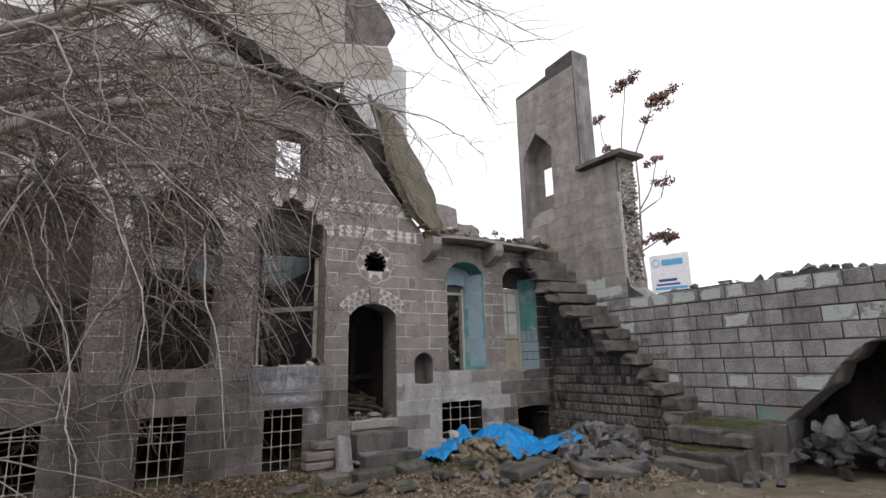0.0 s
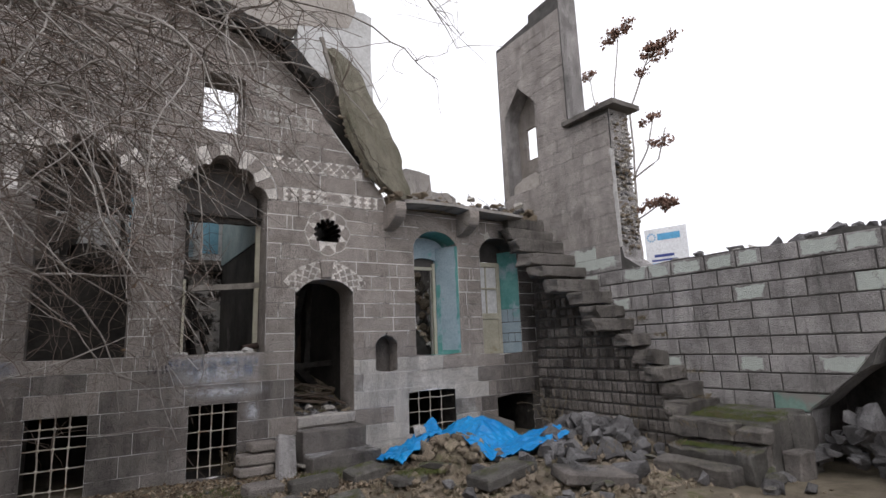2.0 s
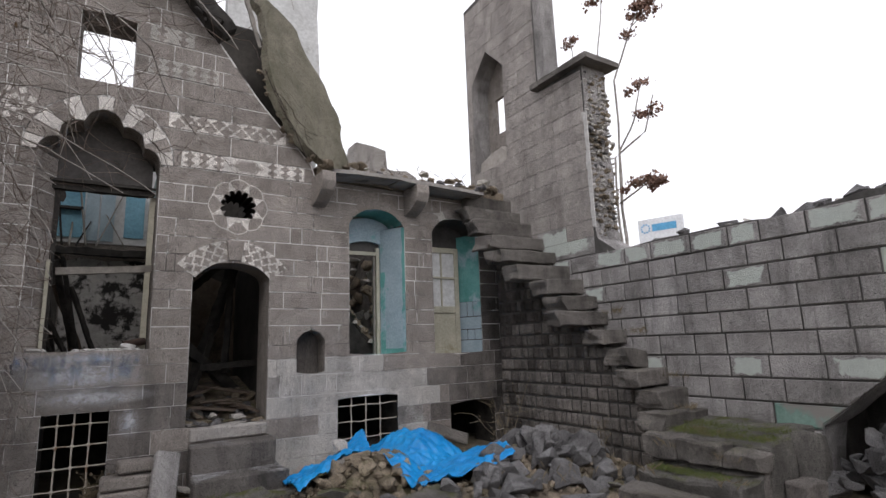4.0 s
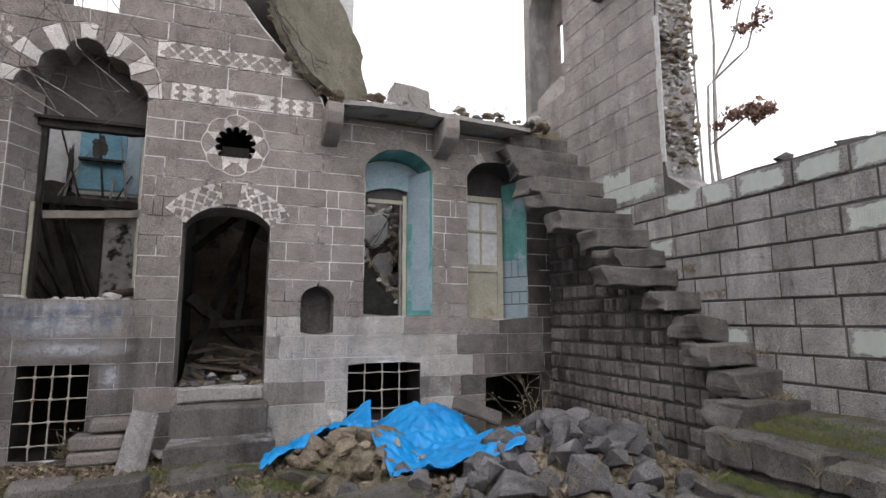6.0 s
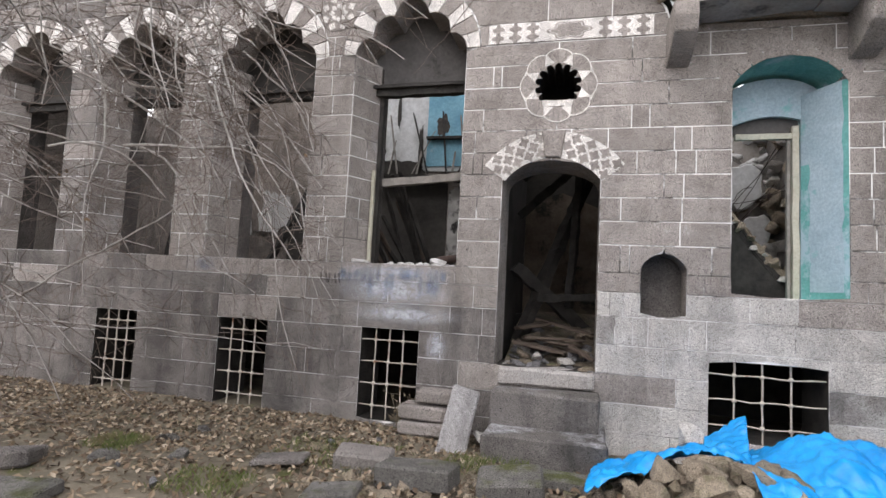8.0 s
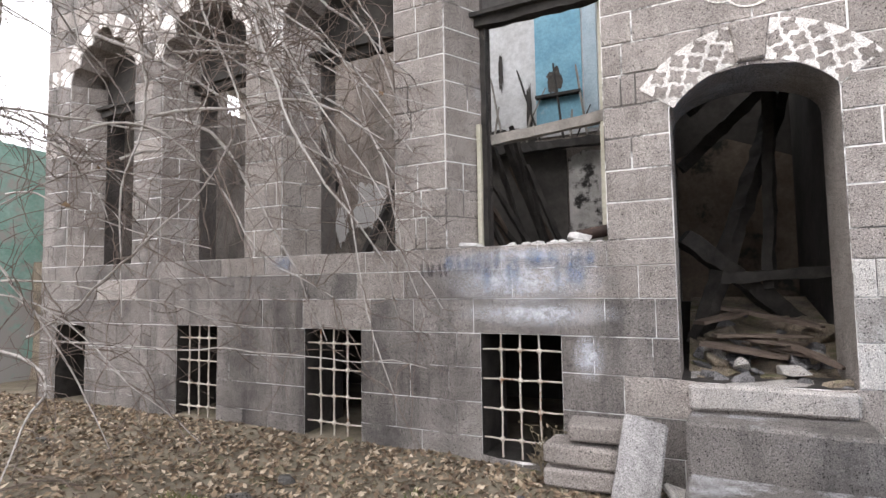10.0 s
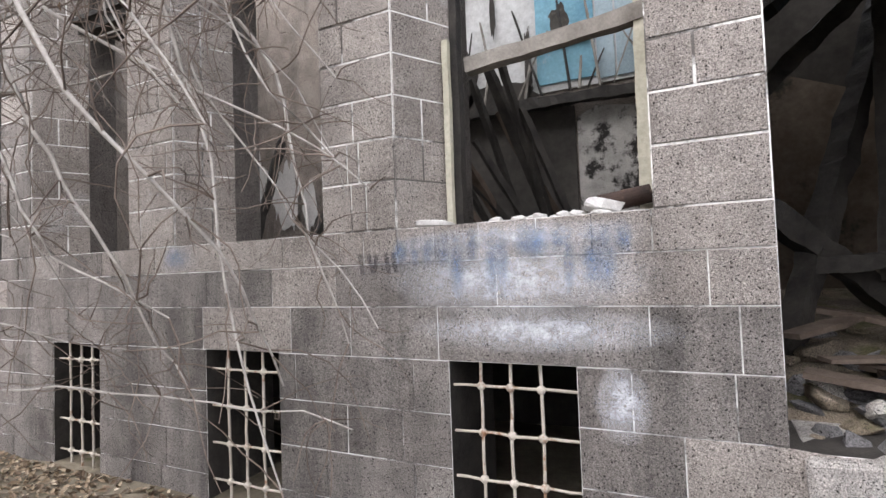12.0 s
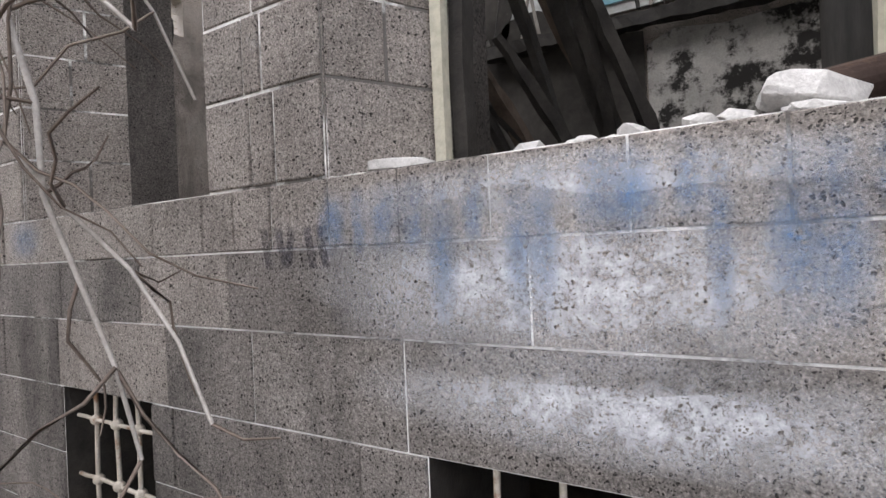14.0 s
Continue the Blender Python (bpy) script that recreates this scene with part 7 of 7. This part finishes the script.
# the joints of the base courses beside the doorway
KNOWN = {1.6: [(-4.3, -0.7, (-1.2, -1.47, -1.74, -2.05, -2.31, -2.55, -2.78, -2.95, -3.11, -3.4, -3.96))], 1.36: [(-4.3, -0.7, (-0.98, -1.96, -2.99, -3.5, -4.1))],
         1.07: [(-4.3, -0.7, (-0.87, -1.23, -2.31, -2.89, -3.35, -4.15))], 0.79: [(-4.2, -0.7, (-1.32, -0.9, -2.47, -3.32))], 0.5: [(-4.2, -0.7, (-1.11, -2.55, -2.93))], 0.22: [(-4.2, -0.7, (-1.0, -2.48, -3.08))]}
lay(facade, courses(LEVELS[:10], lambda z: -8.715 if z < 5.5 else -8.6, right_edge, SPANS, (0.3, 0.85), rng, 0.0065, 0.18, KNOWN) + courses(LEVELS[9:], lambda z: -8.715 if z < 5.5 else -8.6, right_edge, SPANS, (0.34, 0.8), rng, 0.013, 0.14), on_facade, facade_mat, 0.009, 0.004, rng, lambda u, v: -5.2 < u < 3.2 and -0.1 < v < 4.3)
def side_mat(u, v, rng):
    if v > 3.3 and u > -2.3:
        return BASALT_BLOCK if rng.random() < 0.1 else BASALT
    p = 0.72 if v > 2.72 else (0.36 if v > 2.1 and (u < -4.3 or u > -2.7) else 0.12)
    if -5.6 < u < -4.75 and v < 1.6:
        return GREENWALL if u < -5.0 and 0.55 < v < 1.05 else BASALT_BLOCK
    return WHITEWASH if rng.random() < p else BASALT_BLOCK
def side_right(z):
    return 1.1
def side_left(z):
    return -7.5 if z < 3.1 else (-2.17 if z < 6.2 else -1.1)
def breach(z):
    if z > 1.97:
        return None
    hi = [(-0.7, -4.97), (0.2, -4.95), (0.75, -5.05), (1.0, -5.35), (1.2, -5.6), (1.66, -5.97), (1.95, -6.32), (2.0, -6.45)]
    for (a, x), (b, y2) in zip(hi, hi[1:]):
        if z <= b:
            return -6.9 + 0.13 * max(0, z), x + (y2 - x) * (z - a) / (b - a)
HOLE = [(-6.5, breach),
        (0.39, lambda z: ((-0.14, 0.92) if 5.25 < z < 7.3 else ((0.39 - 0.53 * (7.85 - z) / 0.55, 0.39 + 0.53 * (7.85 - z) / 0.55) if 7.3 <= z < 7.85 else None)))]
SIDE_LEVELS = [-0.6 + 0.262 * k for k in range(15)]
lay(side, courses([3.08 + 0.275 * k for k in range(23)], lambda z: -2.17 if z < 6.2 else -1.1, side_right, HOLE, (0.4, 0.85), rng, 0.006), on_side, lambda u, v, r: WHITEWASH if v < 3.62 and u < -0.95 and r.random() < 0.75 else TOWER_STONE, 0.008, 0.005, rng, lambda u, v: False)
lay(side, courses(SIDE_LEVELS, side_left, side_right, HOLE, (0.32, 0.62), rng, 0.02), on_side, side_mat, 0.024, 0.014, rng, lambda u, v: -6 < u < -1 and 0.4 < v < 3.4)
def under_right(z):
    return -0.03
def under_left(z):
    pts = [(-0.7, -3.68), (0.62, -3.48), (1.25, -2.88), (1.95, -2.18), (2.65, -1.48), (3.25, -0.88), (3.8, -0.33), (9, -0.1)]
    for (a, x), (b, yy) in zip(pts, pts[1:]):
        if z <= b:
            return x + (yy - x) * (z - a) / (b - a)
# Blocks blacken towards treads and corner: the stair's shade put into their colour.
lay(under, courses([-0.55 + 0.2 * k for k in range(21)], under_left, under_right, [], (0.1, 0.21), rng, 0.03), on_under, lambda u, v, r: BASALT_BLACK if r.random() < min(0.92, max(0, v - 0.9) * 0.5) + (0.4 if u > -0.5 else 0) else DARK_RUBBLE, 0.045, 0.026, rng, lambda u, v: v > -0.1)
